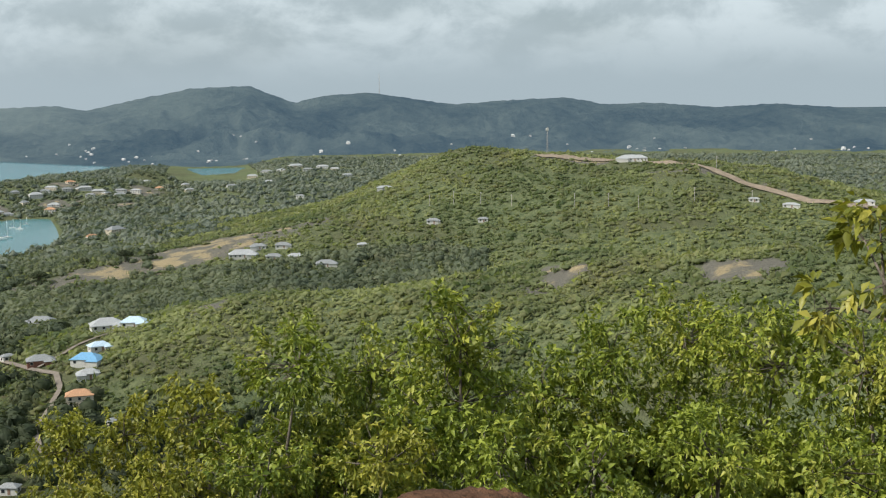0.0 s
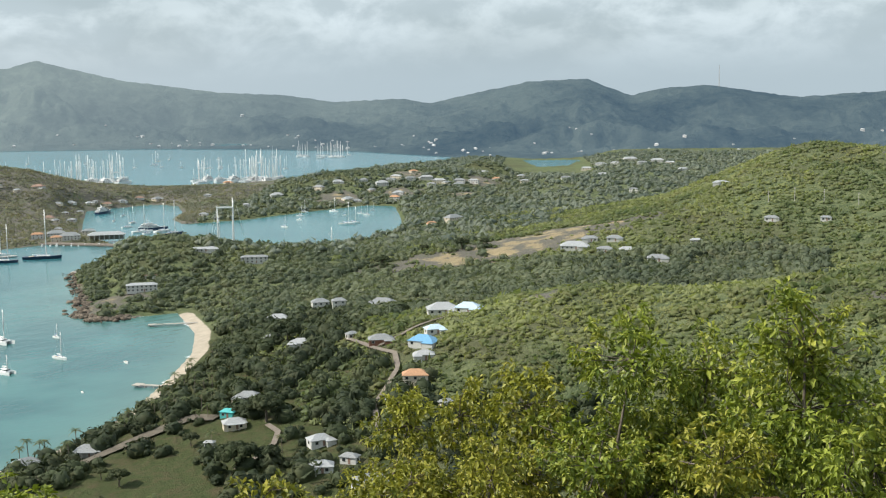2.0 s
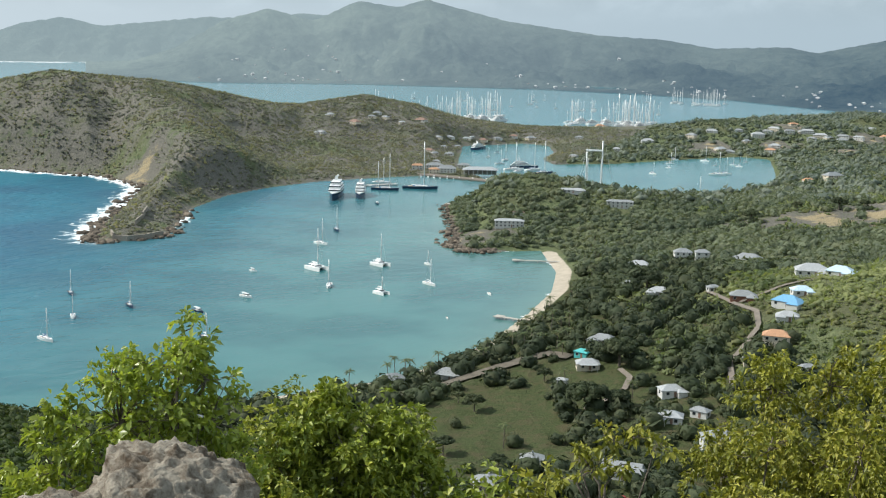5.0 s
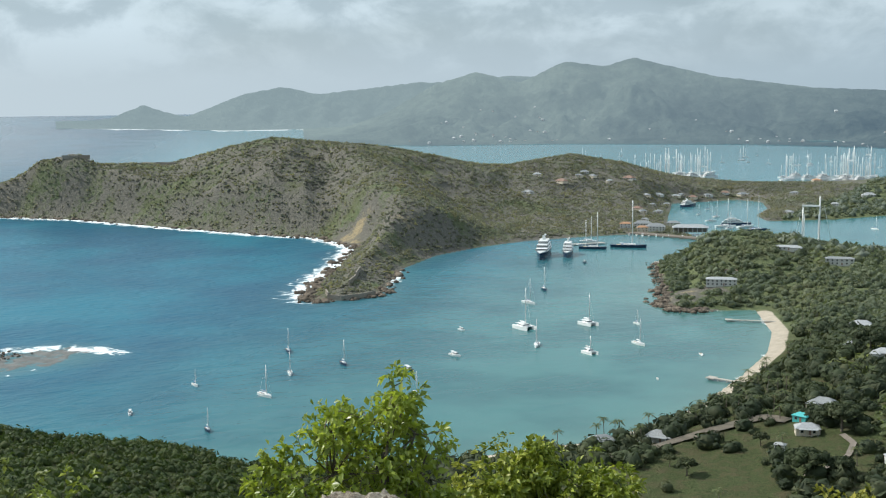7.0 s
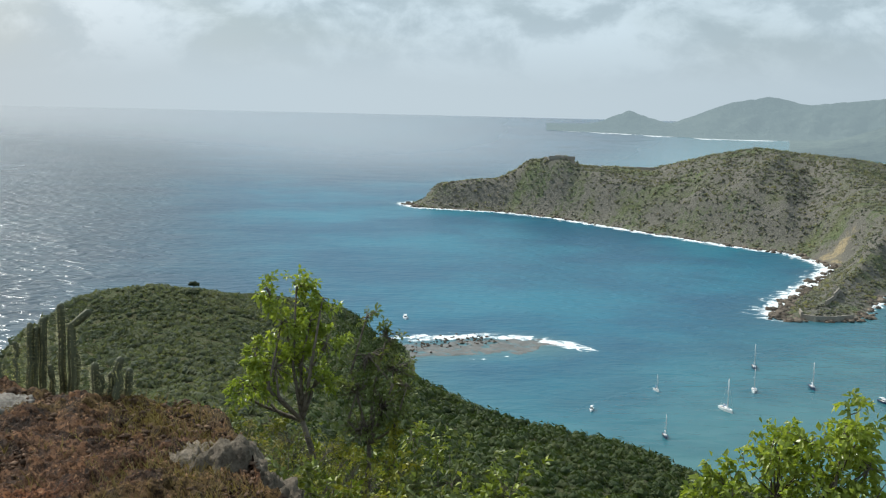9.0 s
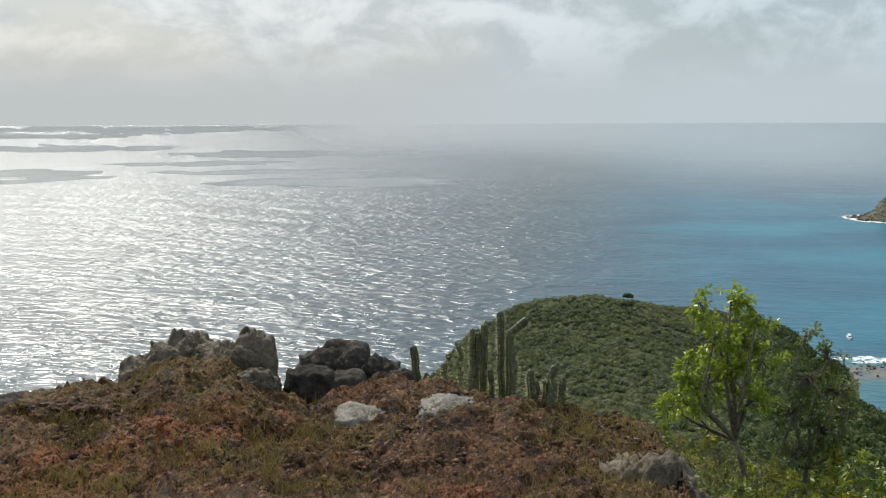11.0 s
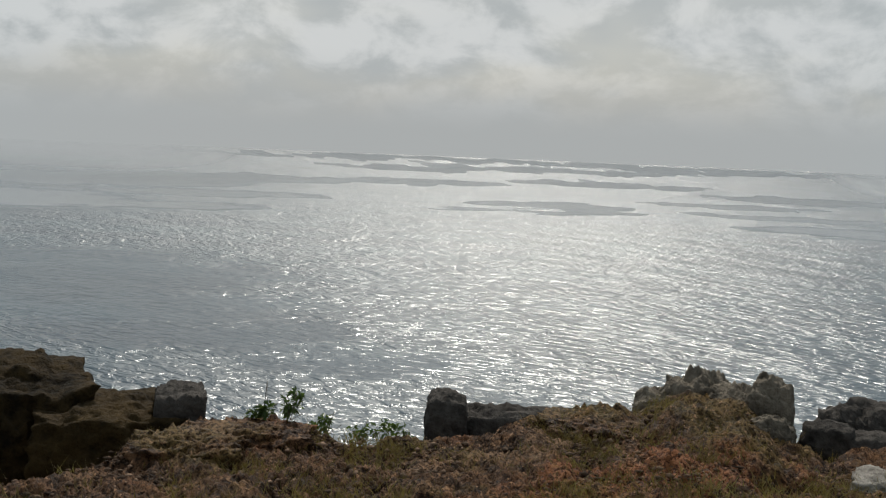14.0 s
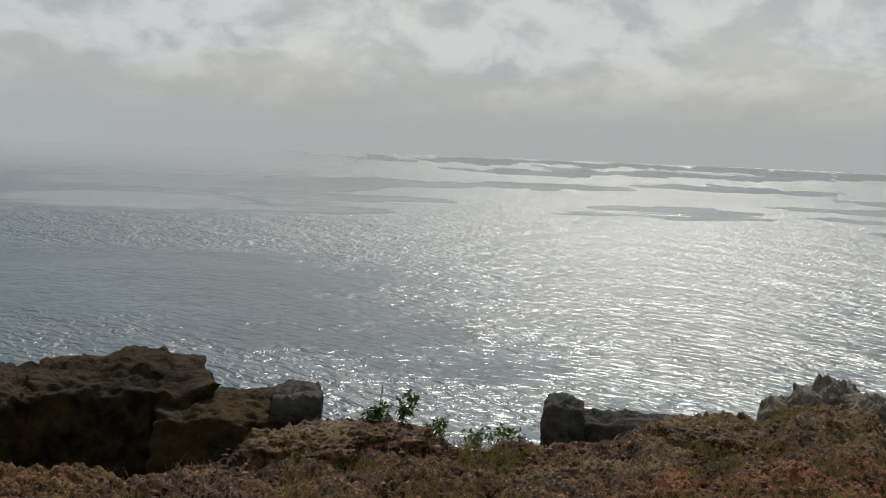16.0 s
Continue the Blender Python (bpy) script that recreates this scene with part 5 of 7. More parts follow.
def cactus(label, columns, r, radius, seed, group=""):
    """A clump of columns; each is (bearing, elevation) at the foot and at the head."""
    rng = np.random.RandomState(seed)
    foot = sum((sight(c[0], c[1], r) for c in columns), Vector()) / len(columns)
    root = thing("column_cactus", label, "cactus", group, at=foot)
    for c in columns:
        a, b = sight(c[0], c[1] - 0.7, r + rng.uniform(-0.1, 0.1)) - foot, sight(c[2], c[3], r) - foot
        k = c[4] if len(c) > 4 else 1.0
        path = [a.lerp(b, s) + Vector((rng.normal() * 0.006, rng.normal() * 0.006, 0)) for s in np.linspace(0, 1, 6)]
        if len(c) > 5:
            path += [b + (sight(c[5], c[6], r) - foot - b) * s for s in (0.35, 0.7, 1.0)]
        v, f = column_mesh(path, radius * k)
        stem = part("column", tri_mesh("column", v, f, M_CACTUS), M_CACTUS, root)
        v, f = spine_mesh([Vector(p) for p in path], radius * k, rng)
        tagged(part("spine_coat", tri_mesh("spine_coat", v, f, M_SPINE), M_SPINE, stem, "pale yellowish spines"), kind="stuff")
    return root


cactus("clump of tall green column cacti with pale spines", [
    (74.0, -13.4, 74.0, -9.7, 1.0), (73.6, -13.5, 73.55, -10.6, 1.1, 72.85, -10.0), (74.95, -13.3, 74.9, -10.3, 1.0), (75.25, -13.3, 75.2, -10.7, 0.9), (75.5, -12.8, 75.5, -10.5, 0.8),
    (76.05, -12.6, 76.1, -11.3, 0.7), (74.5, -13.4, 74.5, -12.5, 0.8), (76.8, -13.2, 76.9, -12.2, 0.9), (73.4, -13.5, 73.4, -11.8, 0.8)], 7.2, 0.023, 51)
cactus("low clump of green column cacti with bright spines", [
    (72.55, -14.0, 72.55, -12.5, 1.0), (72.35, -14.0, 72.25, -13.0, 0.9), (71.65, -14.0, 71.35, -12.3, 1.1), (71.9, -14.0, 71.7, -12.95, 1.0), (71.05, -14.0, 70.9, -12.85, 1.0)], 6.5, 0.022, 52)
cactus("dead dark column cactus against the sea", [(78.1, -13.2, 78.35, -11.4, 1.15), (77.8, -13.2, 77.8, -12.6, 0.6)], 7.6, 0.024, 53)

# ---- bushes and small trees round the lookout ----
BUSH = "dense green leafy bush on the slope below the lookout"
rngb = np.random.RandomState(5)


def bush_lobes(az, top, r, rad, low=-19.0, spread=4.5):
    """A top lobe with a skirt of lower lobes that widens downhill."""
    out = [(az, top - math.degrees(rad / r) * 0.75, r, rad * 0.62)]
    e = top - math.degrees(rad / r) * 1.7
    while e > low:
        for s in (-1, 0, 1):
            out.append((az + s * spread * 0.55 + rngb.normal() * 0.6, e + rngb.normal() * 0.5 - abs(s) * 1.0, r - 0.3 + rngb.rand() * 0.6, rad * rngb.uniform(0.50, 0.80)))
        e -= math.degrees(rad / r) * 1.15
    return out


WALL = [(6.2, -13.4, 10.0, 0.55), (3.6, -13.1, 9.6, 0.5), (0.3, -12.0, 9.2, 0.6), (-5.0, -9.5, 8.6, 0.62), (-8.6, -10.0, 9.0, 0.6), (-13.2, -8.2, 7.2, 0.55), (-17.2, -10.6, 8.4, 0.7),
        (-20.6, -9.0, 8.4, 0.65), (-24.2, -7.8, 8.6, 0.7), (-28.6, -8.8, 8.2, 0.7), (-32.6, -8.6, 8.0, 0.7), (-36.5, -8.6, 8.0, 0.7)]
for i, (a, e, r, rad) in enumerate(WALL):
    foot = sight(a, -24.0, r)
    leafy_tree("bush", BUSH, "bush", foot, bush_lobes(a, e, r, rad, -19.5), M_LEAF if i not in (0, 1, 2) else M_LEAF_OLIVE, 100 + i,
               tips_per=215, hollow=0.50, count=13, length=0.050, slim=0.44, droop=1.25, heart_leaves=80, twigs=0.15, group="bushes below the lookout", stem=0.035)
for i, (a, e, r, rad) in enumerate([(6.2, -16.4, 8.6, 0.45), (6.4, -18.8, 7.2, 0.40), (2.0, -15.6, 7.8, 0.5), (-3.4, -14.6, 7.2, 0.5), (-9.4, -14.2, 6.4, 0.48), (-15.2, -14.4, 6.2, 0.42), (-20.0, -14.2, 6.4, 0.5),
                                    (-25.8, -13.4, 6.3, 0.5), (-31.5, -13.6, 6.2, 0.5)]):
    leafy_tree("bush", BUSH, "bush", sight(a, -26.0, r), bush_lobes(a, e, r, rad, -21.0, 4.0), M_LEAF_OLIVE if i in (0, 1, 2, 4) else M_LEAF, 130 + i,
               tips_per=225, hollow=0.50, count=13, length=0.043, slim=0.44, droop=1.25, heart_leaves=90, twigs=0.15, group="bushes below the lookout", stem=0.03)
leafy_tree("sparse_tree", "sparse small tree with yellowing drooping leaves", "tree", sight(-37, -14, 5.5),
           [(-33.2, -4.9, 5.5, 0.13), (-34.6, -3.4, 5.5, 0.16), (-32.6, -6.3, 5.5, 0.12), (-34.4, -6.0, 5.5, 0.16), (-33.8, -8.2, 5.5, 0.2), (-31.2, -9.5, 5.6, 0.2), (-36, -7, 5.5, 0.3)],
           M_LEAF_OLIVE, 160, tips_per=70, count=8, length=0.075, droop=1.6, hollow=0.2, twigs=0.9, stem=0.02)
leafy_tree("bush", "bright green rounded bush with yellow leaf tips", "bush", sight(28, -26, 6.7),
           [(29.2, -18.6, 6.7, 0.30), (25.4, -18.9, 6.7, 0.26), (27.2, -20.2, 6.6, 0.34), (31.0, -20.4, 6.6, 0.30), (28.6, -17.6, 6.7, 0.16), (24.0, -20.0, 6.7, 0.2), (26.2, -22.6, 6.5, 0.36), (29.8, -22.8, 6.4, 0.36),
            (23.2, -22.6, 6.5, 0.3), (32.2, -22.4, 6.4, 0.3), (20.5, -23.2, 6.4, 0.25)], M_LEAF, 161, tips_per=300, count=11, length=0.047, slim=0.46, stem=0.03, heart_leaves=260, twigs=0.1)
leafy_tree("small_tree", "airy green small tree with pale twigs", "tree", sight(37.5, -24, 4.8),
           [(35.7, -13.7, 4.7, 0.09), (35.1, -14.6, 4.7, 0.12), (37.0, -15.3, 4.7, 0.17), (34.6, -16.0, 4.7, 0.16), (39.2, -16.0, 4.7, 0.17), (36.4, -17.2, 4.7, 0.23), (38.8, -17.8, 4.6, 0.23), (34.4, -18.0, 4.7, 0.19),
            (40.9, -17.9, 4.7, 0.17), (36.0, -19.8, 4.6, 0.27), (39.0, -20.2, 4.6, 0.28), (41.8, -19.8, 4.7, 0.21), (34.0, -20.4, 4.6, 0.21), (43.0, -21.5, 4.7, 0.18), (36.5, -22.4, 4.6, 0.3)],
           M_LEAF_BRIGHT, 162, tips_per=330, count=10, length=0.036, hollow=0.3, twigs=0.35, stem=0.02, heart_leaves=60)
leafy_tree("small_tree", "slender small tree with bright green leaves and bare trunk", "tree", sight(61.9, -18.4, 9.0),
           [(64.3, -9.0, 9, 0.13), (62.9, -8.9, 9, 0.14), (61.6, -9.4, 9, 0.14), (63.6, -10.6, 9, 0.2), (62.2, -10.5, 9, 0.16), (61.4, -11.6, 9, 0.16), (64.9, -12.1, 9, 0.13), (63.9, -12.8, 9, 0.2), (62.8, -12.4, 9, 0.16),
            (64.9, -13.8, 9, 0.16), (65.7, -14.0, 9, 0.09), (61.6, -13.4, 9, 0.14)], M_LEAF_BRIGHT, 163, tips_per=420, count=9, length=0.046, hollow=0.15, twigs=0.25, stem=0.034)
leafy_tree("small_tree", "thin twiggy tree with dull small leaves", "tree", sight(59.6, -19, 8.6),
           [(59.4, -10.3, 8.6, 0.10), (58.4, -11.3, 8.6, 0.14), (59.3, -12.2, 8.6, 0.17), (58.0, -12.8, 8.6, 0.17), (57.3, -13.6, 8.6, 0.12), (59.8, -13.9, 8.6, 0.17), (58.6, -14.6, 8.6, 0.2), (59.6, -15.8, 8.6, 0.2), (57.6, -15.2, 8.6, 0.14)],
           M_TWIGLEAF, 164, tips_per=420, count=6, length=0.038, hollow=0.1, twigs=0.9, stem=0.028)
leafy_tree("shrub", "thin bare-stemmed shrub with drooping leaves", "shrub", sight(14.6, -26, 4.6),
           [(15.8, -19.2, 4.6, 0.07), (14.4, -18.7, 4.6, 0.08), (13.0, -18.5, 4.6, 0.08), (15.2, -20.2, 4.6, 0.08), (12.0, -19.0, 4.6, 0.08), (16.6, -20.6, 4.6, 0.06), (13.6, -19.8, 4.6, 0.05)],
           M_LEAF_OLIVE, 165, tips_per=420, count=9, length=0.036, hollow=0.1, droop=1.3, twigs=0.5, stem=0.012)
for i, (a, e, r, rad) in enumerate([(63.0, -17.3, 9.5, 0.35), (60.6, -17.4, 9.0, 0.3), (58.0, -17.6, 8.5, 0.35), (55.0, -18.2, 8.0, 0.35), (52.0, -18.8, 7.6, 0.3), (64.8, -16.4, 9.8, 0.3), (66.4, -14.9, 10.5, 0.25), (57.0, -16.2, 9.5, 0.25), (49, -20, 7, .3), (63.6, -18.6, 7.0, .22), (61.8, -18.9, 7.2, .24), (59.4, -19.2, 7.2, .26), (56.4, -19.6, 7.0, .26), (53.6, -20.2, 6.8, .26), (61.0, -16.6, 9.6, .24), (64.2, -15.4, 10.4, .22), (20, -22.5, 6, .3), (17.5, -22.8, 5.6, .3)]):
    leafy_tree("shrub", "low straggling green-yellow shrub on the slope", "shrub", sight(a, e - 4, r), [(a, e, r, rad), (a + 1.4, e - 1.0, r, rad * 0.7), (a - 1.3, e - 0.8, r, rad * 0.7)],
               (M_TWIGLEAF, M_LEAF, M_LEAF_OLIVE)[i % 3], 170 + i, tips_per=110, count=8, length=0.055, hollow=0.1, twigs=0.7, stem=0.015, group="low shrubs on the slope")
for i, (a, e, top) in enumerate([(111.2, -13.8, -12.9), (109.8, -13.9, -12.2), (108.3, -14.8, -13.4), (105.2, -14.6, -13.5), (106.4, -14.7, -13.9), (104.2, -14.5, -13.9)]):
    leafy_tree("seedling", "small dark-leaved seedling at the cliff edge", "plant", sight(a, e - 0.5, 6.5), [(a, (e + top) / 2, 6.5, 0.035), (a - 0.2, top - 0.25, 6.5, 0.03), (a + 0.3, (e + top) / 2 + 0.1, 6.5, 0.025)],
               M_DARKLEAF, 190 + i, tips_per=900, count=(8 if i < 3 else 3), length=0.04, hollow=0.05, twigs=0.8, stem=0.005, group="seedlings at the cliff edge")
for i, (a, e, r, rad) in enumerate([(66.6, -15.4, 7.6, 0.16), (65.4, -16.6, 7.4, 0.2), (63.2, -16.4, 8.6, 0.2), (61.4, -17.0, 8.2, 0.18), (64.4, -18.4, 6.6, 0.2), (66.8, -17.4, 6.2, 0.18), (60.0, -18.0, 7.6, 0.2), (67.6, -15.9, 6.4, 0.14)]):
    leafy_tree("dry_brush", "tangle of dry yellow-grey brush on the slope", "shrub", sight(a, e - 3, r), [(a, e, r, rad), (a + 0.9, e - 0.7, r, rad * 0.8), (a - 0.9, e - 0.5, r, rad * 0.8)],
               M_DRYLEAF if i % 3 else M_LEAF_OLIVE, 210 + i, tips_per=240, count=5, length=0.035, hollow=0.1, twigs=1.0, stem=0.010, slim=0.2, group="dry brush on the slope")

# ---- houses, boats and works of man ----
def plain(name, col, rough=0.6, metal=0.0, vary=0.12, scale=1.5):
    return mottled(name, tuple(c * (1 - vary) for c in col), tuple(min(0.9, c * (1 + vary)) for c in col), scale, scale * 8, rough, 0.1, 0.01, metal=metal)


M_WHITE = plain("white_render", (0.56, 0.555, 0.53), 0.8)
M_CREAM = plain("cream_render", (0.62, 0.55, 0.44), 0.85)
M_GREYROOF = plain("grey_sheet_roof", (0.25, 0.26, 0.265), 0.6, vary=0.25)
M_PALEROOF = plain("white_sheet_roof", (0.37, 0.38, 0.39), 0.55, vary=0.2)
M_BLUEROOF = plain("blue_sheet_roof", (0.16, 0.36, 0.58), 0.5, vary=0.18)
M_LIGHTBLUE = plain("pale_blue_roof", (0.50, 0.63, 0.74), 0.5, vary=0.18)
M_TILEROOF = plain("orange_tile_roof", (0.46, 0.26, 0.15), 0.85, vary=0.25, scale=2.5)
M_BROWNROOF = plain("brown_sheet_roof", (0.25, 0.16, 0.12), 0.75, vary=0.25)
M_TEAL = plain("teal_paint", (0.08, 0.42, 0.42), 0.6)
M_BRICK = plain("red_brown_wall", (0.22, 0.11, 0.08), 0.9, vary=0.25)
M_STONE = plain("fort_stone", (0.28, 0.25, 0.21), 0.95, vary=0.3)
M_GLASS = plain("dark_window_glass", (0.03, 0.035, 0.04), 0.1)
M_GEL = plain("white_gelcoat", (0.80, 0.80, 0.79), 0.25, vary=0.04)
M_NAVY = plain("navy_hull_paint", (0.02, 0.035, 0.075), 0.25)
M_DECK = plain("teak_deck", (0.40, 0.33, 0.25), 0.8)
M_SPAR = plain("pale_alloy_spar", (0.70, 0.70, 0.69), 0.4, metal=0.2)
M_SAIL = plain("blue_sail_cover", (0.08, 0.14, 0.26), 0.8)
M_PIER = plain("weathered_pier_boards", (0.42, 0.39, 0.35), 0.9, vary=0.25)
M_ROAD = plain("pale_concrete_road", (0.20, 0.172, 0.145), 0.9, vary=0.2, scale=0.4)
M_TRACK = plain("grey_dirt_track", (0.135, 0.118, 0.095), 0.95, vary=0.25, scale=0.3)
M_DIRT = plain("brown_dirt_road", (0.28, 0.225, 0.17), 0.95, vary=0.25, scale=0.2)
M_POLE = plain("grey_wood_pole", (0.42, 0.40, 0.37), 0.9)
M_RED = plain("red_car_paint", (0.30, 0.04, 0.03), 0.3)
M_TYRE = plain("black_rubber", (0.02, 0.02, 0.02), 0.8)
M_PALM = foliage("palm_fronds", (0.035, 0.060, 0.018), (0.11, 0.14, 0.045), 0.3, dry=(0.25, 0.2, 0.1), dryness=0.15, gloss=0.5, through_light=0.2)


def box(size, at=(0, 0, 0), bevel=0.0, taper=1.0):
    """A block standing on its base."""
    b = bmesh.new()
    bmesh.ops.create_cube(b, size=1.0)
    for v in b.verts:
        k = taper if v.co.z > 0 else 1.0
        v.co = Vector((v.co.x * size[0] * k + at[0], v.co.y * size[1] * k + at[1], (v.co.z + 0.5) * size[2] + at[2]))
    if bevel:
        bmesh.ops.bevel(b, geom=b.edges[:], offset=bevel, segments=1, affect="EDGES")
    return b


def roof_shape(w, d, rise, over, z, hip=True, thick=0.18):
    """A pitched roof with eaves; hip: all four sides slope."""
    b = bmesh.new()
    x, y = w / 2 + over, d / 2 + over
    inset = min(y, x * 0.95) if hip else 0.0
    low = [b.verts.new(p) for p in ((-x, -y, z - thick), (x, -y, z - thick), (x, y, z - thick), (-x, y, z - thick))]
    mid = [b.verts.new(p) for p in ((-x, -y, z), (x, -y, z), (x, y, z), (-x, y, z))]
    r0, r1 = b.verts.new((-x + inset, 0, z + rise)), b.verts.new((x - inset, 0, z + rise))
    b.faces.new(low[::-1])
    for i in range(4):
        b.faces.new((low[i], low[(i + 1) % 4], mid[(i + 1) % 4], mid[i]))
    b.faces.new((mid[0], mid[1], r1, r0))
    b.faces.new((mid[2], mid[3], r0, r1))
    b.faces.new((mid[1], mid[2], r1))
    b.faces.new((mid[3], mid[0], r0))
    return b


def roof_at(w, d, rise, z, hip, x, y):
    """A small roof set off to one side."""
    b = roof_shape(w, d, rise, 0.35, z, hip)
    for v in b.verts:
        v.co.x += x
        v.co.y += y
    return b


def house(label, x, y, w, wall, roof, floors=1, hip=True, turn=None, deep=0.62, z=None, group="", category="house", porch=False, pitch=0.30):
    """A house facing the lookout: wall, roof, door, and windows with frames."""
    d, h = w * deep, 2.5 * floors
    base = ground_z(x, y) if z is None else z
    face = math.degrees(math.atan2(-x, y)) if turn is None else turn
    w = w * 0.88
    d = w * deep
    root = thing("house", label, category, group, at=(x, y, base - 0.05), turn=face)
    body = part("wall", box((w, d, h + 1.2), (0, 0, -1.2)), wall, root)
    part("roof", roof_shape(w, d, d * pitch * 1.1, 0.4, h + 0.1, hip), roof, root)
    part("door", box((1.0, 0.12, 2.1), (w * 0.08, -d / 2 - 0.02, 0.02), 0.02), M_BROWNROOF, root)
    n = max(2, int(w / 3.2))
    for f in range(floors):
        for i in range(n):
            px = (i + 0.5) / n * w - w / 2
            if f == 0 and abs(px - w * 0.08) < 1.1:
                continue
            win = part("window", box((1.3, 0.10, 1.3), (px, -d / 2 - 0.03, 0.8 + 2.5 * f), 0.02), M_WHITE if wall != M_WHITE else M_GREYROOF, root)
            part("pane", box((1.1, 0.06, 1.1), (px, -d / 2 - 0.08, 0.9 + 2.5 * f)), M_GLASS, win)
    for s in (-1, 1):
        win = part("window", box((0.10, 1.3, 1.3), (s * (w / 2 + 0.03), 0, 0.8 + 2.5 * (floors - 1)), 0.02), M_GREYROOF, root)
        part("pane", box((0.06, 1.1, 1.1), (s * (w / 2 + 0.08), 0, 0.9 + 2.5 * (floors - 1))), M_GLASS, win)
    if w > 8.5 and floors == 1 and not porch:
        side = 1 if int(x + y) % 2 else -1
        ww, wd = w * 0.42, d * 1.25
        part("wing_wall", box((ww, wd, h + 1.0), (side * w * 0.36, -d * 0.22, -1.2)), wall, root)
        part("wing_roof", roof_at(ww, wd, ww * pitch * 1.05, h - 0.15, hip, side * w * 0.36, -d * 0.22), roof, root)
    if porch:
        part("porch_roof", box((w * 0.8, 2.4, 0.14), (0, -d / 2 - 1.2, 2.6)), roof, root)
        for k in (-1, -0.33, 0.33, 1):
            part("post", box((0.16, 0.16, 2.6), (k * w * 0.38, -d / 2 - 2.2, 0)), M_WHITE, root)
    return root


WH, CR = M_WHITE, M_CREAM
VILLA_STYLE = [("white two-storey villa with grey hipped roof", WH, M_GREYROOF, 2), ("white two-storey villa wing with grey hipped roof", WH, M_GREYROOF, 2), ("low house under a broad grey roof", CR, M_GREYROOF, 1),
               ("low house wing under a grey roof", CR, M_GREYROOF, 1), ("large white house with bright white roof", WH, M_PALEROOF, 1), ("house with faded pale blue roof", WH, M_LIGHTBLUE, 1),
               ("house with strong blue sheet roof", WH, M_BLUEROOF, 1), ("upper house with light blue roof", WH, M_LIGHTBLUE, 1), ("red-walled house with pale grey roof", M_BRICK, M_GREYROOF, 1),
               ("small white cottage with grey roof", WH, M_GREYROOF, 1), ("low house with flat white roof", WH, M_PALEROOF, 1), ("two-storey house with orange tiled roof", CR, M_TILEROOF, 2),
               ("cottage with white roof among trees", WH, M_PALEROOF, 1), ("cottage with grey roof among trees", WH, M_GREYROOF, 1), ("low white terrace building by the garden", WH, M_PALEROOF, 1)]
for (x, y, w), (lab, wl, rf, fl) in zip(VILLAS, VILLA_STYLE):
    house(lab, x, y, w, wl, rf, fl, group="villas in the valley", turn=math.degrees(math.atan2(-x, y)) + (hash((x, y)) % 50 - 25))
COTTAGE_STYLE = [("small teal-painted beach bar", M_TEAL, M_TEAL, 1), ("long low cream house with white roof", CR, M_PALEROOF, 1), ("house with weathered grey roof", CR, M_GREYROOF, 1), ("cottage with white roof", WH, M_PALEROOF, 1),
                 ("cottage with white roof", WH, M_PALEROOF, 1), ("cottage with grey roof", WH, M_GREYROOF, 1), ("tall white three-storey house", WH, M_GREYROOF, 3), ("house with big grey gable roof", WH, M_GREYROOF, 1),
                 None, None, ("beach building with grey roof", WH, M_GREYROOF, 1), ("beach building with grey roof", WH, M_GREYROOF, 1), ("white beach hut with grey roof", WH, M_GREYROOF, 1),
                 ("white beach hut with grey roof", WH, M_GREYROOF, 1), ("cottage with cream walls", CR, M_PALEROOF, 1), ("small white hut on the lawn", WH, M_PALEROOF, 1), ("cottage with grey roof", CR, M_GREYROOF, 1)]
for i, ((x, y, w), st) in enumerate(zip(COTTAGES, COTTAGE_STYLE)):
    if st:
        house(st[0], x, y, w, st[1], st[2], st[3], hip=i != 7, group="cottages near the beach", porch=i in (1, 10, 11), turn=math.degrees(math.atan2(-x, y)) + (i * 37 % 60 - 30))


def round_house(x, y, w, sides, label):
    """A ring-walled house with a low conical roof."""
    root = thing("round_house", label, "house", at=(x, y, ground_z(x, y) - 0.05), turn=math.degrees(math.atan2(-x, y)))
    b = bmesh.new()
    bmesh.ops.create_cone(b, cap_ends=True, segments=sides, radius1=w * 0.42, radius2=w * 0.42, depth=4.0, matrix=Matrix.Translation((0, 0, 0.9)))
    part("wall", b, M_WHITE, root)
    b = bmesh.new()
    bmesh.ops.create_cone(b, cap_ends=True, segments=sides, radius1=w * 0.52, radius2=0.4, depth=w * 0.17, matrix=Matrix.Translation((0, 0, 2.9 + w * 0.085)))
    part("roof", b, M_GREYROOF, root)
    part("finial", box((0.5, 0.5, 0.6), (0, 0, 2.85 + w * 0.17), 0.05), M_PALEROOF, root)
    for k in range(5):
        a = radians(-90 + (k - 2) * 32)
        part("window", box((1.0, 0.3, 1.2), (math.cos(a) * w * 0.40, math.sin(a) * w * 0.42, 1.0), 0.03), M_GLASS, root)
    return root


round_house(*COTTAGES[8], 20, "round white house with grey conical roof")
round_house(*COTTAGES[9], 6, "six-sided white house with pale roof")
for i, (x, y, w) in enumerate(POINT_HOUSES):
    house(["long white hotel terrace on the point", "small house with brown roof", "white house on the crest of the point", "white two-storey house behind the point"][i], x, y, w, WH,
          [M_PALEROOF, M_BROWNROOF, M_PALEROOF, M_GREYROOF][i], [2, 1, 1, 2][i], deep=0.3, group="houses on the point", pitch=0.2)
for i, (x, y, w) in enumerate(MEADOW_HOUSES):
    house("white bungalow with grey roof beside the meadow", x, y, w, WH, M_GREYROOF if i % 3 else M_PALEROOF, 1, deep=0.5, group="bungalows beside the meadow")
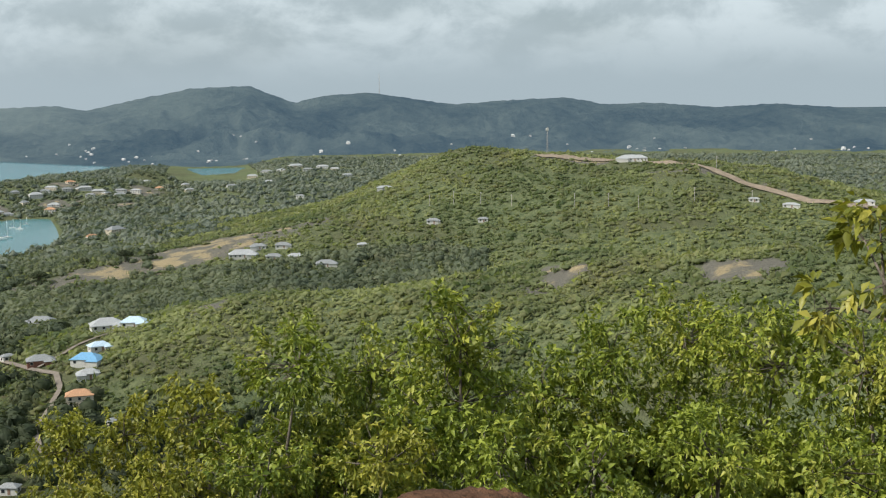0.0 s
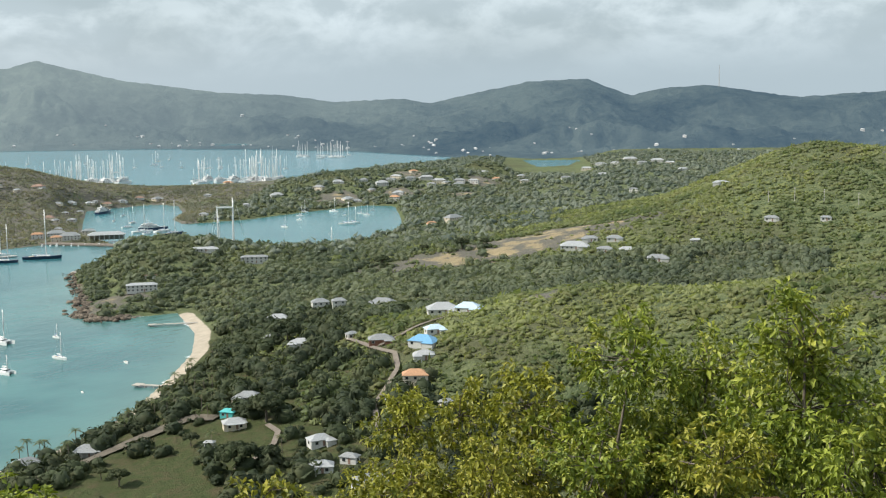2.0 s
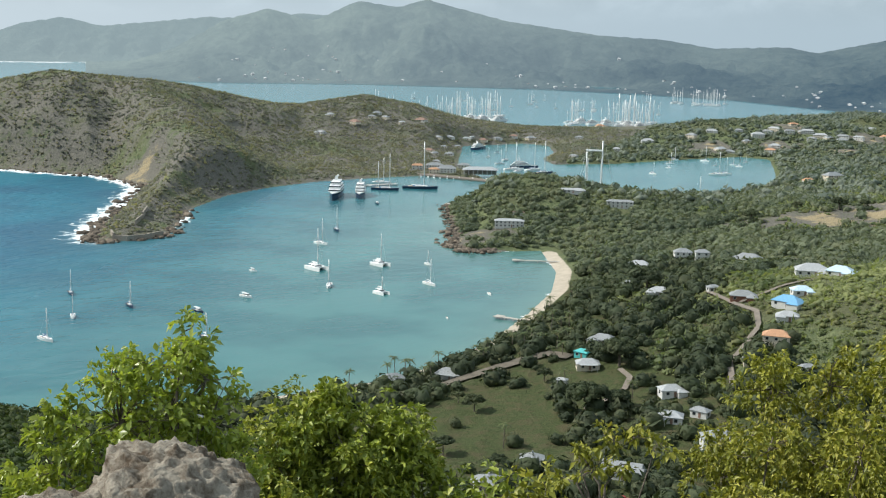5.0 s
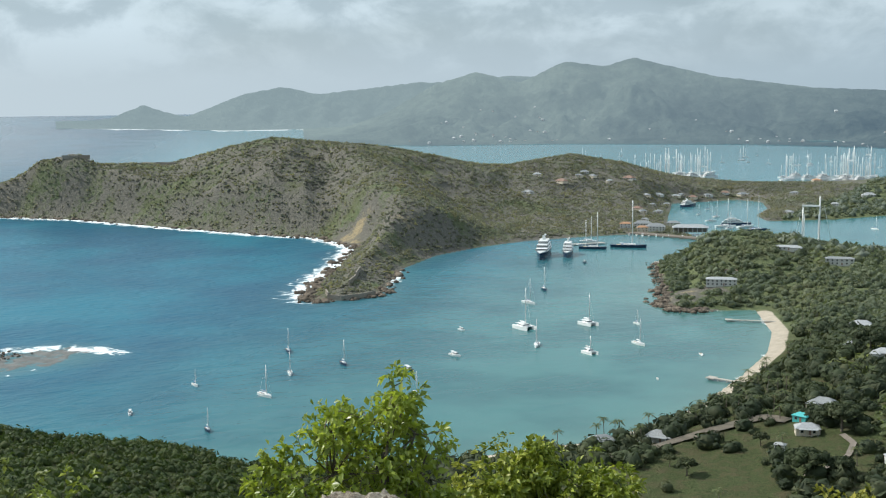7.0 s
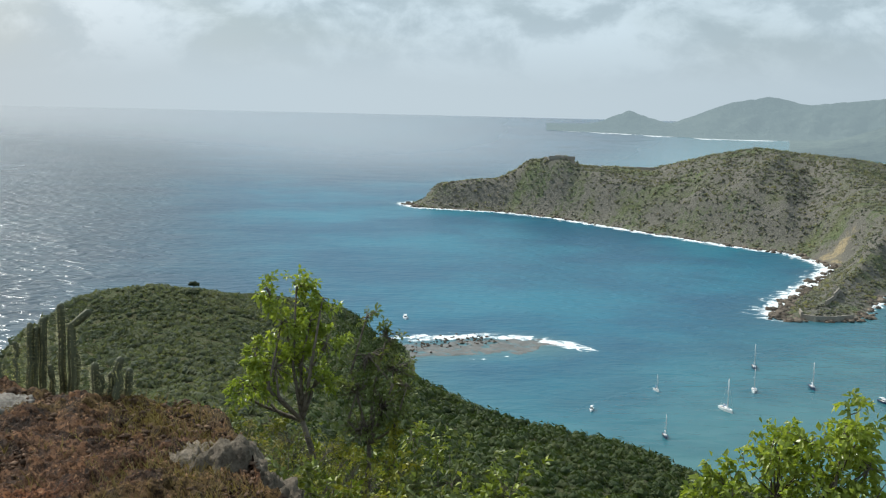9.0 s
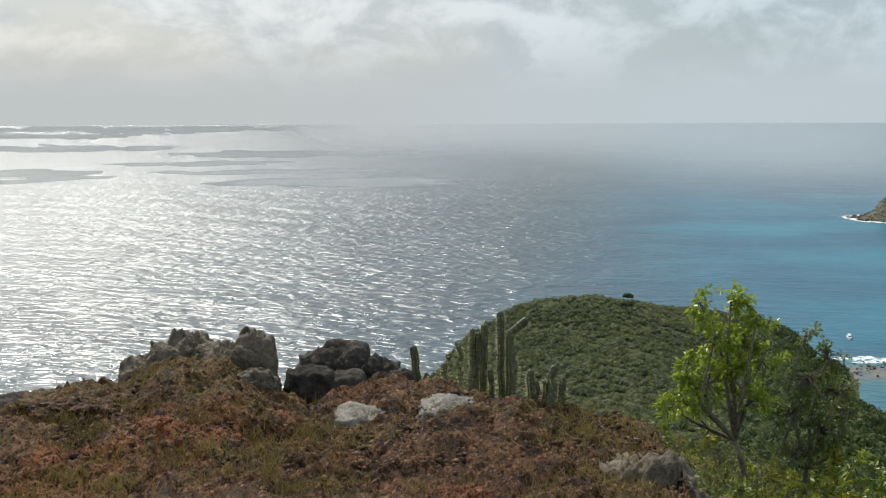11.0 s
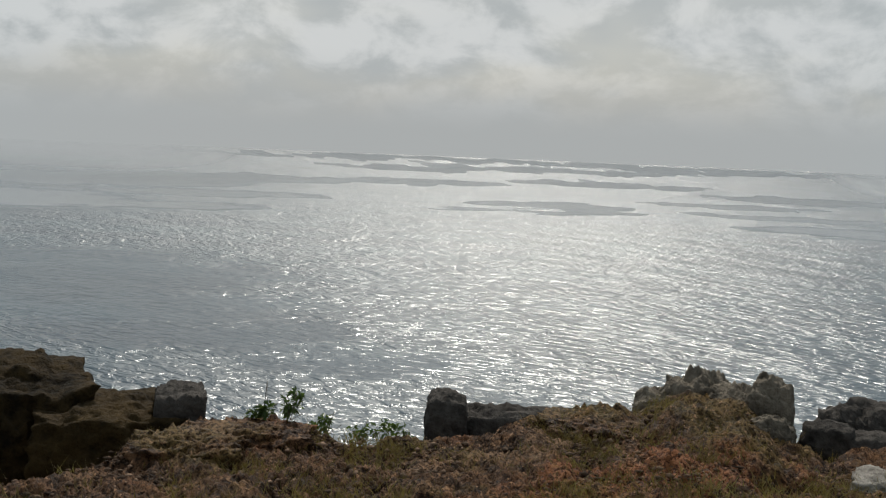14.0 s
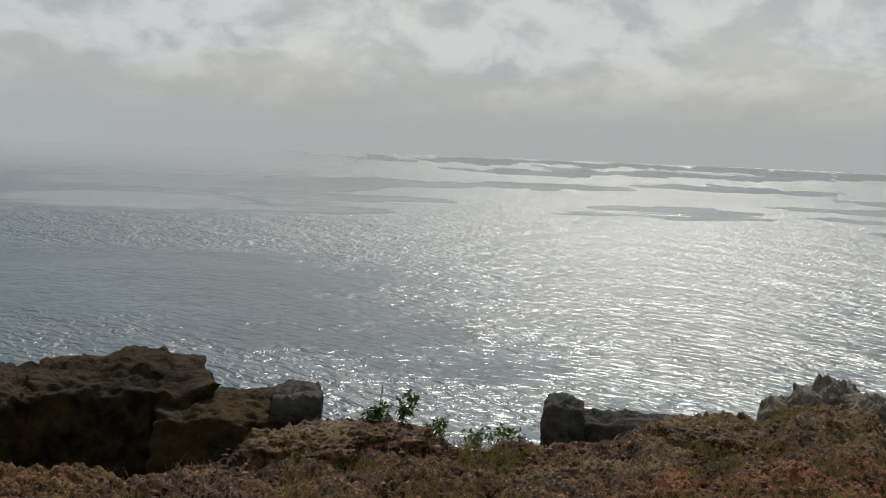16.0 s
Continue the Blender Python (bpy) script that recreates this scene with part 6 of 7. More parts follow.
for i, (x, y, w) in enumerate(HILL_HOUSES):
    house("white hall with shallow white roofs on the ridge" if i == 0 else "small white house on the ridge", x, y, w, WH, M_PALEROOF, 1, deep=0.45, group="houses on the green ridge", pitch=0.22)
for i, (x, y, w) in enumerate(DOCK_HOUSES):
    house("dockyard store with grey roof", x, y, w, CR if i % 2 else WH, (M_GREYROOF, M_TILEROOF, M_GREYROOF)[i % 3], 2, deep=0.5, group="dockyard stores")
for i, (x, y, w) in enumerate(SPIT_HOUSES):
    house("pale villa among trees by the inner harbour", x, y, w, WH if i % 3 else CR, (M_GREYROOF, M_PALEROOF, M_GREYROOF, M_TILEROOF, M_PALEROOF)[i % 5], 1 + (i % 4 == 0), deep=0.55, group="villas by the inner harbour", turn=(i * 53) % 80 - 30)
for i, (x, y, w) in enumerate(FORT_HOUSES):
    house("pale house on the wooded headland slope", x, y, w, CR if i % 3 else WH, (M_GREYROOF, M_PALEROOF, M_BROWNROOF, M_GREYROOF)[i % 4], 1, deep=0.6, group="houses on the headland slope", turn=(i * 47) % 90 - 20)

for i, (x, y, w) in enumerate(LOWLAND_HOUSES):
    house("pale low building among the lowland trees", x, y, w, WH if i % 3 else CR, (M_PALEROOF, M_GREYROOF, M_PALEROOF)[i % 3], 2, deep=0.4, group="buildings in the lowland", turn=math.degrees(math.atan2(-x, y)) + (i * 41) % 50 - 25)


def boathouse(x, y, w):
    """The open-sided boathouse of the dockyard: pillars under a white roof."""
    root = thing("boathouse", "open-sided dockyard boathouse with white roof and pillars", "boathouse", at=(x, y, 2.0), turn=20)
    part("roof", roof_shape(w, 13, 3.4, 0.6, 6.4, True), M_PALEROOF, root)
    part("back_wall", box((w * 0.96, 0.5, 6.2), (0, 5.5, 0)), M_STONE, root)
    for k in range(8):
        part("pillar", box((1.1, 1.1, 6.3), (-w * 0.46 + k * w * 0.92 / 7, -5.6, 0), 0.08), M_WHITE, root)
    return root


boathouse(-471, 1252, 40)
quay = part("quay", box((120, 14, 1.6), (0, 0, -0.4), 0.1), M_ROAD, None)
quay.matrix_basis = pose(-492, 1222, 0.6, 0, 0, -12)
tagged(quay, "pale stone dockyard quay", "quay")
dock = part("dock", box((26, 8, 1.6), (0, 0, -0.4), 0.1), M_PIER, None)
dock.matrix_basis = pose(-406, 1022, 0.5, 0, 0, 62)
tagged(dock, "low white boat dock below the point", "dock")


# ---- boats ----
def hull_shape(length, beam, free, fine=1.0, transom=0.75, draught=0.4):
    """A lofted hull with a pointed bow at +x and a transom at -x, and its deck."""
    b = bmesh.new()
    rings = []
    n = 10
    for i in range(n + 1):
        s = i / n
        half = beam / 2 * (transom + (1 - transom) * math.sin(min(s / 0.45, 1) * math.pi / 2)) * (1 - max(0, (s - 0.45) / 0.55) ** (1.7 * fine)) + 0.02
        top = free * (1 + 0.35 * (s - 0.35) ** 2 + 0.12 * s)
        x = -length / 2 + s * length
        keel = x - (0.06 * length if i == n else 0)
        rings.append([b.verts.new((x, half, top)), b.verts.new((x - 0.02 * length * s, half * 0.86, 0.0)), b.verts.new((keel, 0, -draught)),
                      b.verts.new((x - 0.02 * length * s, -half * 0.86, 0.0)), b.verts.new((x, -half, top))])
    for r, q in zip(rings, rings[1:]):
        for k in range(4):
            b.faces.new((r[k], r[k + 1], q[k + 1], q[k]))
        b.faces.new((r[4], r[0], q[0], q[4]))
    b.faces.new(rings[0])
    b.faces.new(rings[-1][::-1])
    bmesh.ops.recalc_face_normals(b, faces=b.faces[:])
    return b


def spar(a, b, r0, r1=None, sides=6):
    a, b = Vector(a), Vector(b)
    v, f = tube_arrays([a, a.lerp(b, 0.5), b], [r0, (r0 + (r1 or r0)) / 2, r1 or r0], sides)
    return tri_mesh("spar", np.array([p[:] for p in v]), np.array(f), M_SPAR, True)


def yacht(label, x, y, mast, turn, hull_mat=None, group="yachts at anchor", masts=1, category="sailing yacht", stout=1.0):
    """A sailing yacht lying to its anchor: hull, deckhouse, mast, boom with furled sail, stays."""
    ln = mast / 1.32
    beam, free = ln * 0.29, 0.55 + ln * 0.055
    root = thing("sailing_yacht", label, category, group, at=(x, y, 0), turn=turn)
    part("hull", hull_shape(ln, beam, free), hull_mat or M_GEL, root)
    part("deck", box((ln * 0.62, beam * 0.62, 0.06), (-ln * 0.05, 0, free * 1.02), 0.0), M_DECK, root)
    cab = part("deckhouse", box((ln * 0.36, beam * 0.52, 0.35 + ln * 0.02), (0.02 * ln, 0, free * 1.03), 0.08, 0.86), M_GEL, root)
    part("cabin_window", box((ln * 0.26, beam * 0.54, 0.18), (0.02 * ln, 0, free * 1.03 + 0.14)), M_GLASS, cab)
    part("sprayhood", box((ln * 0.10, beam * 0.5, 0.5), (-ln * 0.17, 0, free * 1.05 + 0.2), 0.1, 0.8), M_SAIL, root)
    spots = [0.10] if masts == 1 else [0.16, -0.26]
    for k, s in enumerate(spots):
        h = mast * (1.0 if k == 0 else (0.98 if stout > 2 else 0.78))
        fat = (0.11 + mast * 0.0095) * stout
        m = part("mast", spar((s * ln, 0, free), (s * ln, 0, h), fat, fat * 0.7), M_SPAR, root)
        part("spreader", spar((s * ln, -beam * 0.28, h * 0.62), (s * ln, beam * 0.28, h * 0.62), fat * 0.4), M_SPAR, m)
        bm = part("boom", spar((s * ln, 0, free + 1.3), (s * ln - ln * 0.36, 0, free + 1.5), fat * 0.7), M_SPAR, root)
        part("furled_sail", tube([Vector((s * ln - 0.1, 0, free + 1.55)), Vector((s * ln - ln * 0.18, 0, free + 1.75)), Vector((s * ln - ln * 0.35, 0, free + 1.65))], [0.22, 0.26, 0.12], M_SAIL if k == 0 and int(x) % 3 else M_GEL), M_SAIL if int(x) % 3 else M_GEL, bm)
    part("forestay", spar((spots[0] * ln, 0, mast * 0.97), (ln * 0.49, 0, free * 1.3), 0.03), M_SPAR, root)
    part("backstay", spar((spots[-1] * ln, 0, mast * 0.76 if masts > 1 else mast * 0.97), (-ln * 0.48, 0, free * 1.1), 0.025), M_SPAR, root)
    return root


def catamaran(x, y, ln, mast, turn, label):
    root = thing("catamaran", label, "catamaran", "yachts at anchor", at=(x, y, 0), turn=turn)
    beam = ln * 0.52
    for s in (-1, 1):
        h = hull_shape(ln, ln * 0.13, ln * 0.10 + 0.5, 0.8)
        for v in h.verts:
            v.co.y += s * beam * 0.42
        part("hull", h, M_GEL, root)
    part("bridge_deck", box((ln * 0.62, beam * 0.84, 0.6), (-ln * 0.10, 0, ln * 0.07 + 0.4), 0.08), M_GEL, root)
    c = part("saloon", box((ln * 0.38, beam * 0.62, 1.3), (-ln * 0.08, 0, ln * 0.07 + 1.0), 0.15, 0.82), M_GEL, root)
    part("saloon_window", box((ln * 0.36, beam * 0.58, 0.45), (-ln * 0.08, 0, ln * 0.07 + 1.45), 0.0, 0.95), M_GLASS, c)
    part("awning", box((ln * 0.2, beam * 0.6, 0.1), (-ln * 0.32, 0, ln * 0.07 + 2.2), 0.03), M_GEL, root)
    part("mast", spar((ln * 0.06, 0, ln * 0.07 + 2), (ln * 0.06, 0, mast), 0.34, 0.22), M_SPAR, root)
    bm = part("boom", spar((ln * 0.06, 0, ln * 0.07 + 3), (-ln * 0.36, 0, ln * 0.07 + 3.3), 0.12), M_SPAR, root)
    part("furled_sail", tube([Vector((ln * 0.04, 0, ln * 0.07 + 3.4)), Vector((-ln * 0.15, 0, ln * 0.07 + 3.6)), Vector((-ln * 0.35, 0, ln * 0.07 + 3.5))], [0.35, 0.35, 0.15], M_GEL), M_GEL, bm)
    part("forestay", spar((ln * 0.06, 0, mast * 0.95), (ln * 0.42, 0, ln * 0.1 + 0.8), 0.03), M_SPAR, root)
    return root


def launch(x, y, ln, turn, label, cabin=True, dark=False):
    root = thing("motor_launch", label, "motorboat", "small craft at anchor", at=(x, y, 0), turn=turn)
    part("hull", hull_shape(ln, ln * 0.32, 0.5 + ln * 0.05, transom=0.9), M_NAVY if dark else M_GEL, root)
    part("deck", box((ln * 0.55, ln * 0.2, 0.06), (-ln * 0.05, 0, 0.5 + ln * 0.052)), M_DECK, root)
    if cabin:
        c = part("cabin", box((ln * 0.36, ln * 0.2, 0.7 + ln * 0.06), (0, 0, 0.55 + ln * 0.05), 0.08, 0.85), M_GEL, root)
        part("windscreen", box((ln * 0.33, ln * 0.205, 0.35), (0.01 * ln, 0, 0.85 + ln * 0.07)), M_GLASS, c)
        part("canopy", box((ln * 0.3, ln * 0.22, 0.08), (-ln * 0.24, 0, 1.4 + ln * 0.1)), M_GEL, root)
    else:
        part("outboard", box((0.35, 0.3, 0.8), (-ln * 0.5, 0, 0.2), 0.05), M_TYRE, root)
        part("thwart", box((0.3, ln * 0.26, 0.06), (0, 0, 0.45 + ln * 0.04)), M_DECK, root)
    return root


def superyacht(x, y, beam, turn, label, hull=None, z0=0.0):
    """A motor yacht seen bow on: dark hull, stepped white decks, radar mast."""
    root = thing("superyacht", label, "motor yacht", "superyachts at the quay", at=(x, y, z0), turn=turn)
    ln = beam * 5.0
    part("hull", hull_shape(ln, beam, beam * 0.42, transom=0.92, draught=1.5), hull or M_NAVY, root)
    part("bulwark", hull_shape(ln * 0.995, beam * 1.01, beam * 0.12, transom=0.92, draught=0.0), M_GEL, root).location = (0, 0, beam * 0.42)
    z = beam * 0.5
    for k, (a, w) in enumerate(((0.66, 0.95), (0.54, 0.90), (0.36, 0.78))):
        deck = part("deck_tier", box((ln * a, beam * w, beam * 0.24), (-ln * (0.12 + 0.02 * k), 0, z), beam * 0.04, 0.95), M_GEL, root)
        part("window_band", box((ln * a * 0.99, beam * w * 0.99, beam * 0.08), (-ln * (0.12 + 0.02 * k), 0, z + beam * 0.10)), M_GLASS, deck)
        z += beam * 0.245
    part("radar_mast", box((beam * 0.12, beam * 0.3, beam * 0.35), (-ln * 0.16, 0, z), 0.05, 0.6), M_GEL, root)
    part("radar_dome", box((beam * 0.16, beam * 0.16, beam * 0.16), (-ln * 0.16, beam * 0.12, z + beam * 0.3), beam * 0.05), M_GEL, root)
    return root


HEAD = -35  # boats lie head to the trade wind
YACHTS = [(-433, 826, 19.0), (-413, 763, 19.4), (-335, 629, 17.3), (-282, 664, 16.8), (-408, 528, 14.9), (-459, 539, 15.1), (-419, 493, 13.0), (-398, 448, 16.8), (-446, 446, 9.5), (-330, 487, 13.5), (-378, 385, 11.0), (-310, 726, 10.0)]
for i, (x, y, m) in enumerate(YACHTS):
    dark = i in (0, 5, 4, 9, 10)
    yacht("navy-hulled sailing yacht lying at anchor" if dark else "white sailing yacht lying at anchor", x, y, m, HEAD + (i * 29 % 34 - 17) - (40 if i == 2 else 0), M_NAVY if dark else M_GEL)
for x, y, ln, m in ((-368, 674, 17.0, 28.0), (-337, 707, 14.4, 22.0), (-297, 625, 10.5, 11.0)):
    catamaran(x, y, ln, m, HEAD + 8, "white sailing catamaran lying at anchor")
for x, y, ln, cab, dark in ((-402, 649, 6.5, True, False), (-364, 580, 10.0, True, False), (-367, 535, 9.5, True, True), (-432, 387, 6.5, True, False), (-238, 654, 5.7, False, False), (-237, 584, 3.0, False, False), (-473, 984, 8.5, True, True), (-692, 440, 11.0, True, False)):
    launch(x, y, ln, HEAD + int(x) % 40 - 20, "small open white dinghy on a mooring" if not cab else ("dark-hulled motor launch on a mooring" if dark else "white motor launch on a mooring"), cab, dark)
superyacht(-530, 1008, 12.5, -68, "large white and navy superyacht moored bow out")
superyacht(-512, 1026, 10.0, -66, "white and navy superyacht moored bow out")
yacht("big navy-hulled sailing yacht at the quay", -512, 1084, 38.0, 12, M_NAVY, "large yachts at the quay", 2)
yacht("long dark-hulled sloop at the quay", -485, 1113, 49.0, 14, M_NAVY, "large yachts at the quay")
yacht("white ketch berthed behind the quay", -540, 1134, 28.0, 20, M_GEL, "large yachts at the quay")
big = yacht("very large twin-masted white sailing yacht", -322, 1205, 52.0, 6, M_GEL, "large yachts in the inner harbour", 2, stout=1.55)
part("yard", box((17.0, 2.6, 1.6), (-3.0, 0, 41.0), 0.2), M_GEL, big)
for x in (-9.0, 5.0):
    part("mast", spar((x, 1.5, 4), (x, 1.5, 33), 0.45, 0.3), M_SPAR, big)
for a, b in (((10, 0, 44), (19, 0, 4)), ((-10, 0, 44), (-19, 0, 4)), ((-10, 0, 30), (-17, 0, 4))):
    part("stay", spar(a, b, 0.14), M_SPAR, big)
part("superstructure", box((20, 6.5, 4.6), (-2, 0, 3.2), 0.4, 0.85), M_GEL, big)
for i in range(13):
    launch(-528 + i * 7.6, 1212 + (i * 5 % 3) * 1.2 + i * 0.7, 6.5 + i % 3, -75 + i * 7 % 20, "small white motor launch moored along the quay", i % 2 == 0)
yacht("white sloop behind the wooded point", -203, 1150, 27.0, -30, M_GEL, "large yachts in the inner harbour")
INNER = [(-302, 1396, 15.2), (-309, 1531, 15.1), (-316, 1590, 17.4), (-300, 1478, 11), (-275, 1595, 20.4), (-230, 1426, 28.0), (-223, 1442, 21.2), (-233, 1563, 12), (-222, 1545, 13.7), (-222, 1603, 10), (-251, 1539, 9)]
for i, (x, y, m) in enumerate(INNER):
    yacht("white sailing yacht in the inner harbour", x, y, m, HEAD + i * 31 % 40, None, "yachts in the inner harbour")
for i, (x, y, m) in enumerate([(-462, 1345, 34), (-440, 1352, 34), (-545, 1478, 14), (-557, 1546, 12), (-511, 1451, 22), (-418, 1322, 40), (-470, 1375, 16), (-500, 1400, 20), (-452, 1330, 20)]):
    yacht("white sailing yacht berthed at the dockyard", x, y, m, 40 + i * 23 % 50, M_NAVY if i == 5 else None, "yachts at the dockyard")
superyacht(-458, 1372, 7.0, 20, "white motor yacht berthed at the dockyard")
superyacht(-600, 1588, 7.5, 80, "white motor yacht berthed at the dockyard")


def marina(label, group, az0, az1, r0, r1, n, tall0, tall1, seed):
    """Yachts packed along the berths of the outer harbour."""
    rng = np.random.RandomState(seed)
    kinds = [yacht(label, 0, 0, m, 0, None, group, k, stout=1.15) for m, k in ((tall0, 1), ((tall0 + tall1) / 2, 1), (tall1, 2))]
    for i in range(n):
        az, r = rng.uniform(az0, az1), rng.uniform(r0, r1)
        p = bearing(az, r, float(sea_level(r)))
        turn = rng.choice([60, 75, 240, 255]) + rng.normal() * 4
        if i < 3:
            kinds[i].matrix_basis = pose(p.x, p.y, p.z, 0, 0, turn)
        else:
            copy_thing(kinds[int(rng.choice([0, 0, 1, 1, 2]))], pose(p.x, p.y, p.z, 0, 0, turn))


marina("tall-masted yacht berthed in the outer harbour", "yachts in the outer marina", 19.4, 23.4, 2330, 2480, 34, 30, 56, 61)
marina("tall-masted yacht berthed in the outer harbour", "yachts in the second marina", 12.4, 16.6, 2230, 2420, 34, 30, 60, 62)
for az, r, beam, turn in ((19.7, 2330, 9, 70), (20.5, 2300, 10, 80), (21.3, 2350, 8, 250), (22.2, 2330, 9, 75), (12.9, 2260, 8, 70), (13.7, 2270, 9, 250), (14.5, 2290, 10, 75), (15.2, 2300, 8, 70), (15.9, 2320, 9, 255)):
    p = bearing(az, r)
    superyacht(p.x, p.y, beam, turn, "white motor yacht berthed in the outer harbour", M_GEL)
marina("yacht moored far off in the outer harbour", "yachts moored in the outer harbour", 8, 26, 2650, 3300, 26, 16, 30, 63)
marina("yacht berthed along the far shore", "yachts along the far shore", 8.8, 11.5, 3180, 3300, 16, 26, 44, 64)


# ---- piers, roads, poles, cars ----
def pier(a, b, width, label):
    a, b = Vector((*a, 0)), Vector((*b, 0))
    ln = (b - a).length
    root = thing("pier", label, "pier", at=(a + b) / 2, turn=math.degrees(math.atan2((b - a).y, (b - a).x)))
    part("deck", box((ln, width, 0.35), (0, 0, 1.0), 0.04), M_PIER, root)
    for k in range(5):
        for s in (-1, 1):
            part("pile", box((0.3, 0.3, 3.0), (-ln * 0.45 + k * ln * 0.225, s * width * 0.42, -1.9)), M_POLE, root)
    part("pier_head", box((5, width * 2, 0.4), (-ln / 2 + 2.5, 0, 1.05), 0.04), M_PIER, root)
    return root


pier((-262, 765), (-228, 775), 2.6, "narrow pale pier off the white beach")
pier((-214, 598), (-190, 594), 2.6, "short grey jetty off the beach")
pier((-549, 1095), (-520, 1130), 6.0, "broad concrete pier with moored yachts")


def ribbon(name, line, width, mat, label):
    """A road laid over the ground."""
    pts = np.array(line, float)
    t = np.concatenate([[0], np.cumsum(np.hypot(*np.diff(pts, axis=0).T))])
    s = np.arange(0, t[-1], 3.0)
    x, y = np.interp(s, t, pts[:, 0]), np.interp(s, t, pts[:, 1])
    dx, dy = np.gradient(x), np.gradient(y)
    n = np.hypot(dx, dy)
    nx, ny = -dy / n, dx / n
    rows = []
    for k in (-0.5, -0.17, 0.17, 0.5):
        px, py = x + nx * k * width, y + ny * k * width
        rows.append(np.stack([px, py, height(px, py)[0] + 0.9], -1))
    me = grid_mesh(name, np.concatenate(rows), 4, len(s), False, mat)
    return tagged(new(name, me), label, "road", kind="structure")


ribbon("road", ROADS[0], 7.0, M_TRACK, "grey-brown dirt track behind the beach")
for line in ROADS[1:]:
    ribbon("road", line, 2.4, M_ROAD, "narrow pale concrete lane between the houses")
ribbon("road", HILL_ROAD, 13.0, M_DIRT, "broad brown dirt road along the ridge")
yard = ribbon("yard", HILL_YARD, 24.0, M_DIRT, "bare brown yard beside the white hall")


def pole(x, y, h):
    root = thing("utility_pole", "grey wooden utility pole with crossarm", "utility pole", "poles along the hill road", at=(x, y, ground_z(x, y)))
    part("shaft", spar((0, 0, -0.5), (0, 0, h), 0.26, 0.16), M_POLE, root)
    part("crossarm", box((2.4, 0.2, 0.2), (0, 0, h - 0.8)), M_POLE, root)
    return root


for x, y, h in [(205, 932, 11), (226, 925, 10), (249, 913, 10), (286, 863, 11), (307, 845, 10), (326, 831, 10), (369, 826, 11), (412, 817, 12), (424, 906, 11), (185, 933, 9)]:
    pole(x, y, h)


def lattice_mast(at, h, label, fat=0.5, drums=True):
    root = thing("radio_mast", label, "radio mast", at=at)
    for k in range(3):
        a = k * 2.094
        part("leg", spar((math.cos(a) * fat * 1.6, math.sin(a) * fat * 1.6, -2), (math.cos(a) * fat * 0.5, math.sin(a) * fat * 0.5, h), fat * 0.28, fat * 0.2), M_POLE, root)
    for k in range(6):
        part("brace", box((fat * 2.2 * (1 - k * 0.1), fat * 2.2 * (1 - k * 0.1), fat * 0.3), (0, 0, h * (k + 0.8) / 6.6)), M_POLE, root)
    if drums:
        part("antenna_panel", box((2.4, 2.4, 2.2), (0, 0, h * 0.86), 0.2), M_WHITE, root)
    return root


p = bearing(-17.0, 1120)
lattice_mast((p.x, p.y, ground_z(p.x, p.y)), 26, "slim white telephone mast on the green ridge")


def car(x, y, turn, paint, label):
    z = ground_z(x, y) + 0.92
    root = thing("parked_car", label, "car", at=(x, y, z), turn=turn)
    part("body", box((4.2, 1.75, 0.75), (0, 0, 0.3), 0.15), paint, root)
    c = part("cabin", box((2.2, 1.55, 0.6), (-0.2, 0, 1.03), 0.12, 0.82), paint, root)
    part("side_window", box((1.8, 1.58, 0.34), (-0.2, 0, 1.12), 0.0, 0.88), M_GLASS, c)
    for sx in (-1.3, 1.3):
        for sy in (-0.8, 0.8):
            b = bmesh.new()
            bmesh.ops.create_cone(b, cap_ends=True, segments=12, radius1=0.32, radius2=0.32, depth=0.22, matrix=Matrix.Translation((sx, sy, 0.32)) @ Matrix.Rotation(radians(90), 4, "X"))
            part("wheel", b, M_TYRE, root)


car(-77, 337, 10, M_RED, "red car parked on the lane")
car(-190, 446, 60, M_GEL, "white car parked by the beach")


# ---- palms and single trees ----
def palm(h, seed):
    rng = np.random.RandomState(seed)
    root = thing("coconut_palm", "coconut palm with arching fronds near the beach", "palm tree", "palms along the beach")
    lean = Vector((rng.uniform(-0.8, 0.8), rng.uniform(-0.8, 0.8), 0))
    part("trunk", tube([Vector((0, 0, -0.4)), Vector((0, 0, h * 0.5)) + lean * 0.4, Vector((0, 0, h)) + lean], [0.22, 0.16, 0.13], M_BARK, 6), M_BARK, root)
    top = Vector((0, 0, h)) + lean
    for k in range(13):
        a = k * 2.39996 + rng.normal() * 0.2
        up = rng.uniform(-0.1, 0.75)
        ln = rng.uniform(2.6, 3.6)
        d = Vector((math.cos(a), math.sin(a), 0))
        rib = [top + d * (ln * s) + Vector((0, 0, up * ln * s - 1.5 * ln * 0.42 * s * s)) for s in np.linspace(0, 1, 6)]
        side = d.cross(Vector((0, 0, 1)))
        v, f = [], []
        for i, (p, q) in enumerate(zip(rib, rib[1:])):
            for sgn in (-1, 1):
                for j in range(3):
                    m = p.lerp(q, j / 3.0)
                    wide = 0.75 * math.sin(math.pi * min(0.95, (i + j / 3 + 0.6) / 5.4)) + 0.1
                    n0 = len(v)
                    v += [m, p.lerp(q, j / 3.0 + 0.28), m + side * sgn * wide + (q - p) * 0.5 + Vector((0, 0, -0.35 * wide))]
                    f.append((n0, n0 + 1, n0 + 2))
        part("frond", tri_mesh("frond", np.array([p[:] for p in v]), np.array(f), M_PALM), M_PALM, root)
    return root


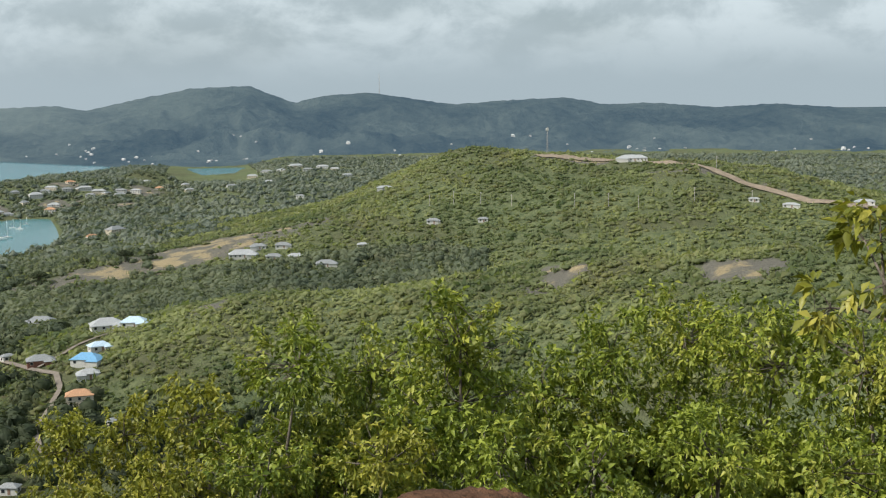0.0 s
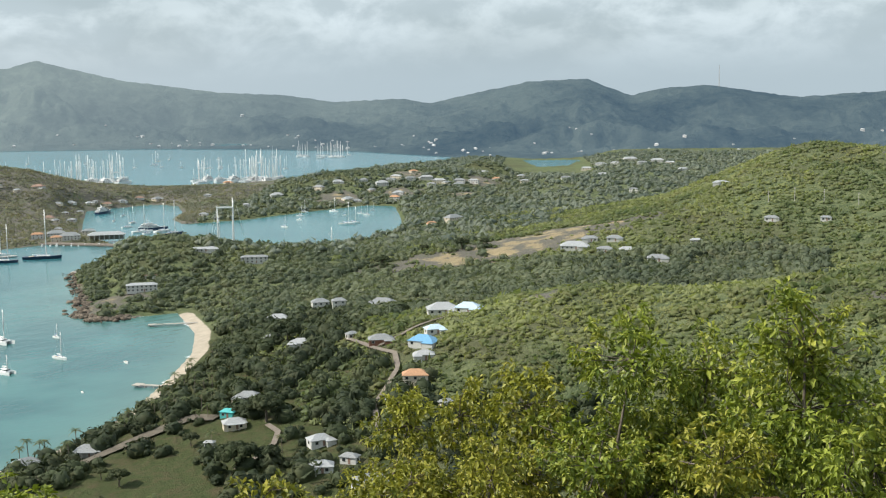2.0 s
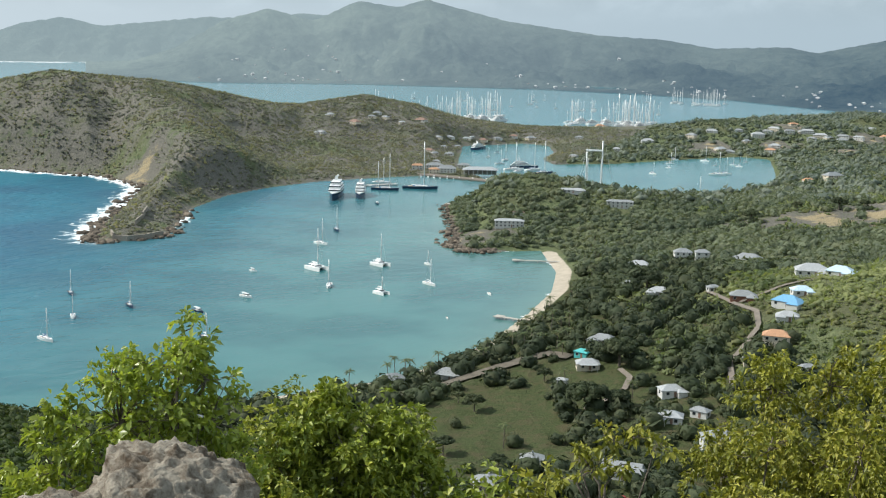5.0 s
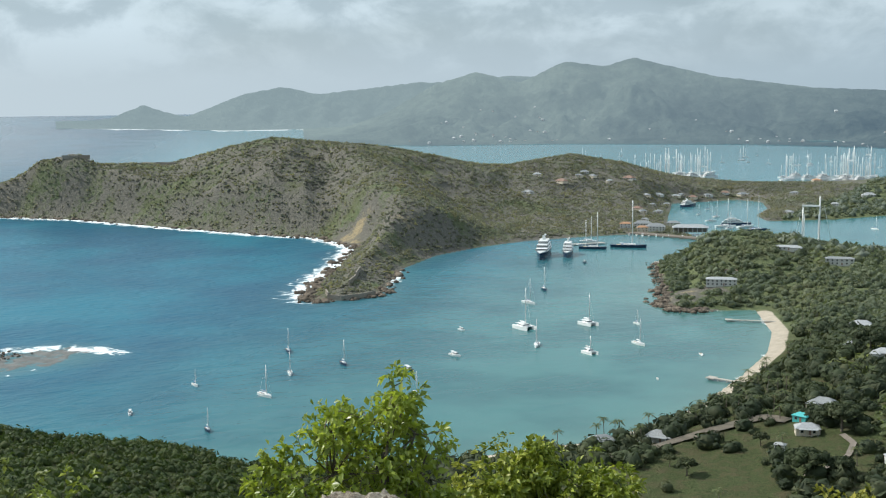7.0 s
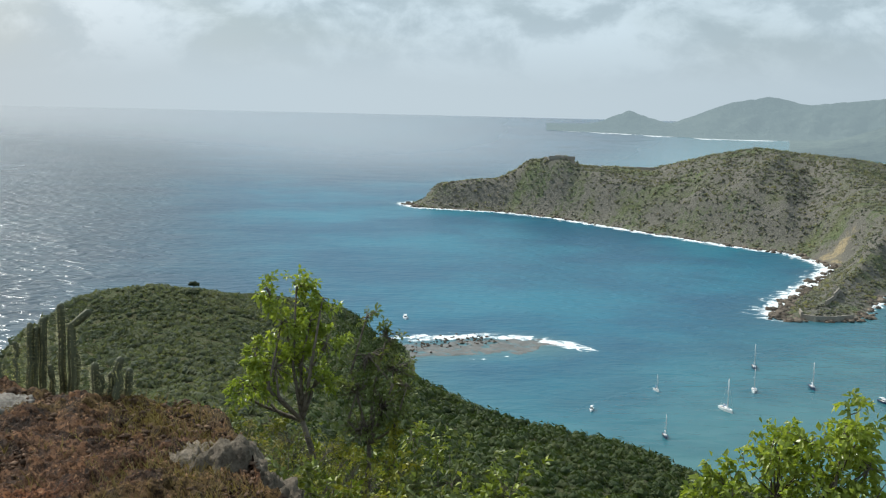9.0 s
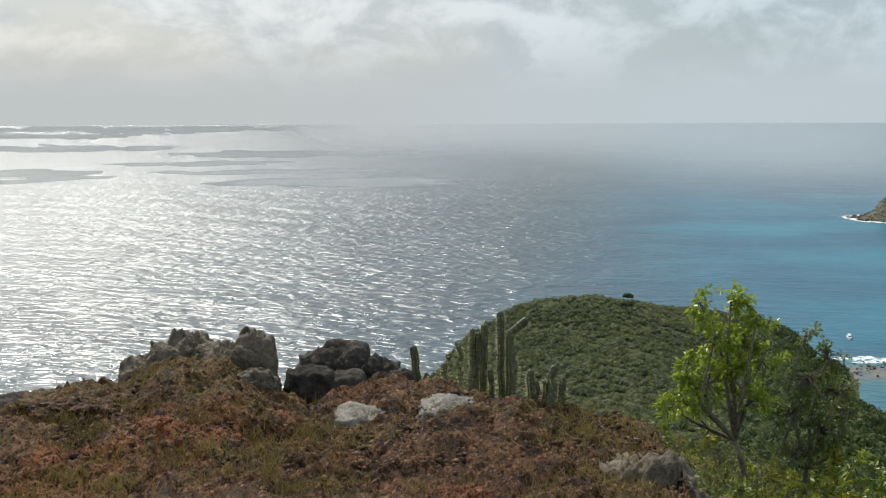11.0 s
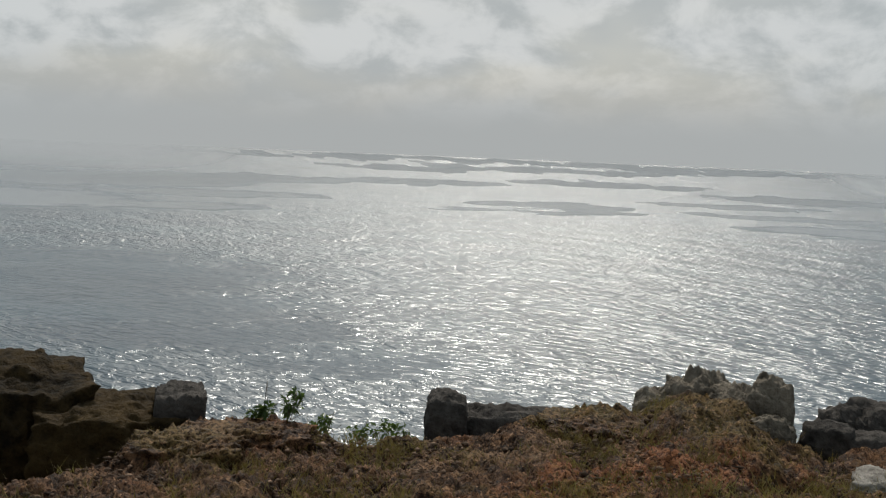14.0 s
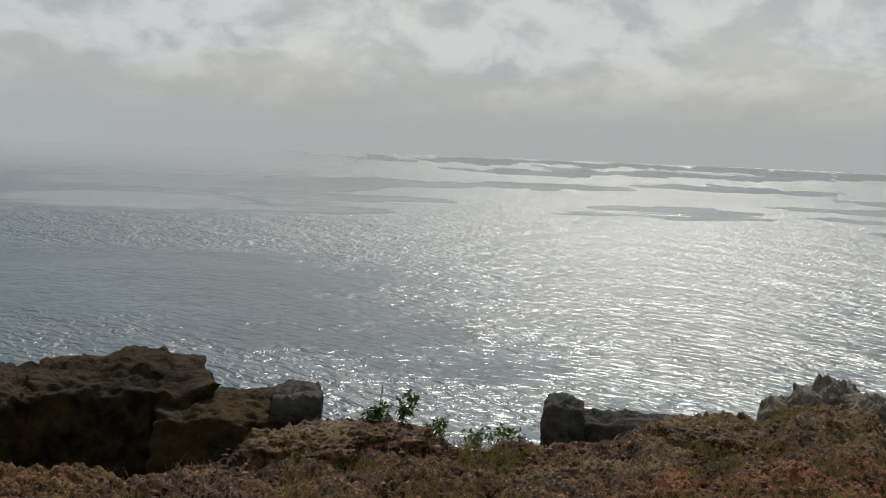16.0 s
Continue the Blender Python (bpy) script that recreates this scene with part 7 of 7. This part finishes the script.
palms = [palm(h, 300 + i) for i, h in enumerate((6.5, 8.0, 9.0))]
for i, (x, y, h) in enumerate(PALMS):
    m = pose(x, y, ground_z(x, y), 0, 0, i * 77 % 360)
    if i < 3:
        palms[i].matrix_basis = m
    else:
        copy_thing(palms[0 if h < 7.6 else (1 if h < 8.6 else 2)], m)


def broad_tree(x, y, rad, seed):
    """A broad dark tree: trunk, limbs, and a crown of many leafy clumps with gaps."""
    rng = np.random.RandomState(seed)
    z = ground_z(x, y)
    root = thing("broad_tree", "broad dark green tree standing on the lawn", "tree", "broad trees in the valley", at=(x, y, z))
    h = rad * 0.75 + 1.0
    part("trunk", tube([Vector((0, 0, -0.5)), Vector((0.1, 0, h * 0.5)), Vector((0, 0.1, h))], [rad * 0.08, rad * 0.06, rad * 0.045], M_BARK, 7), M_BARK, root)
    n = int(26 + rad * 5)
    a, q = rng.uniform(0, 6.3, n), rad * np.sqrt(rng.rand(n)) * 0.85
    cx, cy = q * np.cos(a), q * np.sin(a)
    cz = h * 0.85 + (rad * 0.62) * np.sqrt(np.maximum(0, 1 - (q / rad) ** 2)) * rng.uniform(0.35, 1.0, n)
    for k in range(5):
        part("limb", tube([Vector((0, 0, h * 0.8)), Vector((cx[k] * 0.5, cy[k] * 0.5, h + 0.3)), Vector((cx[k], cy[k], cz[k]))], [rad * 0.04, rad * 0.03, rad * 0.015], M_BARK), M_BARK, root)
    part("crown", clumps("crown", cx, cy, cz - rad * 0.06, rad * rng.uniform(0.16, 0.28, n), 0.8, M_WOOD_LEAVES, rng, 60, ICO2, 0.30), M_WOOD_LEAVES, root)
    return root


for i, (x, y, r) in enumerate(BIG_TREES):
    broad_tree(x, y, r, 400 + i)
p = bearing(68.0, 560)
broad_tree(p.x, p.y, 3.4, 440)


# ---- the forts ----
def wall_run(line, h, thick, label):
    root = thing("fort_wall", label, "fort", at=(line[0][0], line[0][1], 0))
    for (ax, ay), (bx, by) in zip(line, line[1:]):
        ln = math.hypot(bx - ax, by - ay)
        z = max(ground_z(ax, ay), ground_z(bx, by), 1.0)
        w = part("wall_section", box((ln + thick, thick, h + 3), (0, 0, -3), 0.1), M_STONE, root)
        w.matrix_basis = pose((ax + bx) / 2 - line[0][0], (ay + by) / 2 - line[0][1], z, 0, 0, math.degrees(math.atan2(by - ay, bx - ax)))
    return root


wall_run([(-566, 712), (-556, 702), (-545, 704), (-538, 716), (-536, 735)], 3.2, 1.4, "low curved stone battery wall on the rocky point")
wall_run([(-598, 800), (-580, 770), (-566, 742)], 2.6, 1.2, "low stone wall climbing the rocky spur")
p = bearing(50.2, 1712)
wall_run([(p.x - 22, p.y - 8), (p.x - 4, p.y - 14), (p.x + 16, p.y - 6), (p.x + 22, p.y + 10)], 2.4, 2.0, "ruined stone fort walls on the headland summit")
house("pale fort building on the headland summit", p.x, p.y, 14, M_CREAM, M_GREYROOF, 1, deep=0.4, pitch=0.15)
p = bearing(46.2, 1690)
wall_run([(p.x - 30, p.y - 6), (p.x, p.y - 8), (p.x + 30, p.y - 2)], 2.0, 1.2, "low stone wall along the headland ridge")

# ---- rocks of the reef and the windward shore ----
rngr = np.random.RandomState(88)


def shore_rocks(name, n, pick, s0, s1, label):
    v, f = ICO2
    k = len(v)
    pts = np.array([pick(i) for i in range(n)])
    size = s0 + (s1 - s0) * rngr.rand(n) ** 2
    body = v[None] * (0.7 + 0.5 * rngr.rand(n, k, 1)) * size[:, None, None] * [1, 1, 0.6] + pts[:, None]
    me = tri_mesh(name, body.reshape(-1, 3), (f[None] + (np.arange(n) * k)[:, None, None]).reshape(-1, 3), M_SHOREROCK)
    return tagged(new(name, me), label, "rocks", kind="stuff")


M_SHOREROCK = mottled("brown_shore_rock", (0.06, 0.05, 0.042), (0.22, 0.18, 0.14), 0.15, 1.2, 0.9, 0.6, 0.3, island=0.3)


def along(line, spread):
    def pick(i):
        j = rngr.randint(len(line) - 1)
        a, b, s = Vector(line[j]), Vector(line[j + 1]), rngr.rand()
        q = a.lerp(b, s)
        return (q.x + rngr.normal() * spread, q.y + rngr.normal() * spread, rngr.uniform(-0.4, 1.0))
    return pick


def build_reef():
    """A low flat shelf of worn rock, awash at its edges."""
    x, y = np.meshgrid(np.arange(-640, -530, 1.2), np.arange(360, 500, 1.2), indexing="ij")
    u = 1 - near_line(x, y, REEF_BED) / (20 + 7 * wave_noise(x, y, 40, 94))
    z = np.clip(u * 2.2, -1.5, 0.12) + wave_noise(x, y, 17, 91) * 0.26 + wave_noise(x, y, 6, 92) * 0.20 + wave_noise(x, y, 3.1, 93) * 0.10
    me = grid_mesh("reef_shelf", np.stack([x, y, z], -1).reshape(-1, 3), x.shape[0], x.shape[1], False, M_REEF, drop=z < -0.6)
    return tagged(new("reef_shelf", me), "low grey-brown reef shelf awash in surf", "reef", kind="structure")


M_REEF = mottled("wet_grey_reef", (0.075, 0.075, 0.07), (0.20, 0.195, 0.18), 0.12, 0.9, 0.55, 0.5, 0.15)
build_reef()
shore_rocks("reef_rocks", 240, along([(-600, 385), (-612, 425), (-600, 448)], 8), 0.3, 1.2, "dark wet rocks of the low reef")
shore_rocks("headland_rocks", 900, along([(-603, 866), (-535, 742), (-555, 689), (-578, 703), (-615, 764), (-662, 855), (-738, 984), (-831, 1034), (-907, 1026), (-1059, 1035), (-1255, 1050), (-1364, 1033), (-1469, 953), (-1535, 975)], 5), 1.0, 4.0, "brown rocks along the windward headland shore")
shore_rocks("point_rocks", 500, along([(-288, 796), (-306, 786), (-327, 810), (-350, 874), (-414, 1011)], 4), 0.8, 3.2, "brown tumbled rocks under the point")

# ---- houses on the far hills ----
# far walls have their own pale grey, toned for the haze before them
M_FARWALL = plain("hazed_pale_walls", (0.62, 0.63, 0.64), 0.9)
far_kinds = [house("white house far off on the wooded hills", 0, 0, w, M_FARWALL, M_FARWALL if i else M_GREYROOF, 1 + (i == 1), z=0, group="houses on the far hills") for i, w in enumerate((9, 12, 7))]
cols = len(np.arange(SKYLINE[0][0], SKYLINE[-1][0] + 0.01, 0.12))
rngf = np.random.RandomState(90)
placed = 0
while placed < 150:
    az = rngf.choice([rngf.normal(-2, 5), rngf.normal(-14, 6), rngf.normal(-27, 5), rngf.normal(10, 5), rngf.normal(18, 4), rngf.normal(29.5, 2.2)])
    i = 3 + int(abs(rngf.normal(0, 7 if az < 25 else 16)))
    j = int((az - SKYLINE[0][0]) / 0.12)
    if not (0 <= j < cols and i < 40):
        continue
    c = HILLS.data.vertices[i * cols + j].co
    m = pose(c.x, c.y, c.z - 0.9, 0, 0, math.degrees(math.atan2(-c.x, c.y)) + rngf.uniform(-40, 40))
    if placed < 3:
        far_kinds[placed].matrix_basis = m
    else:
        copy_thing(far_kinds[int(rngf.choice([0, 1, 2, 2]))], m)
    placed += 1
c = HILLS.data.vertices[45 * cols + int((-8.74 - SKYLINE[0][0]) / 0.12)].co
lattice_mast((c.x, c.y, c.z - 2), 78, "tall slender radio mast on the far ridge", 1.2, False)
